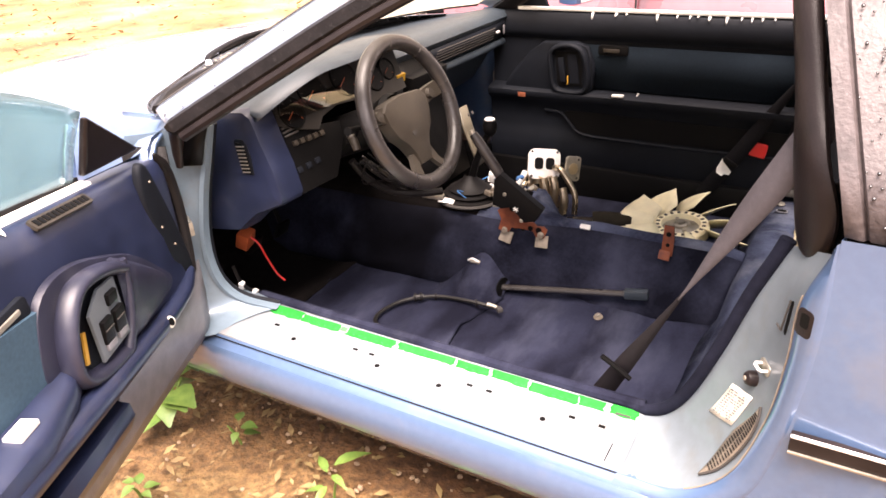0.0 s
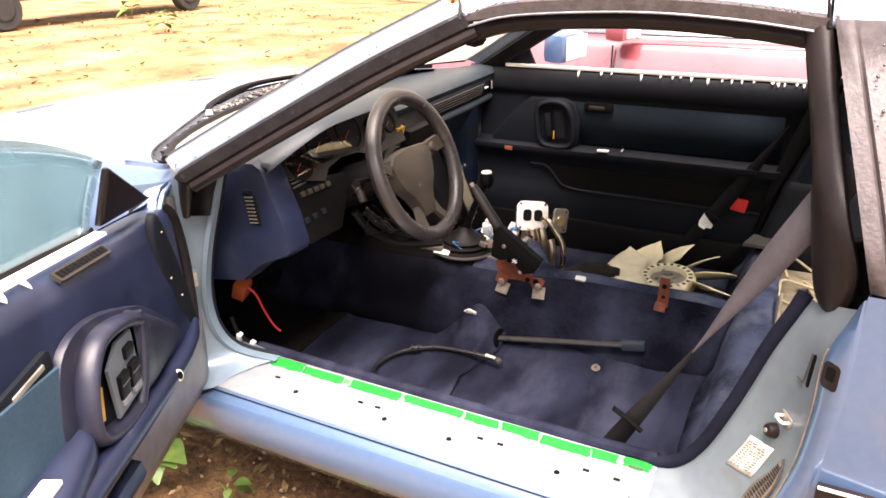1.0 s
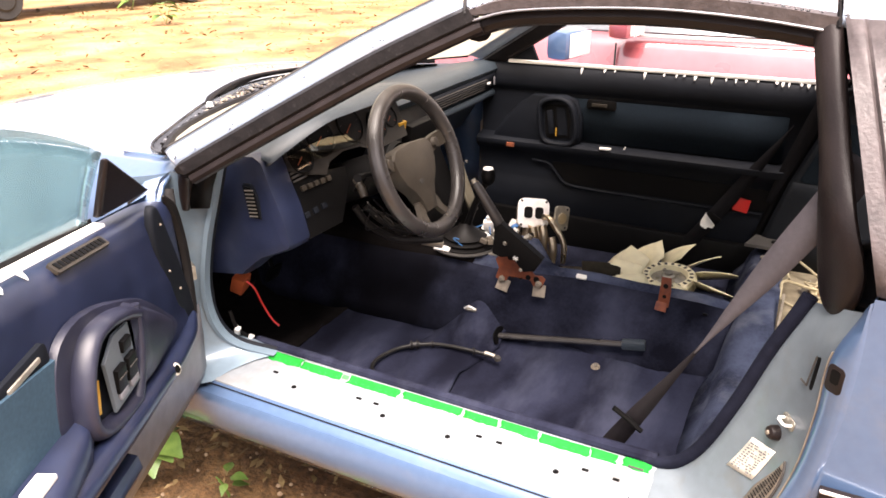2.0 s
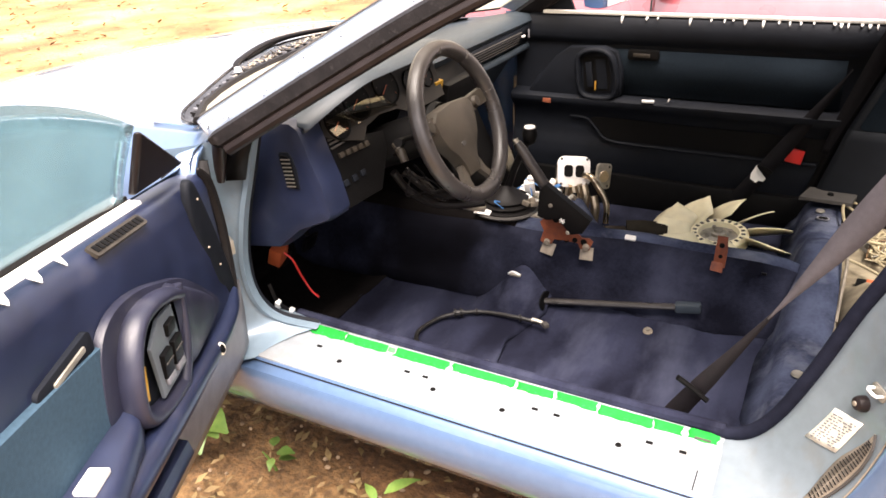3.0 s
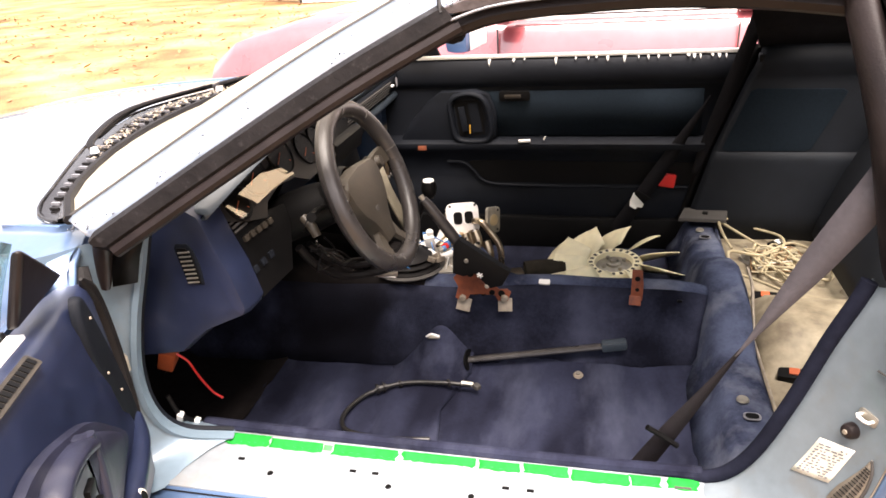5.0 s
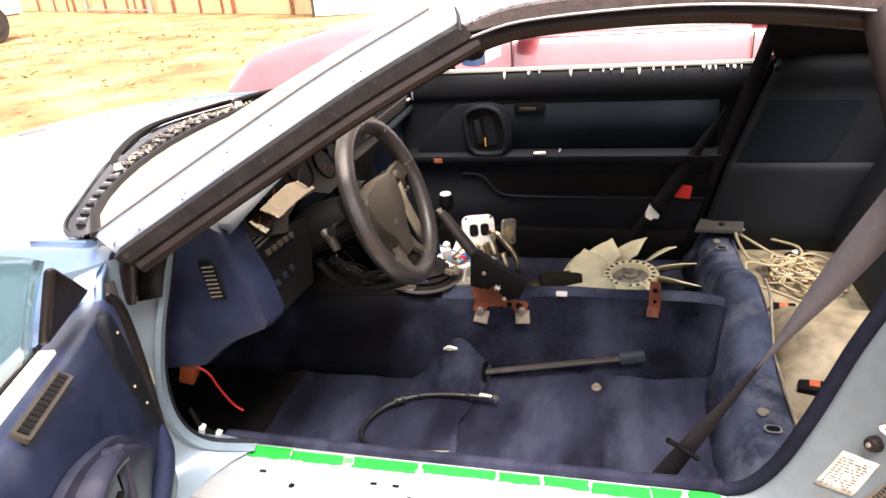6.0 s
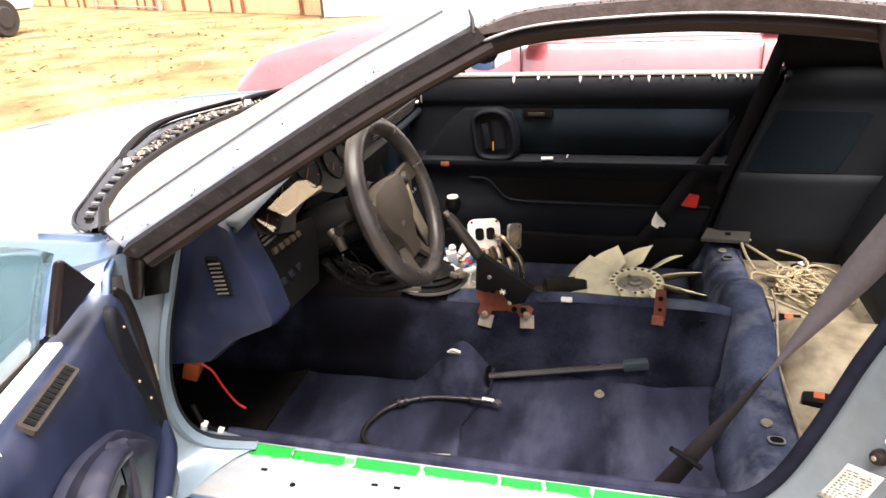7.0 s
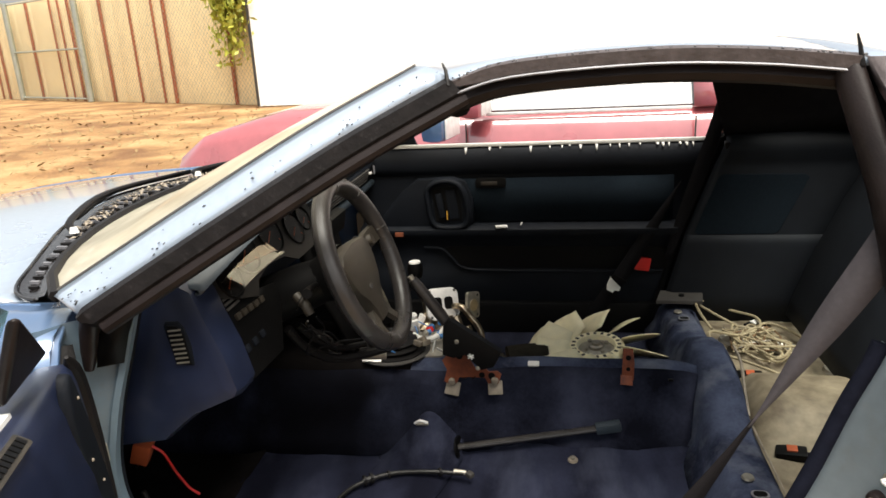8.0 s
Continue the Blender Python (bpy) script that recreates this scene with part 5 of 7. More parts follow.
    panel = part("console_side", grid([[(-0.030, y, 0.680), (-0.010, y, 0.615), (0.020, y, 0.545), (0.036, y, 0.500)] for y in (0.895, 0.899, 0.92, 0.941, 0.945)]), tan, stack, "tan grey bare console panel", thick=0.01)
    for y in (0.908, 0.932):
        part("panel_screw", lathe([(0, 0.004), (0.005, 0.003), (0.006, 0)], frame_of((-0.004, y, 0.66), (0, 1, 0), (-0.3, 0, 1)), 8), M_INK, panel)


build_dash()


def build_steering():
    c = Vector((0.140, 0.365, 0.832))
    up = Vector((-0.36, 0.0, 0.933)).normalized()
    right = Vector((0, 1, 0))
    m = frame_of(c, right, up)  # z towards the driver
    R, r = 0.168, 0.0185
    wheel = part("steering_wheel", lathe([(R + r * math.cos(a), r * math.sin(a)) for a in (2 * math.pi * k / 12 for k in range(13))], m, 56), M_WHEEL, car, "worn grey leather four-spoke steering wheel", angle=80)
    for k in range(9):
        a = radians(40 * k + 12)
        part("grip_rib", tube([m @ Vector((x * math.cos(a), x * math.sin(a), z)) for x, z in ((R - r - 0.0012, 0), (R - r * 0.6, 0.0158), (R, 0.0192))], 0.0012, 5), M_INK, wheel)
    pad = part("wheel_pad", prism([(-0.026, -0.118), (0.026, -0.118), (0.033, -0.088), (0.048, -0.062), (0.072, -0.038), (0.088, -0.005), (0.092, 0.030), (0.072, 0.048), (0.0, 0.054), (-0.072, 0.048), (-0.092, 0.030), (-0.088, -0.005), (-0.072, -0.038), (-0.048, -0.062), (-0.033, -0.088)], m @ pose(0, -0.004, -0.040), 0.034, bevel=0.012), M_PAD, wheel, "dusty grey centre pad", angle=50)
    part("pad_badge", prism(rounded(0.018, 0.010, 0.004), m @ pose(-0.012, -0.046, -0.0065), 0.002), M_INK, wheel)
    for sx in (-1, 1):
        part("spoke", grid([[m @ Vector((sx * x, y + dy, z + dz)) for dy, dz in ((-0.02, -0.006), (0.02, -0.006), (0.018, 0.006), (-0.018, 0.006))] for x, y, z in ((0.075, 0.018, -0.022), (0.12, 0.024, -0.020), (0.160, 0.030, -0.004))], wrap=True, caps=True), M_PAD, wheel)
        part("spoke", grid([[m @ Vector((sx * (x + dx), y, z + dz)) for dx, dz in ((-0.014, -0.006), (0.014, -0.006), (0.012, 0.006), (-0.012, 0.006))] for x, y, z in ((0.030, -0.09, -0.022), (0.042, -0.125, -0.018), (0.056, -0.156, -0.004))], wrap=True, caps=True), M_PAD, wheel)
        part("cruise_switch", lathe([(0, 0.014), (0.012, 0.013), (0.015, 0.0)], m @ pose(sx * 0.112, 0.022, -0.018), 14), M_PAD, wheel)
    part("hub_cone", lathe([(0.055, -0.040), (0.062, -0.055), (0.048, -0.10), (0.042, -0.12)], m, 24), M_BLACK, wheel)
    # column shroud, stalks, ignition lock, bare lower column with wiring ring
    axis = m.to_3x3() @ Vector((0, 0, -1))
    base = c + axis * 0.10
    sh = part("column_shroud", tube([base - axis * 0.01, base + axis * 0.05, base + axis * 0.20], [0.052, 0.06, 0.062], 14, flat=0.85), M_BLACK, car, "black steering column shroud")
    part("indicator_stalk", tube([base + Vector((0.0, -0.04, 0.005)), base + Vector((0.01, -0.11, 0.02)), base + Vector((0.025, -0.165, 0.03))], [0.006, 0.006, 0.010], 8), M_BLACK, sh)
    part("wiper_stalk", tube([base + Vector((0.0, 0.04, 0.005)), base + Vector((0.01, 0.12, 0.02)), base + Vector((0.02, 0.19, 0.03))], [0.006, 0.006, 0.010], 8), M_BLACK, sh)
    part("ignition_lock", tube([(0.025, 0.262, 0.800), (0.046, 0.252, 0.783), (0.056, 0.248, 0.765)], [0.009, 0.0105, 0.009], 12), M_PAD, sh, "worn metal ignition lock")
    part("lock_bezel", lathe([(0.016, 0), (0.022, 0.003), (0.022, 0.0)], frame_of((0.036, 0.256, 0.792), (0, 1, 0), (0.5, 0, 0.86)), 14), M_BLACK, sh)
    # loose trim ring and wires hanging below the wheel
    ring = part("lower_trim_ring", tube([(-0.03, 0.33, 0.70), (-0.01, 0.36, 0.645), (0.03, 0.41, 0.595), (0.085, 0.46, 0.580), (0.13, 0.50, 0.578)], 0.010, 8, n=6), M_RUBBER, car, "black column ring")
    part("ring_inner", tube([(-0.015, 0.35, 0.70), (0.01, 0.385, 0.650), (0.045, 0.43, 0.612), (0.09, 0.475, 0.600)], 0.008, 8, n=6), M_RUBBER, ring)
    part("ring_tab", box((0.10, 0.50, 0.560), (0.06, 0.02, 0.012), pose(0, 0, 0, 10, 5, 15), 0.003), M_DULL, ring)
    w = part("column_wiring", tube([(0.03, 0.30, 0.72), (0.06, 0.34, 0.66), (0.05, 0.42, 0.63), (0.08, 0.50, 0.60)], 0.004, 6, n=6), M_RUBBER, car, "tangle of bare column wiring")
    random.seed(2)
    for i in range(6):
        p = [(0.02 + random.uniform(-.02, .03), 0.28 + 0.06 * j + random.uniform(-.03, .03), 0.72 - 0.04 * j + random.uniform(-.03, .03)) for j in range(5)]
        part("wire", tube(p, 0.0022, 5, n=4), random.choice([M_RUBBER, M_BLACK, M_INK]), w)


build_steering()


def build_footwell_bits():
    p = part("relay_block", box((-0.325, 0.205, 0.478), (0.035, 0.045, 0.05), pose(0, 0, 0, 10, 20, 15), 0.004), M_ORANGE, car, "orange relay block with red wire")
    part("red_wire", tube([(-0.305, 0.205, 0.487), (-0.285, 0.212, 0.465), (-0.272, 0.220, 0.42), (-0.250, 0.226, 0.375), (-0.232, 0.232, 0.355)], 0.0030, 6, n=5), M_RED, p, "hanging red wire")
    for x, y, z, rx in ((-0.237, 0.085, 0.413, 20), (-0.215, 0.10, 0.385, -15), (-0.20, 0.11, 0.372, 40)):
        part("wiring_connector", box((x, y, z), (0.012, 0.014, 0.03), pose(0, 0, 0, rx, 20, 10), 0.002), M_WHITE, car, "loose white wiring connector")
    part("loom", tube([(-0.25, 0.08, 0.47), (-0.235, 0.085, 0.42), (-0.20, 0.11, 0.375), (-0.14, 0.125, 0.32)], 0.005, 6, n=4), M_BLACK, car)
    for y in (0.30, 0.42):
        pd = part("pedal", box((-0.40, y, 0.40), (0.012, 0.055, 0.05), pose(0, 0, 0, 0, 25), 0.004), M_BLACK, car)
        part("pedal_arm", tube([(-0.405, y, 0.42), (-0.44, y, 0.55), (-0.45, y, 0.66)], 0.007, 6), M_BLACK, pd)


build_footwell_bits()


def build_handbrake():
    brk = part("handbrake_bracket", prism([(-0.072, -0.040), (-0.062, -0.046), (-0.040, -0.044), (-0.034, -0.030), (-0.010, -0.028), (0.030, -0.030), (0.038, -0.044), (0.062, -0.044), (0.070, -0.020), (0.060, -0.012), (0.040, -0.014), (0.030, -0.004), (0.008, -0.008), (-0.010, 0.022), (-0.026, 0.064), (-0.050, 0.060), (-0.056, 0.035), (-0.076, 0.014), (-0.064, -0.010)], frame_of((0.318, 0.612, 0.484), (1, 0.05, -0.02), (0, 0.08, 1)), 0.006, bevel=0.001), M_RUST, car, "rusty orange handbrake bracket")
    for x, z in ((0.265, 0.440), (0.372, 0.444)):
        f = part("bracket_foot", box((x, 0.610, z - 0.018), (0.036, 0.004, 0.034), pose(0, 0, 0, -25, 12 if x < 0.3 else -4), 0.001), M_GRIME, brk, "bare metal foot")
        part("foot_bolt", lathe([(0, 0.010), (0.008, 0.009), (0.010, 0.0)], frame_of((x, 0.604, z + 0.006), (1, 0, 0), (0, -0.2, 1)), 8), M_GRIME, brk)
    for x, z, r in ((0.268, 0.470, 0.007), (0.286, 0.512, 0.008), (0.296, 0.462, 0.010), (0.340, 0.462, 0.007), (0.364, 0.460, 0.008), (0.318, 0.457, 0.006)):
        part("bracket_hole", lathe([(0, 0.002), (r, 0.002), (r + 0.001, 0)], frame_of((x, 0.606, z), (1, 0, 0), (0, 0.1, 1)), 10), M_BLACK, brk)
    lever = part("handbrake_lever", tube([(0.188, 0.575, 0.722), (0.20, 0.577, 0.705), (0.248, 0.583, 0.632), (0.262, 0.585, 0.61)], [0.011, 0.0135, 0.0150, 0.0135], 12), M_WHEEL, car, "grey handbrake lever")
    part("lever_tip", lathe([(0, 0.006), (0.006, 0.005), (0.0075, -0.006)], frame_of((0.186, 0.5745, 0.726), (0, 1, 0), (0.83, 0, 0.55)), 12), M_DULL, lever)
    part("lever_cover", prism([(-0.062, 0.045), (-0.045, 0.062), (0.075, -0.020), (0.055, -0.056), (0.025, -0.064), (-0.012, -0.026), (-0.04, -0.034), (-0.066, -0.026)], frame_of((0.320, 0.575, 0.566), (1, 0.03, 0.0), (0, 0.05, 1)), 0.024, bevel=0.003), M_BLACK, lever, "black stamped lever plate")
    for x, z in ((0.29, 0.575), (0.338, 0.508)):
        part("rivet", lathe([(0, 0.004), (0.005, 0.003), (0.006, 0)], frame_of((x, 0.551, z), (1, 0, 0), (0, 0, 1)), 10), M_DULL, lever)
    for a in (-35, 20, 70):
        part("plate_mark", box((0.322, 0.5498, 0.538), (0.016, 0.0012, 0.0022), pose(0, 0, 0, 0, a)), M_WHITE, lever)
    # gear lever
    g = part("gear_lever", tube([(0.092, 0.735, 0.52), (0.120, 0.732, 0.60), (0.163, 0.722, 0.685)], [0.012, 0.010, 0.009], 10, n=3), M_BLACK, car, "gear lever with worn bright top")
    part("gear_boot", lathe([(0.088, 0.0), (0.088, 0.010), (0.074, 0.014), (0.078, 0.022), (0.062, 0.027), (0.066, 0.034), (0.050, 0.040), (0.040, 0.050), (0.026, 0.058), (0.016, 0.074)], pose(0.088, 0.735, 0.462), 28), M_RUBBER, g, "ribbed black rubber boot")
    part("boot_ring", lathe([(0.098, 0.0), (0.100, 0.004), (0.090, 0.008), (0.088, 0.002)], pose(0.088, 0.735, 0.462), 28), M_INK, g, "dark metal boot ring")
    part("gear_knob", lathe([(0.010, -0.03), (0.018, -0.02), (0.021, 0.0), (0.017, 0.016), (0.0, 0.02)], pose(0.165, 0.72, 0.70), 16), M_BLACK, g)
    part("knob_cap", lathe([(0.016, 0.0), (0.014, 0.006), (0.0, 0.008)], pose(0.165, 0.72, 0.714), 16), M_METAL, g)
    # tangle on the tunnel: connectors, blue clip, shift plate
    plate = part("shifter_plate", prism(rounded(0.20, 0.16, 0.03), pose(0.135, 0.775, 0.460, 0, 0, 5), 0.006, bevel=0.002), M_DULL, car, "bare metal shifter plate with loose connectors")
    random.seed(21)
    blue = material("blue_connector", (0.05, 0.18, 0.42), 0.5)
    for i in range(16):
        x, y = random.uniform(0.16, 0.27), random.uniform(0.70, 0.84)
        part("connector", box((x, y, 0.485 + random.uniform(0, 0.02)), (random.uniform(0.012, 0.03), 0.012, 0.014), pose(0, 0, 0, random.uniform(-40, 40), random.uniform(-40, 40), random.uniform(0, 180)), 0.002), random.choice([M_GRIME, blue, M_DULL, M_BLACK, M_RED]), plate)
    for i in range(9):
        a = Vector((random.uniform(0.10, 0.26), random.uniform(0.70, 0.86), 0.478))
        part("loose_wire", tube([a, a + Vector((random.uniform(-.05, .05), random.uniform(-.05, .05), 0.03)), a + Vector((random.uniform(-.08, .08), random.uniform(-.06, .06), 0.004))], 0.002, 5, n=5), random.choice([blue, M_WHITE, M_BLACK, M_RED]), plate)
    tall = part("connector_tall", box((0.128, 0.818, 0.500), (0.030, 0.026, 0.040), pose(0, 0, 0, 8, -6, 20), 0.004), M_WHITE, plate, "white plug standing up")
    part("plug_neck", lathe([(0.010, 0.0), (0.011, 0.012), (0.007, 0.018), (0.0, 0.019)], pose(0.130, 0.820, 0.518), 12), M_WHITE, tall)
    part("white_hose", tube([(0.135, 0.775, 0.492), (0.16, 0.765, 0.484), (0.195, 0.77, 0.486), (0.220, 0.79, 0.503), (0.228, 0.80, 0.515)], 0.0085, 10, n=4), M_WHITE, plate, "short white hose end")
    # rusty upright strap at the fan
    st = part("console_strap", prism([(-0.014, -0.044), (0.014, -0.044), (0.016, 0.0), (0.012, 0.038), (-0.012, 0.038), (-0.013, 0.0)], frame_of((0.695, 0.670, 0.472), (1, 0.0, 0.0), (-0.02, 0.06, 1)), 0.006, bevel=0.001), M_RUST, car, "rusty orange console strap")
    part("strap_bend", prism([(-0.013, -0.016), (0.016, -0.018), (0.015, 0.006), (-0.012, 0.008)], frame_of((0.690, 0.660, 0.435), (1, 0, 0), (0, 0.5, 0.86)), 0.005, bevel=0.001), M_RUST, st)
    for z, r in ((0.488, 0.006), (0.458, 0.005)):
        part("strap_hole", lathe([(0, 0.0015), (r, 0.0015), (r + 0.001, 0)], frame_of((0.696, 0.664, z), (1, 0, 0), (0, 0.06, 1)), 10), M_BLACK, st)


build_handbrake()


# ---- doors ----
TH = radians(64.5)
DOOR = Matrix(((math.cos(TH), math.sin(TH), 0, -0.20), (-math.sin(TH), math.cos(TH), 0, -0.09), (0, 0, 1, 0), (0, 0, 0, 1)))


def D(s, n, z):
    """A place on the open door: along it from the hinge, out of its inner face, height."""
    return DOOR @ Vector((s, n, z))


def belt(s):
    return 0.830 + 0.118 * s - 0.02 * max(0, s - 0.6)


def build_near_door():
    st = [0.0, 0.03, 0.08, 0.14, 0.22, 0.30, 0.40, 0.50, 0.60, 0.72, 0.85, 1.0, 1.12, 1.16]
    rows = []
    for s in st:
        e = min(1, s / 0.10) ** 0.5
        z = belt(s) - 0.012 * (1 - e)
        lo = 0.545 - 0.06 * s
        prof = [(-0.040, z + 0.004), (-0.004 * e, z + 0.004), (0.010 * e, z - 0.006), (0.020 * e, z - 0.04), (0.026 * e, lerp(z, lo, 0.30)), (0.030 * e, lerp(z, lo, 0.48)), (0.030 * e, lerp(z, lo, 0.68)), (0.036 * e, lerp(z, lo, 0.85)), (0.034 * e, lerp(z, lo, 0.96)), (0.014 * e, lo), (-0.02, lo + 0.004)]
        rows.append([D(s, n, q) for n, q in prof])
    door = part("driver_door", grid(rows), M_VINYL, car, "open driver door lined with navy vinyl", angle=60)
    # metal shell: outer skin, edge and lower inner panel
    rows = []
    for s in (-0.03, 0.0, 0.3, 0.6, 0.9, 1.15, 1.17):
        z = belt(max(0, s))
        rows.append([D(s, n, q) for n, q in ((-0.055, z), (-0.105, z - 0.03), (-0.125, 0.62), (-0.12, 0.45), (-0.10, 0.34), (-0.06, 0.335), (-0.010, 0.36), (0.002, 0.40), (0.006, 0.56))])
    shell = part("door_shell", grid(rows), M_PAINT, door, "light blue door shell", angle=40)
    rows = [[D(s, n, q) for n, q in ((-0.012, 0.358), (0.004, 0.40), (0.009, 0.48), (0.010, 0.565))] for s in (-0.035, 0.0, 0.3, 0.6, 0.9, 1.16)]
    part("door_inner_metal", grid(rows), M_GREY, door, "scuffed grey inner door metal", thick=0.003)
    part("door_front_edge", grid([[D(-0.03, n, q) for n, q in ((0.0, 0.40), (-0.12, 0.40))], [D(-0.03, n, q) for n, q in ((0.0, 0.84), (-0.10, 0.84))]]), M_RUBBER, door, "black door edge", thick=0.004)
    edge = spline([D(0.035, 0.004, 0.846), D(0.0, 0.004, 0.79), D(-0.012, 0.006, 0.70), D(0.004, 0.012, 0.60), D(0.03, 0.018, 0.552)], 5)
    part("door_edge_rubber", tube(edge, [0.003, 0.008, 0.011] + [0.013] * (len(edge) - 5) + [0.010, 0.006], 8), M_RUBBER, door, "black rubber on the door edge")
    part("edge_hole", lathe([(0, 0.003), (0.010, 0.003), (0.013, 0)], DOOR @ pose(0.236, 0.064, 0.570, -70), 14), M_LABEL, door)
    part("edge_hole_void", lathe([(0, 0.0045), (0.008, 0.0045), (0.009, 0)], DOOR @ pose(0.238, 0.064, 0.570, -70), 14), M_BLACK, door)
    # belt: outer rubber, bright peeled strip, white chips
    part("belt_rubber", grid([[D(s, n, belt(s) + d) for n, d in ((-0.052, 0.0), (-0.050, 0.016), (-0.036, 0.018), (-0.034, 0.0))] for s in (0.24, 0.5, 0.8, 1.15)], wrap=True, caps=True), M_RUBBER, door)
    part("belt_strip", grid([[D(s, n, belt(s) + d) for n, d in ((-0.034, 0.005), (-0.033, 0.011), (-0.014, 0.0095), (-0.013, 0.004))] for s in (0.24, 0.5, 0.8, 1.15)], wrap=True, caps=True), M_WHITE, door, "peeled whitish belt strip")
    random.seed(14)
    for s in (0.505, 0.56, 0.625, 0.68):
        w = random.uniform(0.010, 0.024)
        part("paint_chip", grid([[D(s + a * w, 0.004 + b * 0.007, belt(s) + 0.0065 - 0.006 * b) for a, b in ((-0.5, -0.8), (-0.2, 0.5), (0.1, 1.0), (0.5, -0.8))], [D(s + a * w, 0.0035 + b * 0.007, belt(s) + 0.005 - 0.006 * b) for a, b in ((-0.5, -0.8), (-0.2, 0.5), (0.1, 1.0), (0.5, -0.8))]], wrap=True, caps=True), M_WHITE, door)
    # demister grille in the belt
    vm = frame_of(D(0.375, 0.012, belt(0.375) - 0.004), D(1, 0, 0.118) - D(0, 0, 0), D(0, 0.7, -0.5) - D(0, 0, 0))
    gr = part("belt_grille", prism(rounded(0.155, 0.022, 0.004, 2), vm @ pose(0, 0, -0.004), 0.006), M_PAD, door, "small belt demister grille")
    for i in range(12):
        part("grille_slot", box((0, 0, 0), (0.0085, 0.012, 0.003), vm @ pose(-0.066 + 0.012 * i, 0, 0.0022)), M_BLACK, gr)
    # sail panel at the front corner with the outside mirror beyond
    part("sail_panel", grid([[D(s, n + k, z) for s, z, n in ((0.262, 0.992, 0.012), (0.045, 0.862, -0.03), (0.250, 0.880, -0.03))] for k in (0.0, 0.016)], wrap=True, caps=True), M_SEAL, door, "dark brown triangular sail panel", bevel=0.006)
    mir = part("door_mirror", box(D(0.245, -0.15, 0.905), (0.27, 0.10, 0.125), DOOR.to_3x3().to_4x4() @ pose(0, 0, 0, 0, -17), 0.035), M_PAINT, door, "light blue door mirror")
    part("mirror_glass", box(D(0.376, -0.15, 0.945), (0.004, 0.07, 0.09), DOOR.to_3x3().to_4x4() @ pose(0, 0, 0, 0, -17), 0.001), M_METAL, mir)
    # cloth insert and pull pod
    rows = []
    for s in (0.36, 0.46, 0.60, 0.80, 1.0, 1.10):
        z = belt(s)
        top, bot = z - 0.115, z - 0.275
        rows.append([D(s, n, q) for n, q in ((0.022, top + 0.004), (0.036, top), (0.037, lerp(top, bot, 0.5)), (0.036, bot), (0.02, bot - 0.004))])
    part("door_insert", grid(rows), M_CLOTH_DAYLIT, door, "blue cloth insert, daylight put into its colour", thick=0.002)
    pod_out = spline_loop([(0.140, 0.612), (0.19, 0.672), (0.26, 0.732), (0.33, 0.766), (0.41, 0.796), (0.48, 0.804), (0.530, 0.782), (0.556, 0.72), (0.562, 0.66), (0.53, 0.612), (0.46, 0.590), (0.36, 0.580), (0.22, 0.588)])
    podm = DOOR @ Matrix(((1, 0, 0, 0), (0, 0, 1, 0.026), (0, 1, 0, 0), (0, 0, 0, 1)))
    pod = part("pull_pod", prism(pod_out, podm, 0.014, bevel=0.008), M_POD, door, "moulded navy pull handle pod", angle=50)
    rows = []
    for k in range(13):
        f = k / 12
        p = lerp(0.132, 0.345, f)
        top, low = lerp(0.606, 0.768, min(1, f * 1.06) ** 0.85), lerp(0.598, 0.592, f)
        swell = 0.006 + 0.034 * f ** 0.8 * (1 - 0.35 * max(0, (f - 0.85) / 0.15))
        rows.append([podm @ Vector((p, lerp(top, low, v), h)) for v, h in ((0, 0.0), (0.03, swell * 0.7), (0.10, swell * 0.97), (0.3, swell), (0.6, swell * 0.92), (0.88, swell * 0.9), (0.97, swell * 0.6), (1.0, 0.0))])
    part("pod_cheek", grid(rows), M_POD, pod, "scuffed swelling front of the handle pod", angle=70)
    part("pod_ridge", tube([podm @ Vector(p) for p in ((0.318, 0.752, 0.024), (0.325, 0.70, 0.028), (0.345, 0.64, 0.028), (0.372, 0.600, 0.026))], [0.010, 0.009, 0.010, 0.012], 8, n=4), M_POD, pod, angle=80)
    ring = spline([(p, q, 0) for p, q in ((0.318, 0.735), (0.36, 0.756), (0.415, 0.772), (0.465, 0.772), (0.500, 0.742), (0.518, 0.695), (0.518, 0.650), (0.490, 0.622), (0.43, 0.606), (0.37, 0.600))], 5)
    part("pull_handle", tube([podm @ Vector((p.x, p.y, 0.016 + 0.010 * math.sin(math.pi * i / 45))) for i, p in enumerate([Vector((q[0], q[1], 0)) for q in ring])], 0.021, 14, flat=0.6), M_POD, pod, "padded pull handle", angle=80)
    part("pull_recess", prism([(0.34, 0.735), (0.45, 0.76), (0.485, 0.73), (0.495, 0.66), (0.46, 0.62), (0.36, 0.612)], podm @ pose(0, 0, 0.012), 0.004), M_VINYL_DARK, pod)
    sm = podm @ pose(0.405, 0.690, 0.027)
    plate = part("switch_plate", prism([(-0.045, -0.058), (0.045, -0.062), (0.05, 0.03), (0.01, 0.058), (-0.04, 0.055)], sm, 0.006, bevel=0.002), M_PLATE, pod, "grey window switch plate")
    part("window_switch", box((0, 0, 0), (0.028, 0.022, 0.010), sm @ pose(-0.014, 0.030, 0.008, 8), 0.003), M_BLACK, plate)
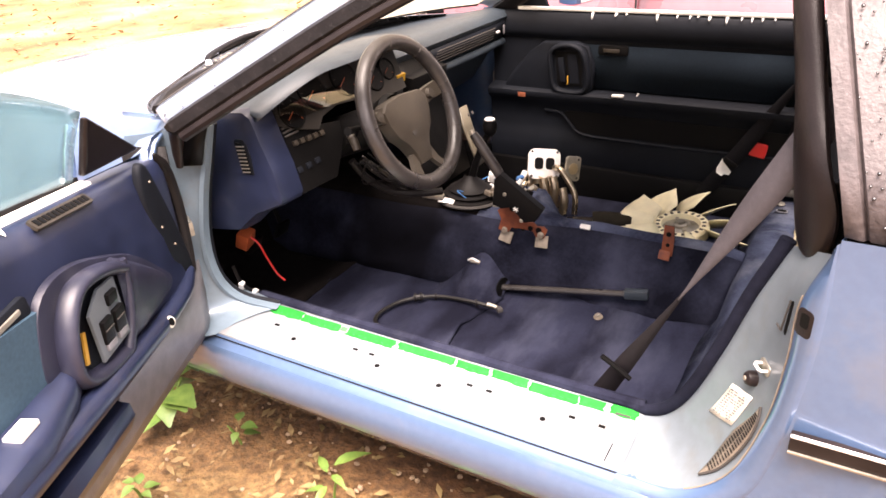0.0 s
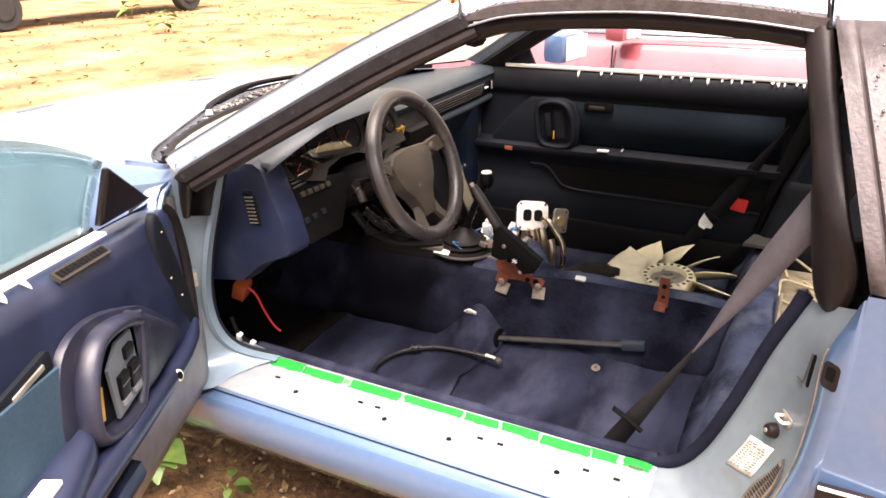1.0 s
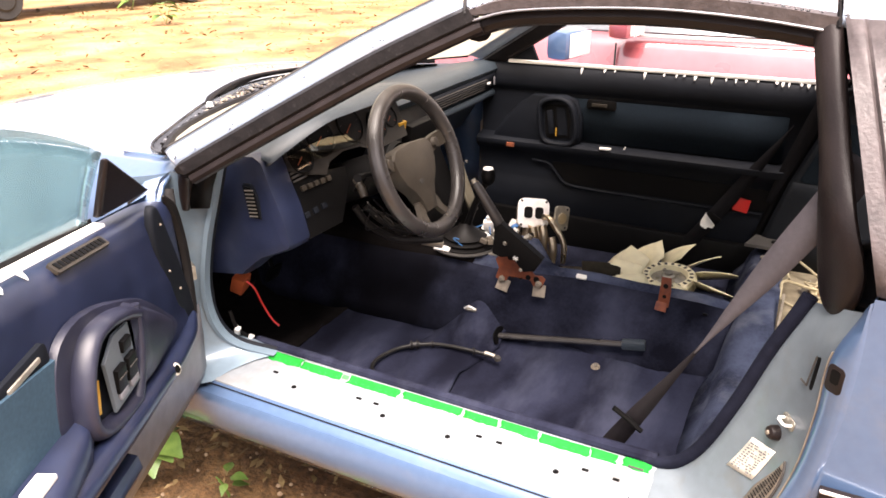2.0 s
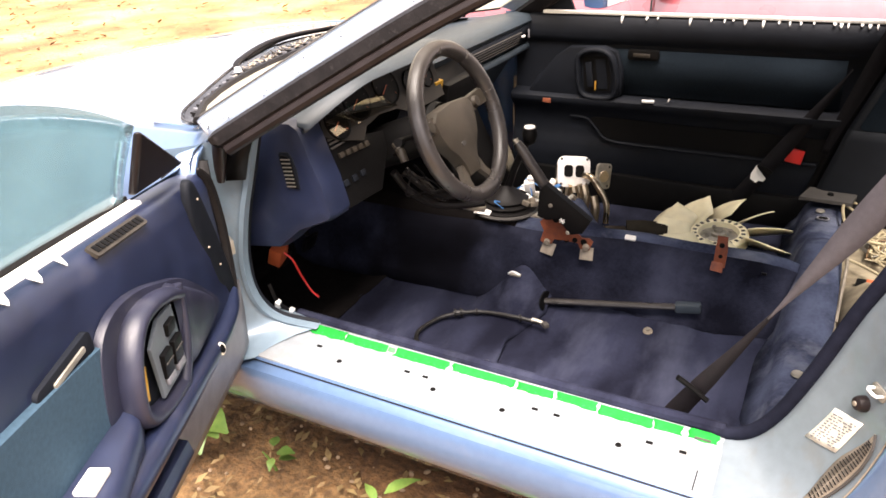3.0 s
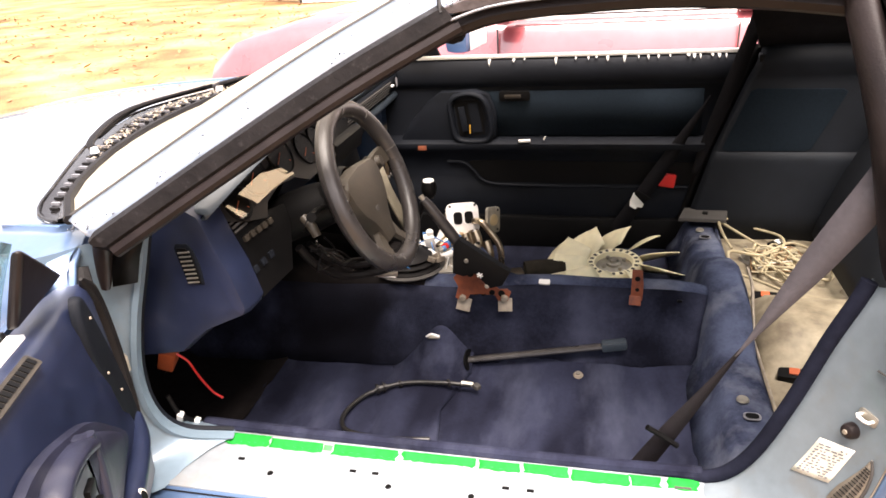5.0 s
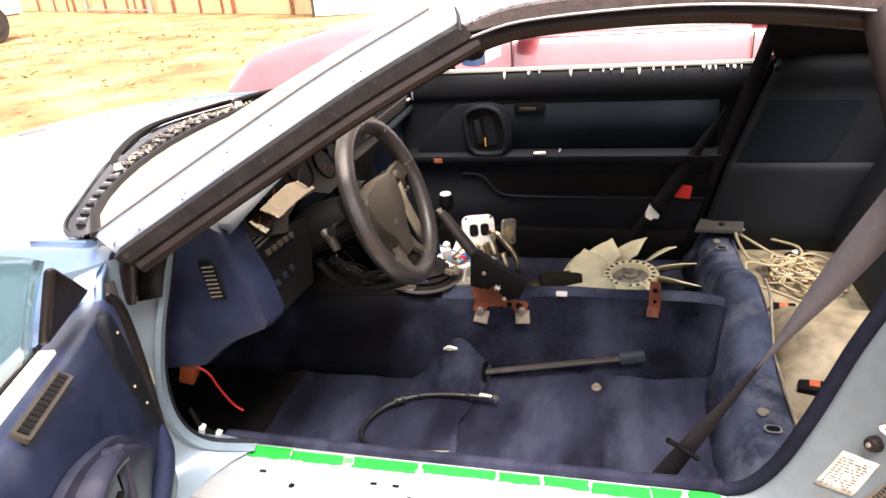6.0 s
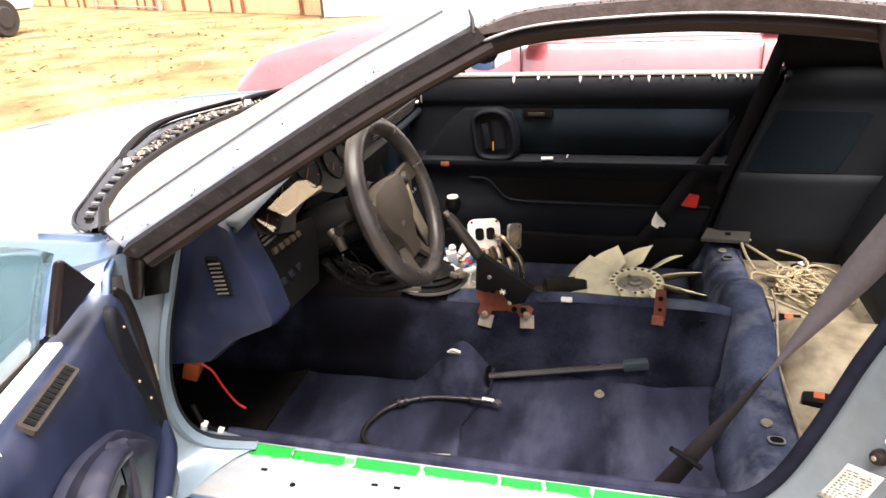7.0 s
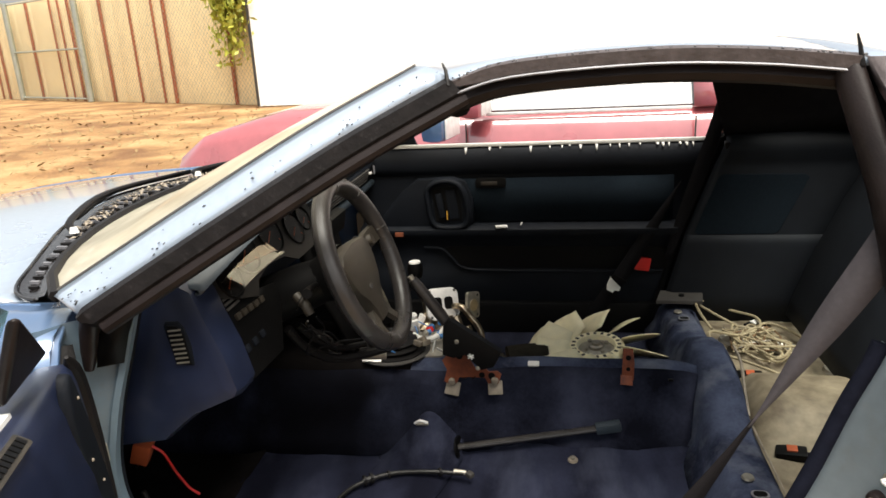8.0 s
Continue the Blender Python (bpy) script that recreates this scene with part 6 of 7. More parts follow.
    for x in (-0.019, 0.019):
        rock = part("window_switch", box((0, 0, 0), (0.030, 0.044, 0.010), sm @ pose(x, -0.014, 0.008, 6), 0.003), M_BLACK, plate, "tall black rocker switch")
        part("switch_lip", box((0, 0, 0), (0.027, 0.011, 0.005), sm @ pose(x, -0.042, 0.009), 0.001), M_GREY, rock)
        part("switch_ridge", box((0, 0, 0), (0.026, 0.0025, 0.003), sm @ pose(x, -0.010, 0.0135), 0.0006), M_INK, rock)
    part("door_reflector", box((0, 0, 0), (0.008, 0.055, 0.004), podm @ pose(0.468, 0.668, 0.018, 0, 0, 12)), M_YELLOW, pod)
    # shiny roll along the foot of the lining, dark bin gap below it, black trim on the front edge
    roll = [D(0.040, 0.026, 0.580), D(0.10, 0.040, 0.572), D(0.19, 0.046, 0.567), D(0.33, 0.050, 0.572), D(0.45, 0.056, 0.582), D(0.58, 0.064, 0.597), D(0.75, 0.070, 0.612), D(1.05, 0.070, 0.630)]
    part("lining_roll", tube(roll, [0.010, 0.016, 0.019, 0.021, 0.023, 0.025, 0.026, 0.026], 12, n=5), M_VINYL, door, "glossy navy roll along the door lining", angle=80)
    part("edge_trim", prism(spline_loop([(0.028, 0.572), (0.075, 0.585), (0.118, 0.66), (0.150, 0.75), (0.158, 0.80), (0.146, 0.856), (0.118, 0.852), (0.085, 0.78), (0.055, 0.70), (0.030, 0.62)]), DOOR @ Matrix(((1, 0, 0, 0), (0, 0, 1, 0.014), (0, 1, 0, 0), (0, 0, 0, 1))), 0.015, bevel=0.009), M_VINYL_DARK, door, "blue-black trim on the door edge", angle=60)
    for s, z in ((0.125, 0.82), (0.12, 0.72), (0.085, 0.665)):
        part("trim_clip", lathe([(0, 0.003), (0.002, 0.0026), (0.0028, 0)], DOOR @ pose(s, 0.030, z, -90), 8), M_GRIME, door)
    # door release in its plate, armrest, bin
    lk = podm @ pose(0.60, 0.790, -0.012, 0, 0, -4)
    rel = part("door_release", prism(rounded(0.13, 0.036, 0.010), lk, 0.018, bevel=0.003), M_VINYL_DARK, door, "inside door release")
    part("release_lever", box((0, 0, 0), (0.075, 0.009, 0.008), lk @ pose(-0.005, 0.003, 0.017), 0.003), M_DULL, rel)
    rows = []
    for s in (0.50, 0.56, 0.66, 0.80, 1.0, 1.10):
        k = min(1, (s - 0.48) / 0.12)
        rows.append([D(s, n, q) for n, q in ((0.02, 0.672), (0.03 + 0.045 * k, 0.668), (0.036 + 0.055 * k, 0.655), (0.036 + 0.055 * k, 0.625), (0.03 + 0.02 * k, 0.60), (0.02, 0.60))])
    part("armrest", grid(rows, wrap=True, caps=True), M_VINYL, door, "navy armrest", angle=50)
    part("armrest_chip", box(D(0.665, 0.062, 0.672), (0.042, 0.028, 0.008), DOOR.to_3x3().to_4x4(), 0.002), M_WHITE, door, "white plastic block on the armrest")
    part("door_bin", grid([[D(s, n, q) for n, q in ((0.03, 0.545), (0.070, 0.535 + 0.02 * (s - 0.44)), (0.075, 0.510), (0.06, 0.48), (0.02, 0.47))] for s in (0.44, 0.6, 0.8, 1.05)], caps=False), M_VINYL, door, "navy door bin", thick=0.005)
    part("bin_mouth", grid([[D(s, n, q) for n, q in ((0.034, 0.590), (0.045, 0.535))] for s in (0.43, 0.6, 0.8, 1.04)]), M_BLACK, door, thick=0.003)
    # raised frameless glass
    rows = []
    for k in range(25):
        s = lerp(0.256, 1.15, k / 24)
        zt = 1.19 - 0.204 * math.exp((0.235 - s) / 0.33)
        rows.append([D(s, -0.043 + 0.057 * u ** 1.4, lerp(belt(s) - 0.02, zt, u)) for u in (0, 0.15, 0.3, 0.45, 0.6, 0.8, 1.0)])
    g = part("door_glass", grid(rows), G_WET, door, "raised tinted door glass, smudged", angle=80, thick=0.0015)
    g.visible_shadow = False


build_near_door()


def build_far_door():
    rows = []
    prof = ((1.445, 0.902), (1.415, 0.902), (1.402, 0.893), (1.392, 0.86), (1.392, 0.832), (1.398, 0.818), (1.410, 0.808), (1.412, 0.70), (1.408, 0.642), (1.392, 0.636), (1.366, 0.634), (1.354, 0.626), (1.352, 0.612), (1.362, 0.598), (1.382, 0.580), (1.388, 0.53), (1.384, 0.478), (1.376, 0.462), (1.376, 0.40), (1.388, 0.33), (1.40, 0.28))
    for f in (0, 0.05, 0.14, 0.3, 0.45, 0.6, 0.75, 0.9, 0.985, 1.0):
        rows.append([(lerp(-0.16, door_end(z) - 0.012, f), y + (0.010 if f == 1.0 else 0), z) for y, z in prof])
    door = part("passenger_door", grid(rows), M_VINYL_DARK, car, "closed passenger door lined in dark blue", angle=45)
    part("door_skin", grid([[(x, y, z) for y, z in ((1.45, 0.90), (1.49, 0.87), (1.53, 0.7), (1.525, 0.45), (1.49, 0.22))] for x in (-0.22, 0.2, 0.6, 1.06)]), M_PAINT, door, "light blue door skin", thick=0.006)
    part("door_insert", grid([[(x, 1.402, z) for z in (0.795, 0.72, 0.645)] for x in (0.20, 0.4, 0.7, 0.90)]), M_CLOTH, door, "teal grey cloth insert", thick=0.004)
    # bright belt line with white drips of peeled lining
    b = part("belt_strip", box((0.47, 1.412, 0.908), (1.06, 0.014, 0.012), bevel=0.003), M_WHITE, door, "peeled white belt lining with hanging tabs")
    random.seed(4)
    xs = [0.219, 0.437, 0.652, 0.335, 0.50, 0.565, 0.60, 0.725, 0.755, 0.79, 0.845, 0.862, 0.88, 0.915, 0.935, 0.955, 0.30, 0.54, 0.695]
    for i, x in enumerate(xs):
        L = 0.026 if i < 3 else random.uniform(0.006, 0.020)
        w = 0.005 if i < 3 else random.uniform(0.0025, 0.006)
        part("peeling_tab", grid([[(x - w, 1.414, 0.905), (x + w, 1.414, 0.905)], [(x - w * 0.9, 1.402, 0.899), (x + w * 0.8, 1.402, 0.899)], [(x - w * 0.6, 1.396, 0.905 - L * 0.7), (x + w * 0.5, 1.396, 0.905 - L * 0.7)], [(x - w * 0.1, 1.394, 0.905 - L), (x + w * 0.1, 1.394, 0.905 - L)]]), M_WHITE, b, thick=0.0012)
    # pull pod
    fm = frame_of((0, 1.404, 0), (1, 0, 0), (0, 0, 1))
    pod = part("pull_pod", prism([(-0.10, 0.640), (-0.06, 0.70), (0.0, 0.765), (0.05, 0.800), (0.17, 0.805), (0.215, 0.79), (0.238, 0.73), (0.24, 0.65), (0.215, 0.622), (0.05, 0.615), (-0.09, 0.625)], fm, 0.028, bevel=0.010), M_VINYL_DARK, door, "dark pull handle pod", angle=50)
    ring = spline_loop([(0.085, 0.765), (0.115, 0.790), (0.165, 0.794), (0.202, 0.770), (0.220, 0.71), (0.220, 0.655), (0.195, 0.634), (0.125, 0.634), (0.098, 0.655), (0.088, 0.71)], 4)
    part("pull_handle", tube([fm @ Vector((p, q, 0.034)) for p, q in ring + ring[:1]], 0.0175, 12, flat=0.6), M_VINYL_DARK, pod, "padded pull handle ring", angle=80)
    part("pull_recess", prism([(0.10, 0.77), (0.18, 0.775), (0.20, 0.72), (0.20, 0.655), (0.11, 0.65)], fm @ pose(0, 0, 0.024), 0.006), M_BLACK, pod)
    part("recess_panel", prism([(0.145, 0.762), (0.178, 0.765), (0.192, 0.665), (0.158, 0.662)], fm @ pose(0, 0, 0.029), 0.004), M_VINYL_DARK, pod)
    part("switch_block", box((0.128, 1.366, 0.71), (0.022, 0.008, 0.085), pose(0, 0, 0, 0, -8), 0.003), M_VINYL_DARK, pod)
    part("amber_mark", box((0.150, 1.366, 0.675), (0.004, 0.006, 0.030)), M_YELLOW, pod)
    rel = part("door_release", prism(rounded(0.105, 0.034, 0.010), fm @ pose(0.30, 0.780, -0.002), 0.016, bevel=0.003), M_BLACK, door, "inside door release")
    part("release_lever", box((0.295, 1.387, 0.780), (0.055, 0.006, 0.012), bevel=0.002), M_PAD, rel)
    part("courtesy_lens", box((-0.02, 1.352, 0.612), (0.030, 0.006, 0.016), bevel=0.002), M_RUST, door, "small amber lens")
    part("armrest_scrap", box((0.335, 1.36, 0.636), (0.04, 0.02, 0.006), pose(0, 0, 0, 0, 0, 8), 0.001), M_WHITE, door)
    part("armrest_scrap", tube([(0.40, 1.36, 0.64), (0.405, 1.362, 0.65)], 0.003, 5), M_WHITE, door)
    # black plate on the lining stands for the shade in the pocket recess
    pocket = spline_loop([(0.135, 0.552), (0.165, 0.520), (0.20, 0.488), (0.30, 0.482), (0.60, 0.480), (0.86, 0.480), (0.885, 0.50), (0.885, 0.548), (0.86, 0.556), (0.50, 0.558), (0.20, 0.560)])
    fp = part("map_pocket", prism(pocket, frame_of((0, 1.388, 0), (1, 0, 0), (0, 0, 1)), 0.006), M_BLACK, door, "map pocket, its recess shade as a black plate")
    part("pocket_lip", tube([(0.06, 1.380, 0.556), (0.12, 1.378, 0.552), (0.155, 1.376, 0.522), (0.195, 1.374, 0.484), (0.30, 1.372, 0.474), (0.60, 1.372, 0.472), (0.87, 1.374, 0.474)], 0.0055, 8, n=5), M_VINYL_DARK, fp, angle=80)
    part("far_mirror", box((0.10, 1.60, 0.955), (0.09, 0.19, 0.11), pose(0, 0, 0, 0, 0, -10), 0.03), M_PAINT, car, "light blue passenger mirror")
    part("mirror_face", box((0.148, 1.60, 0.955), (0.004, 0.16, 0.085), pose(0, 0, 0, 0, 0, -10), 0.001), M_METAL, car)
    # inner pillar pad at the far front corner
    part("far_sail", grid([[(-0.14, 1.44, 0.885), (0.05, 1.445, 0.90), (0.02, 1.425, 0.985)], [(-0.14, 1.425, 0.885), (0.05, 1.43, 0.90), (0.02, 1.41, 0.985)]], wrap=True, caps=True), M_VINYL_DARK, door)


build_far_door()


# ---- seat belts ----
def build_belts():
    # the near belt turns edge-on at the knee of its fold, and its lower run is darker, its shade put into the colour
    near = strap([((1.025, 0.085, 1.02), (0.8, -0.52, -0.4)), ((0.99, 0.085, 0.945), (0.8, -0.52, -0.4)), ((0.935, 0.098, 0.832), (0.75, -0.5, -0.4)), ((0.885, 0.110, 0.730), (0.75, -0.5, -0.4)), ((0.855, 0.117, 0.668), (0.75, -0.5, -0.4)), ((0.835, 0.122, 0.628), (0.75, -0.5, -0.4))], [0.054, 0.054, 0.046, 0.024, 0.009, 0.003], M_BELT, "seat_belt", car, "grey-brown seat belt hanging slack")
    strap([((0.855, 0.119, 0.668), (0.8, 0.1, -0.5)), ((0.825, 0.125, 0.608), (0.8, 0.1, -0.5)), ((0.79, 0.132, 0.538), (0.8, 0.1, -0.5)), ((0.75, 0.142, 0.458), (0.8, 0.1, -0.5)), ((0.70, 0.155, 0.355), (0.8, 0.1, -0.5)), ((0.662, 0.168, 0.270), (0.8, 0.1, -0.5))], [0.003, 0.010, 0.021, 0.034, 0.042, 0.042], M_BELT_LOW, "belt_lower_run", near, "lower run of the belt, shade in its dark brown")
    part("belt_stop_bar", tube([(0.702, 0.126, 0.462), (0.728, 0.132, 0.442), (0.758, 0.138, 0.416)], 0.0055, 8), M_BLACK, near, "black belt stop bar")
    # the far belt: edge-on from the pillar, opening out to the tongue, then down to the floor
    fb = strap([((0.915, 1.362, 0.780), (0.8, -0.1, -0.5)), ((0.895, 1.361, 0.742), (0.8, -0.1, -0.5)), ((0.845, 1.358, 0.655), (0.8, -0.1, -0.5)), ((0.785, 1.356, 0.550), (0.8, -0.1, -0.5)), ((0.72, 1.356, 0.440), (0.8, -0.1, -0.5)), ((0.66, 1.364, 0.34), (0.8, 0, -0.5)), ((0.63, 1.374, 0.275), (0.8, 0, -0.5))], [0.003, 0.012, 0.030, 0.046, 0.048, 0.050, 0.050], M_BELT_DARK, "seat_belt", car, "black passenger seat belt")
    strap([((1.028, 1.352, 1.02), (1, 0, -0.35)), ((1.005, 1.352, 0.93), (1, 0, -0.35)), ((0.962, 1.356, 0.78), (1, 0, -0.35)), ((0.918, 1.360, 0.64), (1, 0, -0.35)), ((0.885, 1.364, 0.52), (1, 0, -0.35))], [0.040, 0.042, 0.044, 0.034, 0.020], M_BELT_DARK, "belt_upper_run", fb, "black belt run from the pillar")
    # metal tongue coloured white for the glare on it
    part("belt_tongue", prism([(-0.024, -0.018), (0.024, -0.018), (0.026, 0.012), (0.012, 0.018), (0.010, 0.028), (-0.012, 0.028), (-0.02, 0.014)], frame_of((0.712, 1.352, 0.432), (0.82, 0.0, -0.5), (-0.4, -0.3, -0.8)), 0.004), M_WHITE, fb, "plated belt tongue, its glare put in as white")
    part("tongue_grip", box((0.728, 1.350, 0.452), (0.05, 0.010, 0.014), pose(0, 0, 0, 0, 32), 0.003), M_BLACK, fb)
    part("belt_red_tag", box((0.805, 1.366, 0.500), (0.050, 0.014, 0.046), pose(0, 0, 0, 0, 8), 0.005), M_RED, fb, "red belt tag")


build_belts()


# ---- loose things ----
def build_fan():
    c = Vector((0.642, 1.098, 0.305))
    fan = thing("radiator_fan", (c.x, c.y, 0.262), "cream nylon radiator fan lying on the cabin floor", "fan")
    m = pose(c.x, c.y, c.z, 6, -3, 0)
    hub = part("hub_ring", lathe([(0.080, -0.020), (0.087, -0.014), (0.087, 0.014), (0.081, 0.020), (0.060, 0.020), (0.056, 0.006), (0.056, -0.012), (0.080, -0.020)], m, 40), M_FAN, fan, "cream hub ring with slots")
    for k in range(20):
        a = radians(18 * k)
        part("hub_slot", box((0, 0, 0), (0.012, 0.009, 0.003), m @ pose(0.0705 * math.cos(a), 0.0705 * math.sin(a), 0.0200, 0, 0, 18 * k), 0.001), M_INK, hub)
    cl = part("hub_plate", lathe([(0.0, 0.030), (0.012, 0.030), (0.014, 0.022), (0.022, 0.020), (0.024, 0.012), (0.046, 0.010), (0.0575, 0.004), (0.0575, -0.01)], m, 28), M_DULL, fan, "dull metal hub plate")
    for k in range(4):
        a = radians(90 * k + 30)
        part("hub_bolt", lathe([(0, 0.02), (0.006, 0.02), (0.007, 0.008)], m @ pose(0.037 * math.cos(a), 0.037 * math.sin(a), 0), 6), M_DULL, cl)
    n = 10
    for k in range(n):
        a0 = 2 * math.pi * k / n + radians(94)
        rows = []
        for i in range(7):
            u = i / 6
            r = lerp(0.083, 0.226, u)
            half = lerp(0.040, 0.078, u ** 0.7) * (1 if u < 0.9 else 0.88)
            pitch = radians(lerp(46, 32, u))
            sweep = -0.10 * u
            row = []
            for j in range(5):
                w = (j / 4 - 0.5) * 2 * half
                cam_ = 0.006 * (1 - (2 * j / 4 - 1) ** 2)
                tang = w * math.cos(pitch)
                hgt = -w * math.sin(pitch) + cam_ + 0.010
                a = a0 + sweep + tang / r
                rr = r - 0.050 * (1 - j / 4) ** 1.5 * u ** 4
                row.append(m @ Vector((rr * math.cos(a), rr * math.sin(a), hgt)))
            rows.append(row)
        part("blade", grid(rows), M_FAN, fan, angle=70, thick=0.003, offset=0)
    return fan


build_fan()


def build_manifold():
    mf = thing("exhaust_manifold", (0.16, 1.15, 0.262), "bright cast exhaust manifold with twin-port flange", "car part")
    fm = frame_of((0.154, 1.152, 0.434), (0.088, 0.058, -0.012), (0.0, 0.05, 0.10))
    # plate with two ports
    fl = part("flange_plate", prism(rounded(0.112, 0.104, 0.024, 5), fm @ pose(0, 0, -0.006), 0.012, bevel=0.002), M_METAL, mf, "bright machined flange")
    for sx in (-1, 1):
        part("port", prism(rounded(0.030, 0.040, 0.010), fm @ pose(sx * 0.0195, 0.002, -0.004), 0.0115), M_BLACK, fl, "dark exhaust port")
    for sx in (-1, 1):
        for sy in (-1, 1):
            part("stud_hole", lathe([(0, 0.0072), (0.0045, 0.0072), (0.005, 0.005)], fm @ pose(sx * 0.044, sy * 0.042, 0), 10), M_INK, fl)
    back = lambda x, y, z: fm @ Vector((x, y, z))
    gold = material("heat_tinted_steel", (0.58, 0.47, 0.33), 0.3, 1.0, 0.3, 30, blotch=12)
    part("runner", tube([back(-0.03, -0.03, -0.02), back(-0.05, -0.07, -0.03), (0.07, 1.06, 0.345), (0.03, 1.00, 0.33), (0.01, 0.97, 0.34)], 0.021, 12, n=5), gold, mf)
    part("runner", tube([back(-0.01, -0.04, -0.01), back(-0.02, -0.08, -0.02), (0.13, 1.10, 0.29)], 0.019, 12, n=5), gold, mf)
    part("runner", tube([back(0.02, -0.04, -0.01), back(0.03, -0.08, -0.01), (0.21, 1.13, 0.29)], 0.019, 12, n=5), gold, mf)
    part("runner", tube([back(0.030, -0.010, -0.03), (0.215, 1.140, 0.430), (0.244, 1.135, 0.400), (0.270, 1.130, 0.366), (0.282, 1.122, 0.335), (0.285, 1.110, 0.285)], [0.009, 0.0105, 0.0105, 0.0105, 0.010, 0.010], 12, n=5), gold, mf, "heat-tinted steel runner")
    part("runner", tube([(-0.004, 1.10, 0.375), (0.008, 1.115, 0.348), (0.038, 1.128, 0.336), (0.074, 1.13, 0.356), (0.095, 1.14, 0.398)], 0.017, 12, n=5), M_METAL, mf)
    for px, pz in ((0.20, 0.385), (0.165, 0.375), (0.235, 0.350)):
        part("runner_stub", tube([(px, 1.12, pz + 0.02), (px + 0.012, 1.11, pz - 0.02), (px + 0.01, 1.10, 0.285)], [0.014, 0.015, 0.015], 10, n=3), gold, mf)
    part("collector", box(tuple(back(0.0, -0.02, -0.035)), (0.10, 0.09, 0.05), fm.to_3x3().to_4x4(), 0.015), gold, mf)
    f2 = frame_of((0.250, 1.172, 0.424), (0.05, 0.07, -0.02), (0.0, 0.03, 0.10))
    r2 = part("rear_flange", prism(rounded(0.06, 0.085, 0.012), f2 @ pose(0, 0, -0.005), 0.010, bevel=0.002), M_DULL, mf, "tarnished rear flange")
    part("rear_port", lathe([(0, 0.0062), (0.019, 0.0062), (0.021, 0.004)], f2, 18), gold, r2)
    for sy in (-1, 1):
        part("rear_stud_hole", lathe([(0, 0.006), (0.004, 0.006), (0.005, 0.004)], f2 @ pose(0.018, sy * 0.032, 0), 10), M_INK, r2)
    part("foot_flange", prism(rounded(0.09, 0.05, 0.008), pose(0.315, 1.08, 0.272, 0, 0, 20), 0.010, bevel=0.002), gold, mf)
    part("base_flange", prism(rounded(0.16, 0.06, 0.01), pose(0.16, 1.11, 0.262, 0, 0, 20), 0.012, bevel=0.002), M_DULL, mf)


build_manifold()

solo("rolled_mat", tube([(0.37, 1.05, 0.295), (0.42, 1.065, 0.297), (0.49, 1.08, 0.295)], 0.038, 14, n=3), material("dusty_dark_roll", (0.030, 0.026, 0.020), 0.9, 0, 0.4, 40, 0.4, 200, spec=0.05), "dusty dark rolled mat on the floor", "mat")


def build_lever():
    """A flat grey tool bar lying against the tunnel."""
    tool = thing("jack_handle", (0.45, 0.57, 0.27), "grey jack handle bar with a square end, lying on the carpet", "tool")
    a, b = Vector((0.275, 0.548, 0.292)), Vector((0.625, 0.590, 0.335))
    part("bar", tube([a, a.lerp(b, 0.5), b], 0.0105, 10, flat=0.7), M_WHEEL, tool)
    d = (b - a).normalized()
    part("square_end", box(tuple(b + d * 0.02), (0.062, 0.026, 0.024), frame_of((0, 0, 0), d, (0, 1, 0)), 0.006), M_DASH, tool, "square grey end grip")


build_lever()

cable = thing("control_cable", (0.15, 0.33, 0.268), "black control cable with metal ends on the carpet", "cable")
part("sheath", tube([(0.308, 0.447, 0.288), (0.24, 0.444, 0.291), (0.14, 0.434, 0.288), (0.067, 0.394, 0.282), (0.035, 0.340, 0.279), (0.03, 0.290, 0.279), (0.055, 0.250, 0.281), (0.12, 0.232, 0.285), (0.20, 0.230, 0.288), (0.255, 0.238, 0.288)], 0.0054, 10, n=6), M_CABLE, cable)
part("cable_end", box((0.322, 0.444, 0.288), (0.018, 0.015, 0.012), pose(0, 0, 0, 0, 0, -40), 0.003), M_INK, cable, "grimy metal cable end")
part("cable_nipple", tube([(0.313, 0.448, 0.290), (0.290, 0.449, 0.291), (0.284, 0.448, 0.291)], [0.0055, 0.0070, 0.0070], 10), M_DULL, cable)
part("cable_ferrule", tube([(0.102, 0.415, 0.288), (0.078, 0.401, 0.286)], 0.0085, 10), M_CABLE, cable)
for p, r in (((0.098, 0.413, 0.288), 0.013), ((0.084, 0.405, 0.287), 0.013), ((0.135, 0.432, 0.288), 0.0095), ((0.255, 0.446, 0.291), 0.0105)):
    part("cable_collar", tube([p, (p[0] - 0.005, p[1] - 0.003, p[2])], r, 10), M_RUBBER, cable)
hookt = thing("rail_hook", (0.195, 0.555, 0.350), "bright steel seat rail hook poking through the carpet", "bracket")
part("hook_plate", prism(rounded(0.032, 0.011, 0.004), pose(0.192, 0.555, 0.350, 20, 5, 10), 0.005, bevel=0.001), M_DULL, hookt)
part("hook_lip", tube([(0.175, 0.548, 0.355), (0.19, 0.545, 0.365), (0.207, 0.549, 0.357)], 0.003, 6, n=3), M_METAL, hookt)
fb = thing("floor_bolt", (0.56, 0.556, 0.262), "dull washer and bolt on the carpet", "bolt")
part("washer", lathe([(0, 0.005), (0.010, 0.005), (0.0125, 0.0)], pose(0.56, 0.552, 0.268, 12, 0, 0), 16), M_GRIME, fb)
part("bolt_head", lathe([(0, 0.011), (0.006, 0.010), (0.007, 0.004)], pose(0.56, 0.552, 0.268, 12), 6), M_DULL, fb)


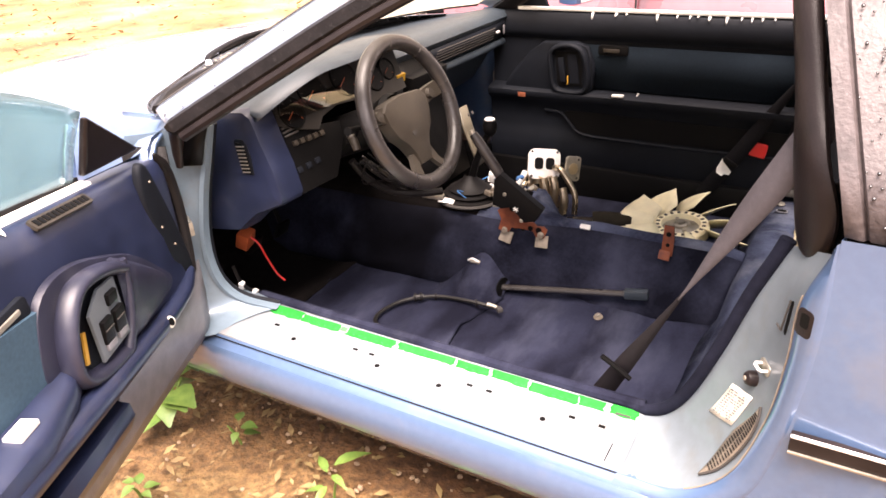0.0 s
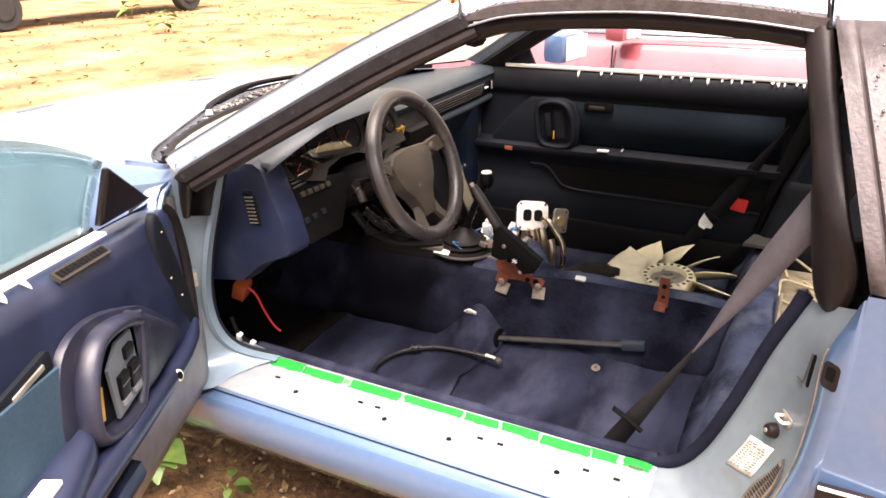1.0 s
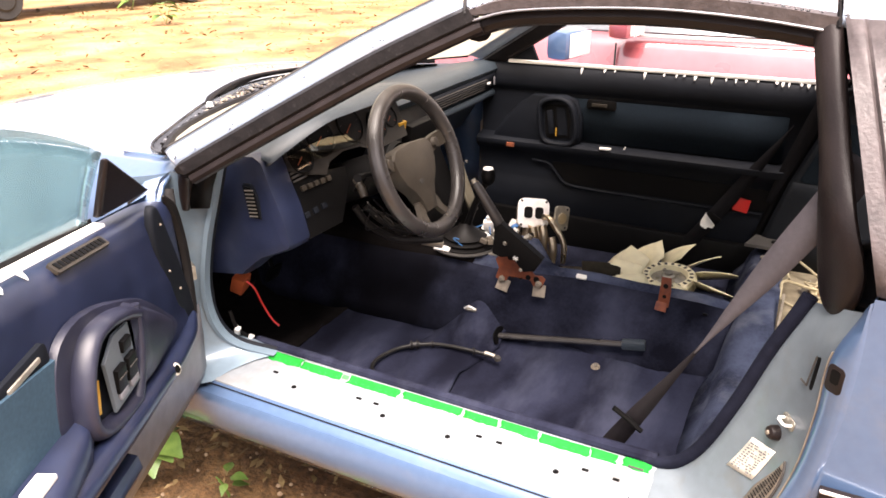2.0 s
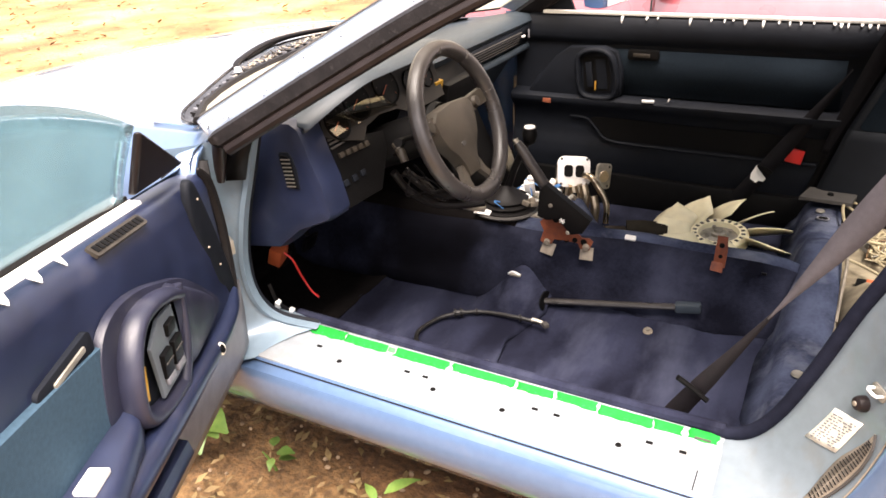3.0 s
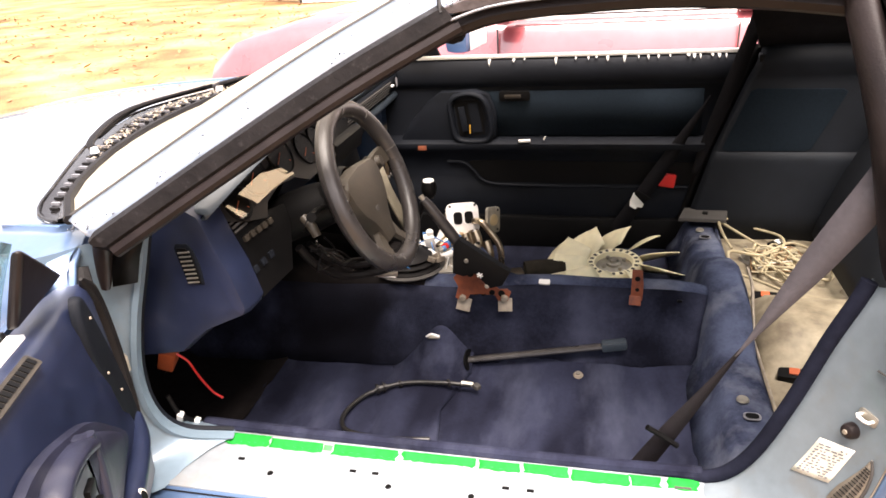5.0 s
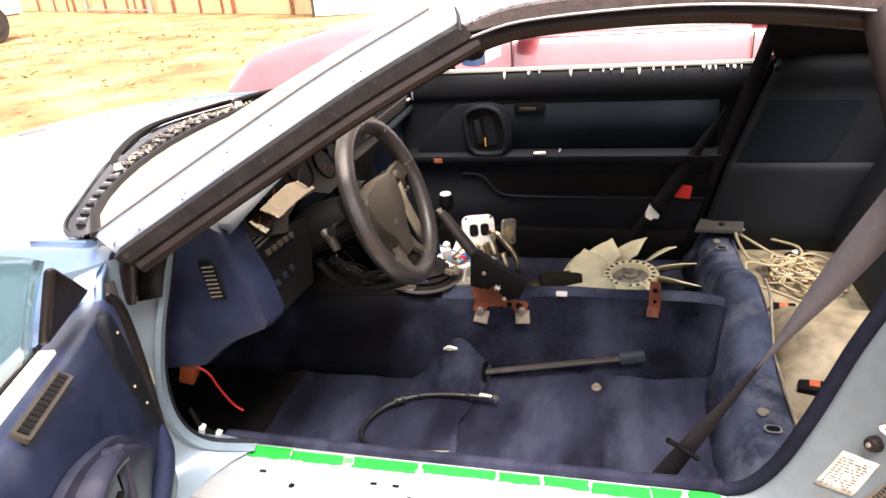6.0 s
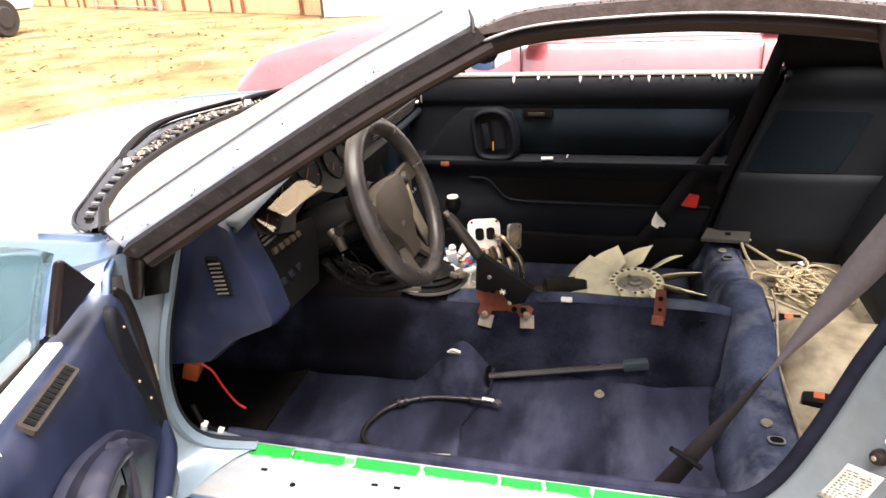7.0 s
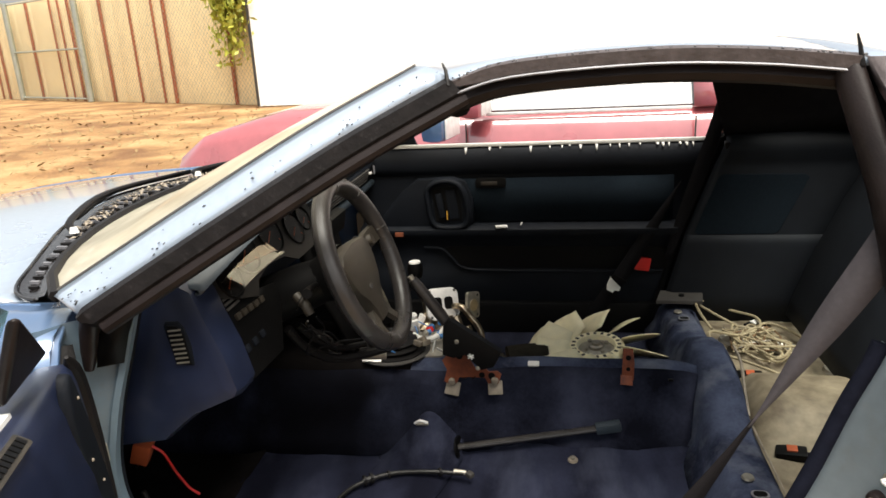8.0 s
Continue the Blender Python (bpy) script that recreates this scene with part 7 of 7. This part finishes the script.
def build_cords():
    random.seed(31)
    cord = thing("cord_bundle", (1.10, 1.15, 0.306), "tangled dirty cream cord on the bare rear floor", "cord")
    part("cord_loop", tube([(1.150, 0.860, 0.335), (1.097, 0.917, 0.340), (1.026, 0.993, 0.338), (0.975, 1.019, 0.346), (0.968, 1.050, 0.368), (0.978, 1.084, 0.380), (1.073, 1.139, 0.345), (1.146, 1.206, 0.345), (1.153, 1.288, 0.345), (1.089, 1.345, 0.345), (1.011, 1.352, 0.372), (0.968, 1.290, 0.395), (0.965, 1.200, 0.392), (0.985, 1.120, 0.372)], 0.0044, 8, n=6), M_CORD, cord, "large stiff cord loop")
    part("cord_loop", tube([(0.968, 1.29, 0.390), (1.035, 1.278, 0.352), (1.10, 1.20, 0.336), (1.172, 1.067, 0.332), (1.236, 1.02, 0.330), (1.262, 1.12, 0.330), (1.236, 1.22, 0.330), (1.182, 1.266, 0.332), (1.12, 1.20, 0.334), (1.06, 1.12, 0.340)], 0.0044, 8, n=6), M_CORD, cord)
    for i in range(4):
        pts = []
        for k in range(9):
            a = k * 1.05 + i * 1.3 + 0.3 * math.sin(k * 2.3 + i)
            rr = 0.060 + 0.030 * math.sin(k * 1.7 + i * 2)
            pts.append((1.105 + 0.012 * i + rr * 1.1 * math.cos(a), 1.13 - 0.012 * i + rr * 1.4 * math.sin(a), 0.326 + 0.006 * i + 0.008 * math.sin(k * 2.1)))
        part("cord_loop", tube(pts, 0.0036, 6, n=7), M_CORD, cord)
    dark = material("brown_wire", (0.16, 0.09, 0.04), 0.6)
    for i in range(14):
        a = [(1.11 + random.uniform(-.08, .09), 1.13 + random.uniform(-.11, .11), 0.326 + random.uniform(0, .022)) for _ in range(6)]
        part("thin_wire", tube(a, 0.0024, 5, n=6), random.choice([dark, M_CORD, M_DULL]), cord)


build_cords()


# ---- the yard ----
def build_red_car():
    rc = thing("red_car", (0.3, 3.2, 0.0), "faded red car parked alongside", "car")
    y0, y1 = 2.40, 4.0
    lo = []
    for x, z, w in ((-1.52, 0.60, 0.66), (-1.44, 0.72, 0.76), (-1.28, 0.83, 0.79), (-0.98, 0.895, 0.81), (-0.5, 0.905, 0.82), (0.0, 0.905, 0.83), (1.5, 0.905, 0.83), (2.3, 0.905, 0.80), (2.6, 0.80, 0.74)):
        yc = (y0 + y1) / 2
        lo.append([(x, yc - w, 0.30), (x, yc - w - 0.03, 0.55), (x, yc - w, z - 0.06), (x, yc - w + 0.06, z), (x, yc, z + 0.02), (x, yc + w - 0.06, z), (x, yc + w, z - 0.06), (x, yc + w + 0.03, 0.55), (x, yc + w, 0.30)])
    body = part("body", grid(lo, caps=True), M_REDPAINT, rc, "faded red body", angle=50)
    yc = 3.2
    cab = []
    for x, z, w in ((-0.40, 0.915, 0.72), (0.28, 1.17, 0.56), (1.30, 1.18, 0.56), (2.15, 0.925, 0.68)):
        cab.append([(x, yc - w, z), (x, yc, z + 0.03), (x, yc + w, z)])
    part("roof", grid(cab[1:3]), M_REDPAINT, rc, thick=0.03)
    part("windscreen", grid(cab[0:2]), G_DOOR, rc, "windscreen with pale glare")
    part("rear_window", grid(cab[2:4]), G_DOOR, rc)
    for s in (-1, 1):
        part("side_window", grid([[(-0.40, yc + s * 0.76, 0.915), (0.28, yc + s * 0.57, 1.16)], [(0.5, yc + s * 0.78, 0.915), (0.5, yc + s * 0.57, 1.17)], [(1.3, yc + s * 0.78, 0.915), (1.2, yc + s * 0.57, 1.175)], [(2.1, yc + s * 0.72, 0.92), (1.3, yc + s * 0.57, 1.17)]]), material("grey_side_glass", (0.12, 0.13, 0.14), 0.12), rc, "grey side glass")
        part("belt_trim", box((0.645, yc + s * 0.806, 0.903), (0.95, 0.014, 0.014), bevel=0.003), M_METAL, rc, "bright belt trim")
        part("b_pillar", grid([[(1.13, yc + s * 0.800, 0.90), (1.14, yc + s * 0.590, 1.17)], [(1.34, yc + s * 0.800, 0.90), (1.28, yc + s * 0.590, 1.17)]]), M_REDPAINT, rc, "faded red pillar", thick=0.02)
        mir = part("door_mirror", box((0.15, yc + s * 0.90, 0.955), (0.10, 0.18, 0.11), pose(0, 0, 0, 0, 0, s * 12), 0.03), M_REDPAINT, rc, "faded red door mirror")
        part("mirror_glass", box((0.203, yc + s * 0.90, 0.955), (0.004, 0.14, 0.08), pose(0, 0, 0, 0, 0, s * 12), 0.001), M_METAL, mir)
        for x in (0.10, 1.13):
            part("door_seam", box((x, yc + s * 0.857, 0.62), (0.006, 0.01, 0.5)), M_INK, rc)
        for x in (-0.85, 1.75):
            w = part("wheel", lathe([(0.0, 0), (0.19, 0.0), (0.21, 0.012), (0.29, 0.012), (0.31, 0.03), (0.31, 0.18), (0.0, 0.18)], frame_of((x, yc + s * 0.84, 0.31), (1, 0, 0), (0, 0, s)), 28), M_TYRE, rc)
    part("lamp", box((-1.50, yc - 0.45, 0.62), (0.06, 0.28, 0.10), bevel=0.02), M_WHITE, rc)


build_red_car()


def build_van():
    van = thing("white_van", (-12.8, 9.6, 0.0), "long white van parked on the dirt", "van")
    m = Matrix.Translation((-12.45, 9.6, 0)) @ pose(0, 0, 0, 0, 0, 0)
    T = lambda pts: [m @ Vector(p) for p in pts]
    rows = []
    for y, z in ((-3.3, 0.95), (-3.2, 1.15), (-2.7, 1.25), (-2.0, 2.0), (-1.6, 2.15), (3.2, 2.2), (3.3, 2.1)):
        rows.append(T([(0.0, y, 0.48), (0.03, y, 0.6), (0.0, y, min(z, 1.15)), (-0.10, y, z - 0.08), (-0.3, y, z), (-1.6, y, z), (-1.8, y, z - 0.1), (-1.9, y, 0.48)]))
    body = part("body", grid(rows, caps=True), M_VAN, van, "plain white van body", angle=45)
    part("sill_line", box((-12.44, 9.6, 0.50), (0.03, 6.4, 0.03)), M_INK, van)
    for y in (-2.25, 2.27):
        wh = part("wheel", lathe([(0, 0.0), (0.20, 0.0), (0.24, 0.03), (0.36, 0.02), (0.385, 0.05), (0.385, 0.24), (0, 0.24)], frame_of((-12.43, 9.6 + y, 0.385), (0, 1, 0), (0, 0, -1)) @ pose(0, 0, -0.22), 32), M_TYRE, van, "black tyre")
        part("rim", lathe([(0, 0.03), (0.06, 0.035), (0.08, 0.01), (0.19, 0.0), (0.235, 0.03), (0.245, 0.0)], frame_of((-12.43, 9.6 + y, 0.385), (0, 1, 0), (0, 0, 1)) @ pose(0, 0, 0.0), 24), M_METAL if y > 0 else M_DULL, wh, "steel rim")
    for y in (-1.9, 0.1, 1.9):
        part("side_window", box((-12.50, 9.6 + y, 1.65), (0.02, 1.5, 0.55), bevel=0.005), material("dark_van_glass", (0.03, 0.035, 0.04), 0.1), van)


build_van()


def build_fence():
    a, b = Vector((-5.95, 14.15, 0)), Vector((-26.0, 25.0, 0))
    d = (b - a).normalized()
    back = Vector((d.y, -d.x, 0))
    if back.y < 0:
        back = -back
    fen = thing("yard_fence", tuple(a.lerp(b, 0.5)), "cream sheet fence behind chain link with rusty posts", "fence")
    L = (b - a).length
    n = 20
    for i in range(n):
        p = a + d * (L * (i + 0.5) / n) + back * 0.06
        part("fence_panel", box((p.x, p.y, 1.45), (L / n - 0.002, 0.02, 2.90), frame_of((0, 0, 0), d, back), 0.001), M_FENCE, fen)
    for s, w in ((0.9, 0.13), (3.3, 0.15), (3.8, 0.07), (4.85, 0.08), (6.25, 0.17), (7.95, 0.14), (8.5, 0.06), (9.0, 0.06), (10.5, 0.15), (12.9, 0.15), (13.4, 0.08), (14.5, 0.08), (16, 0.14), (18, 0.10), (20, 0.14)):
        p = a + d * s
        part("post", box((p.x, p.y, 1.44), (w * 0.6, 0.05, 2.88), frame_of((0, 0, 0), d, back), 0.006), M_POST, fen, "rust brown post")
    # chain link in front, wires crossing both ways
    bm = bmesh.new()
    step, h = 0.13, 2.8
    k = -h
    while k < L:
        for sgn in (1, -1):
            pts = []
            for t in (0.0, 1.0):
                s = k + h * t if sgn > 0 else k + h - h * t
                s2 = min(max(s, 0), L)
                z = (s2 - k) if sgn > 0 else (k + h - s2)
                q = a + d * s2 - back * 0.10
                pts.append(Vector((q.x, q.y, z)))
            if (pts[0] - pts[1]).length > 0.1:
                tube(pts, 0.0035, 3, bm)
        k += step
    part("chain_link", bm, M_GALV, fen, "chain link mesh")
    for s in (7.3, 11.6):
        p = a + d * s - back * 0.14
        part("gate_post", tube([(p.x, p.y, 0), (p.x, p.y, 2.9)], 0.085, 12), M_GALV, fen, "galvanised gate post")
    p, q = a + d * 7.3 - back * 0.14, a + d * 11.6 - back * 0.14
    for z in (0.08, 1.44):
        part("gate_rail", tube([(p.x, p.y, z), (q.x, q.y, z)], 0.028, 8), M_GALV, fen)
    p, q = a - back * 0.1, b - back * 0.1
    part("top_rail", tube([(p.x, p.y, 2.84), (q.x, q.y, 2.84)], 0.025, 8), M_GALV, fen)
    # creeper hanging over the fence
    random.seed(6)
    bm = bmesh.new()
    for i in range(2200):
        s = random.gauss(0.42, 0.24)
        z = 3.0 - abs(random.gauss(0, 0.75))
        c = a + d * s - back * random.uniform(0.12, 0.5)
        m = Matrix.Translation((c.x, c.y, max(0.9, z))) @ Euler((random.uniform(0, 6), random.uniform(0, 6), random.uniform(0, 6))).to_matrix().to_4x4()
        w = random.uniform(0.05, 0.11)
        v = [bm.verts.new(m @ Vector(q)) for q in ((-w, 0, 0), (0, -w * 0.45, 0.01), (w, 0, 0), (0, w * 0.45, 0.01))]
        bm.faces.new(v)
    ob = solo("fence_creeper", bm, M_CREEPER, "yellow-green creeper hanging over the fence", "creeper", kind="stuff")
    return fen


build_fence()


def build_house():
    h = thing("white_building", (1.0, 14.6, 0.0), "tall plain white building at the yard's edge", "building")
    part("wall", box((2.1, 16.4, 2.6), (16.0, 5.0, 5.2)), M_WALLWHITE, h, "white painted siding wall")
    part("corner_board", box((-5.93, 13.89, 2.6), (0.05, 0.04, 5.2), bevel=0.005), M_INK, h, "dark corner edge")
    part("roof", box((2.1, 16.4, 5.3), (16.6, 5.6, 0.2), bevel=0.02), M_DULL, h)


build_house()


def build_back_wall():
    """Unseen plain wall added behind the camera to close the yard and cut low light."""
    w = tagged(new("added_back_wall", finish(box((0, -14.0, 1.1), (60, 0.2, 2.2)), "added_back_wall", M_BACKWALL)), "plain brown wall, unseen, added to cut low sky light", "wall", kind="structure")
    return w


build_back_wall()


# ---- weeds and litter on the dirt ----
def build_weed(x, y, h, n, seed, spread=0.6, lab="bright green broad-leaved weed in the dirt", leafw=0.34):
    random.seed(seed)
    w = thing("weed", (x, y, -0.01), lab, "weed", "weeds in the dirt")
    bm = bmesh.new()
    for i in range(max(2, n // 3)):
        a = random.uniform(0, 6.28)
        tube([(x, y, -0.01), (x + 0.3 * h * spread * math.cos(a), y + 0.3 * h * spread * math.sin(a), h * 0.5), (x + h * spread * 0.6 * math.cos(a), y + h * spread * 0.6 * math.sin(a), h * 0.85)], [0.004, 0.003, 0.002], 5, bm, n=3)
    part("stem", bm, M_LEAF, w)
    for i in range(n):
        a = 2.4 * i + random.uniform(-0.4, 0.4)
        L = h * random.uniform(0.45, 0.75)
        z0 = h * random.uniform(0.3, 0.9)
        rise = random.uniform(-0.2, 0.5)
        o = Vector((x + 0.25 * h * spread * math.cos(a), y + 0.25 * h * spread * math.sin(a), z0))
        d, s = Vector((math.cos(a), math.sin(a), rise)), Vector((-math.sin(a), math.cos(a), 0))
        rows = []
        for k in range(6):
            u = k / 5
            wd = leafw * L * math.sin(math.pi * min(0.97, u ** 0.75 + 0.02)) * (1 + 0.12 * math.sin(u * 16))
            m_ = o + d * L * u + Vector((0, 0, -0.35 * L * u * u))
            rows.append([m_ - s * wd + Vector((0, 0, wd * 0.25)), m_, m_ + s * wd + Vector((0, 0, wd * 0.25))])
        part("leaf", grid(rows), M_LEAF, w, angle=80)
    return w


build_weed(-0.47, -0.06, 0.15, 9, 1, leafw=0.44)
build_weed(0.14, -0.10, 0.13, 5, 2, 0.5, leafw=0.16)
build_weed(0.42, -0.10, 0.09, 6, 3)
build_weed(0.55, -0.10, 0.07, 5, 4)
build_weed(-0.22, -0.04, 0.07, 4, 5)
build_weed(-0.30, -0.30, 0.06, 5, 6)
build_weed(0.70, -0.12, 0.10, 7, 9)
build_weed(0.30, -0.16, 0.05, 4, 10)
build_weed(-9.2, 8.2, 0.4, 12, 7)
build_weed(-12.1, 10.0, 0.4, 12, 8)


def build_litter():
    random.seed(77)
    bm = bmesh.new()
    for i in range(3600):
        near = i < 1300
        x = random.uniform(-1.6, 1.2) if near else random.uniform(-14, 0)
        y = random.uniform(-0.9, 0.5) if near else random.uniform(2, 14)
        s = random.uniform(0.008, 0.024) if near else random.uniform(0.03, 0.07)
        m = Matrix.Translation((x, y, 0.006 + random.uniform(0, 0.006))) @ Euler((random.uniform(-0.5, 0.5), random.uniform(-0.5, 0.5), random.uniform(0, 6.3))).to_matrix().to_4x4()
        v = [bm.verts.new(m @ Vector(q)) for q in ((-s, 0, 0), (-s * 0.2, -s * 0.4, 0.003), (s, 0, 0), (-s * 0.1, s * 0.4, 0.003))]
        bm.faces.new(v)
    solo("leaf_litter", bm, M_LEAF_DRY, "scattered dry leaves and straw on the dirt", "litter", kind="stuff")
    bm = bmesh.new()
    for i in range(700):
        x, y = random.uniform(-1.6, 1.2), random.uniform(-0.9, 0.5)
        s = random.uniform(0.003, 0.011)
        m = pose(x, y, 0.0 + s * 0.3, random.uniform(0, 90), random.uniform(0, 90), random.uniform(0, 90)) @ Matrix.Diagonal((s, s * random.uniform(0.5, 1), s * 0.7, 1))
        bmesh.ops.create_icosphere(bm, subdivisions=1, radius=1, matrix=m)
    solo("gravel", bm, M_STONE, "loose gravel on the dirt", "gravel", kind="stuff")


build_litter()
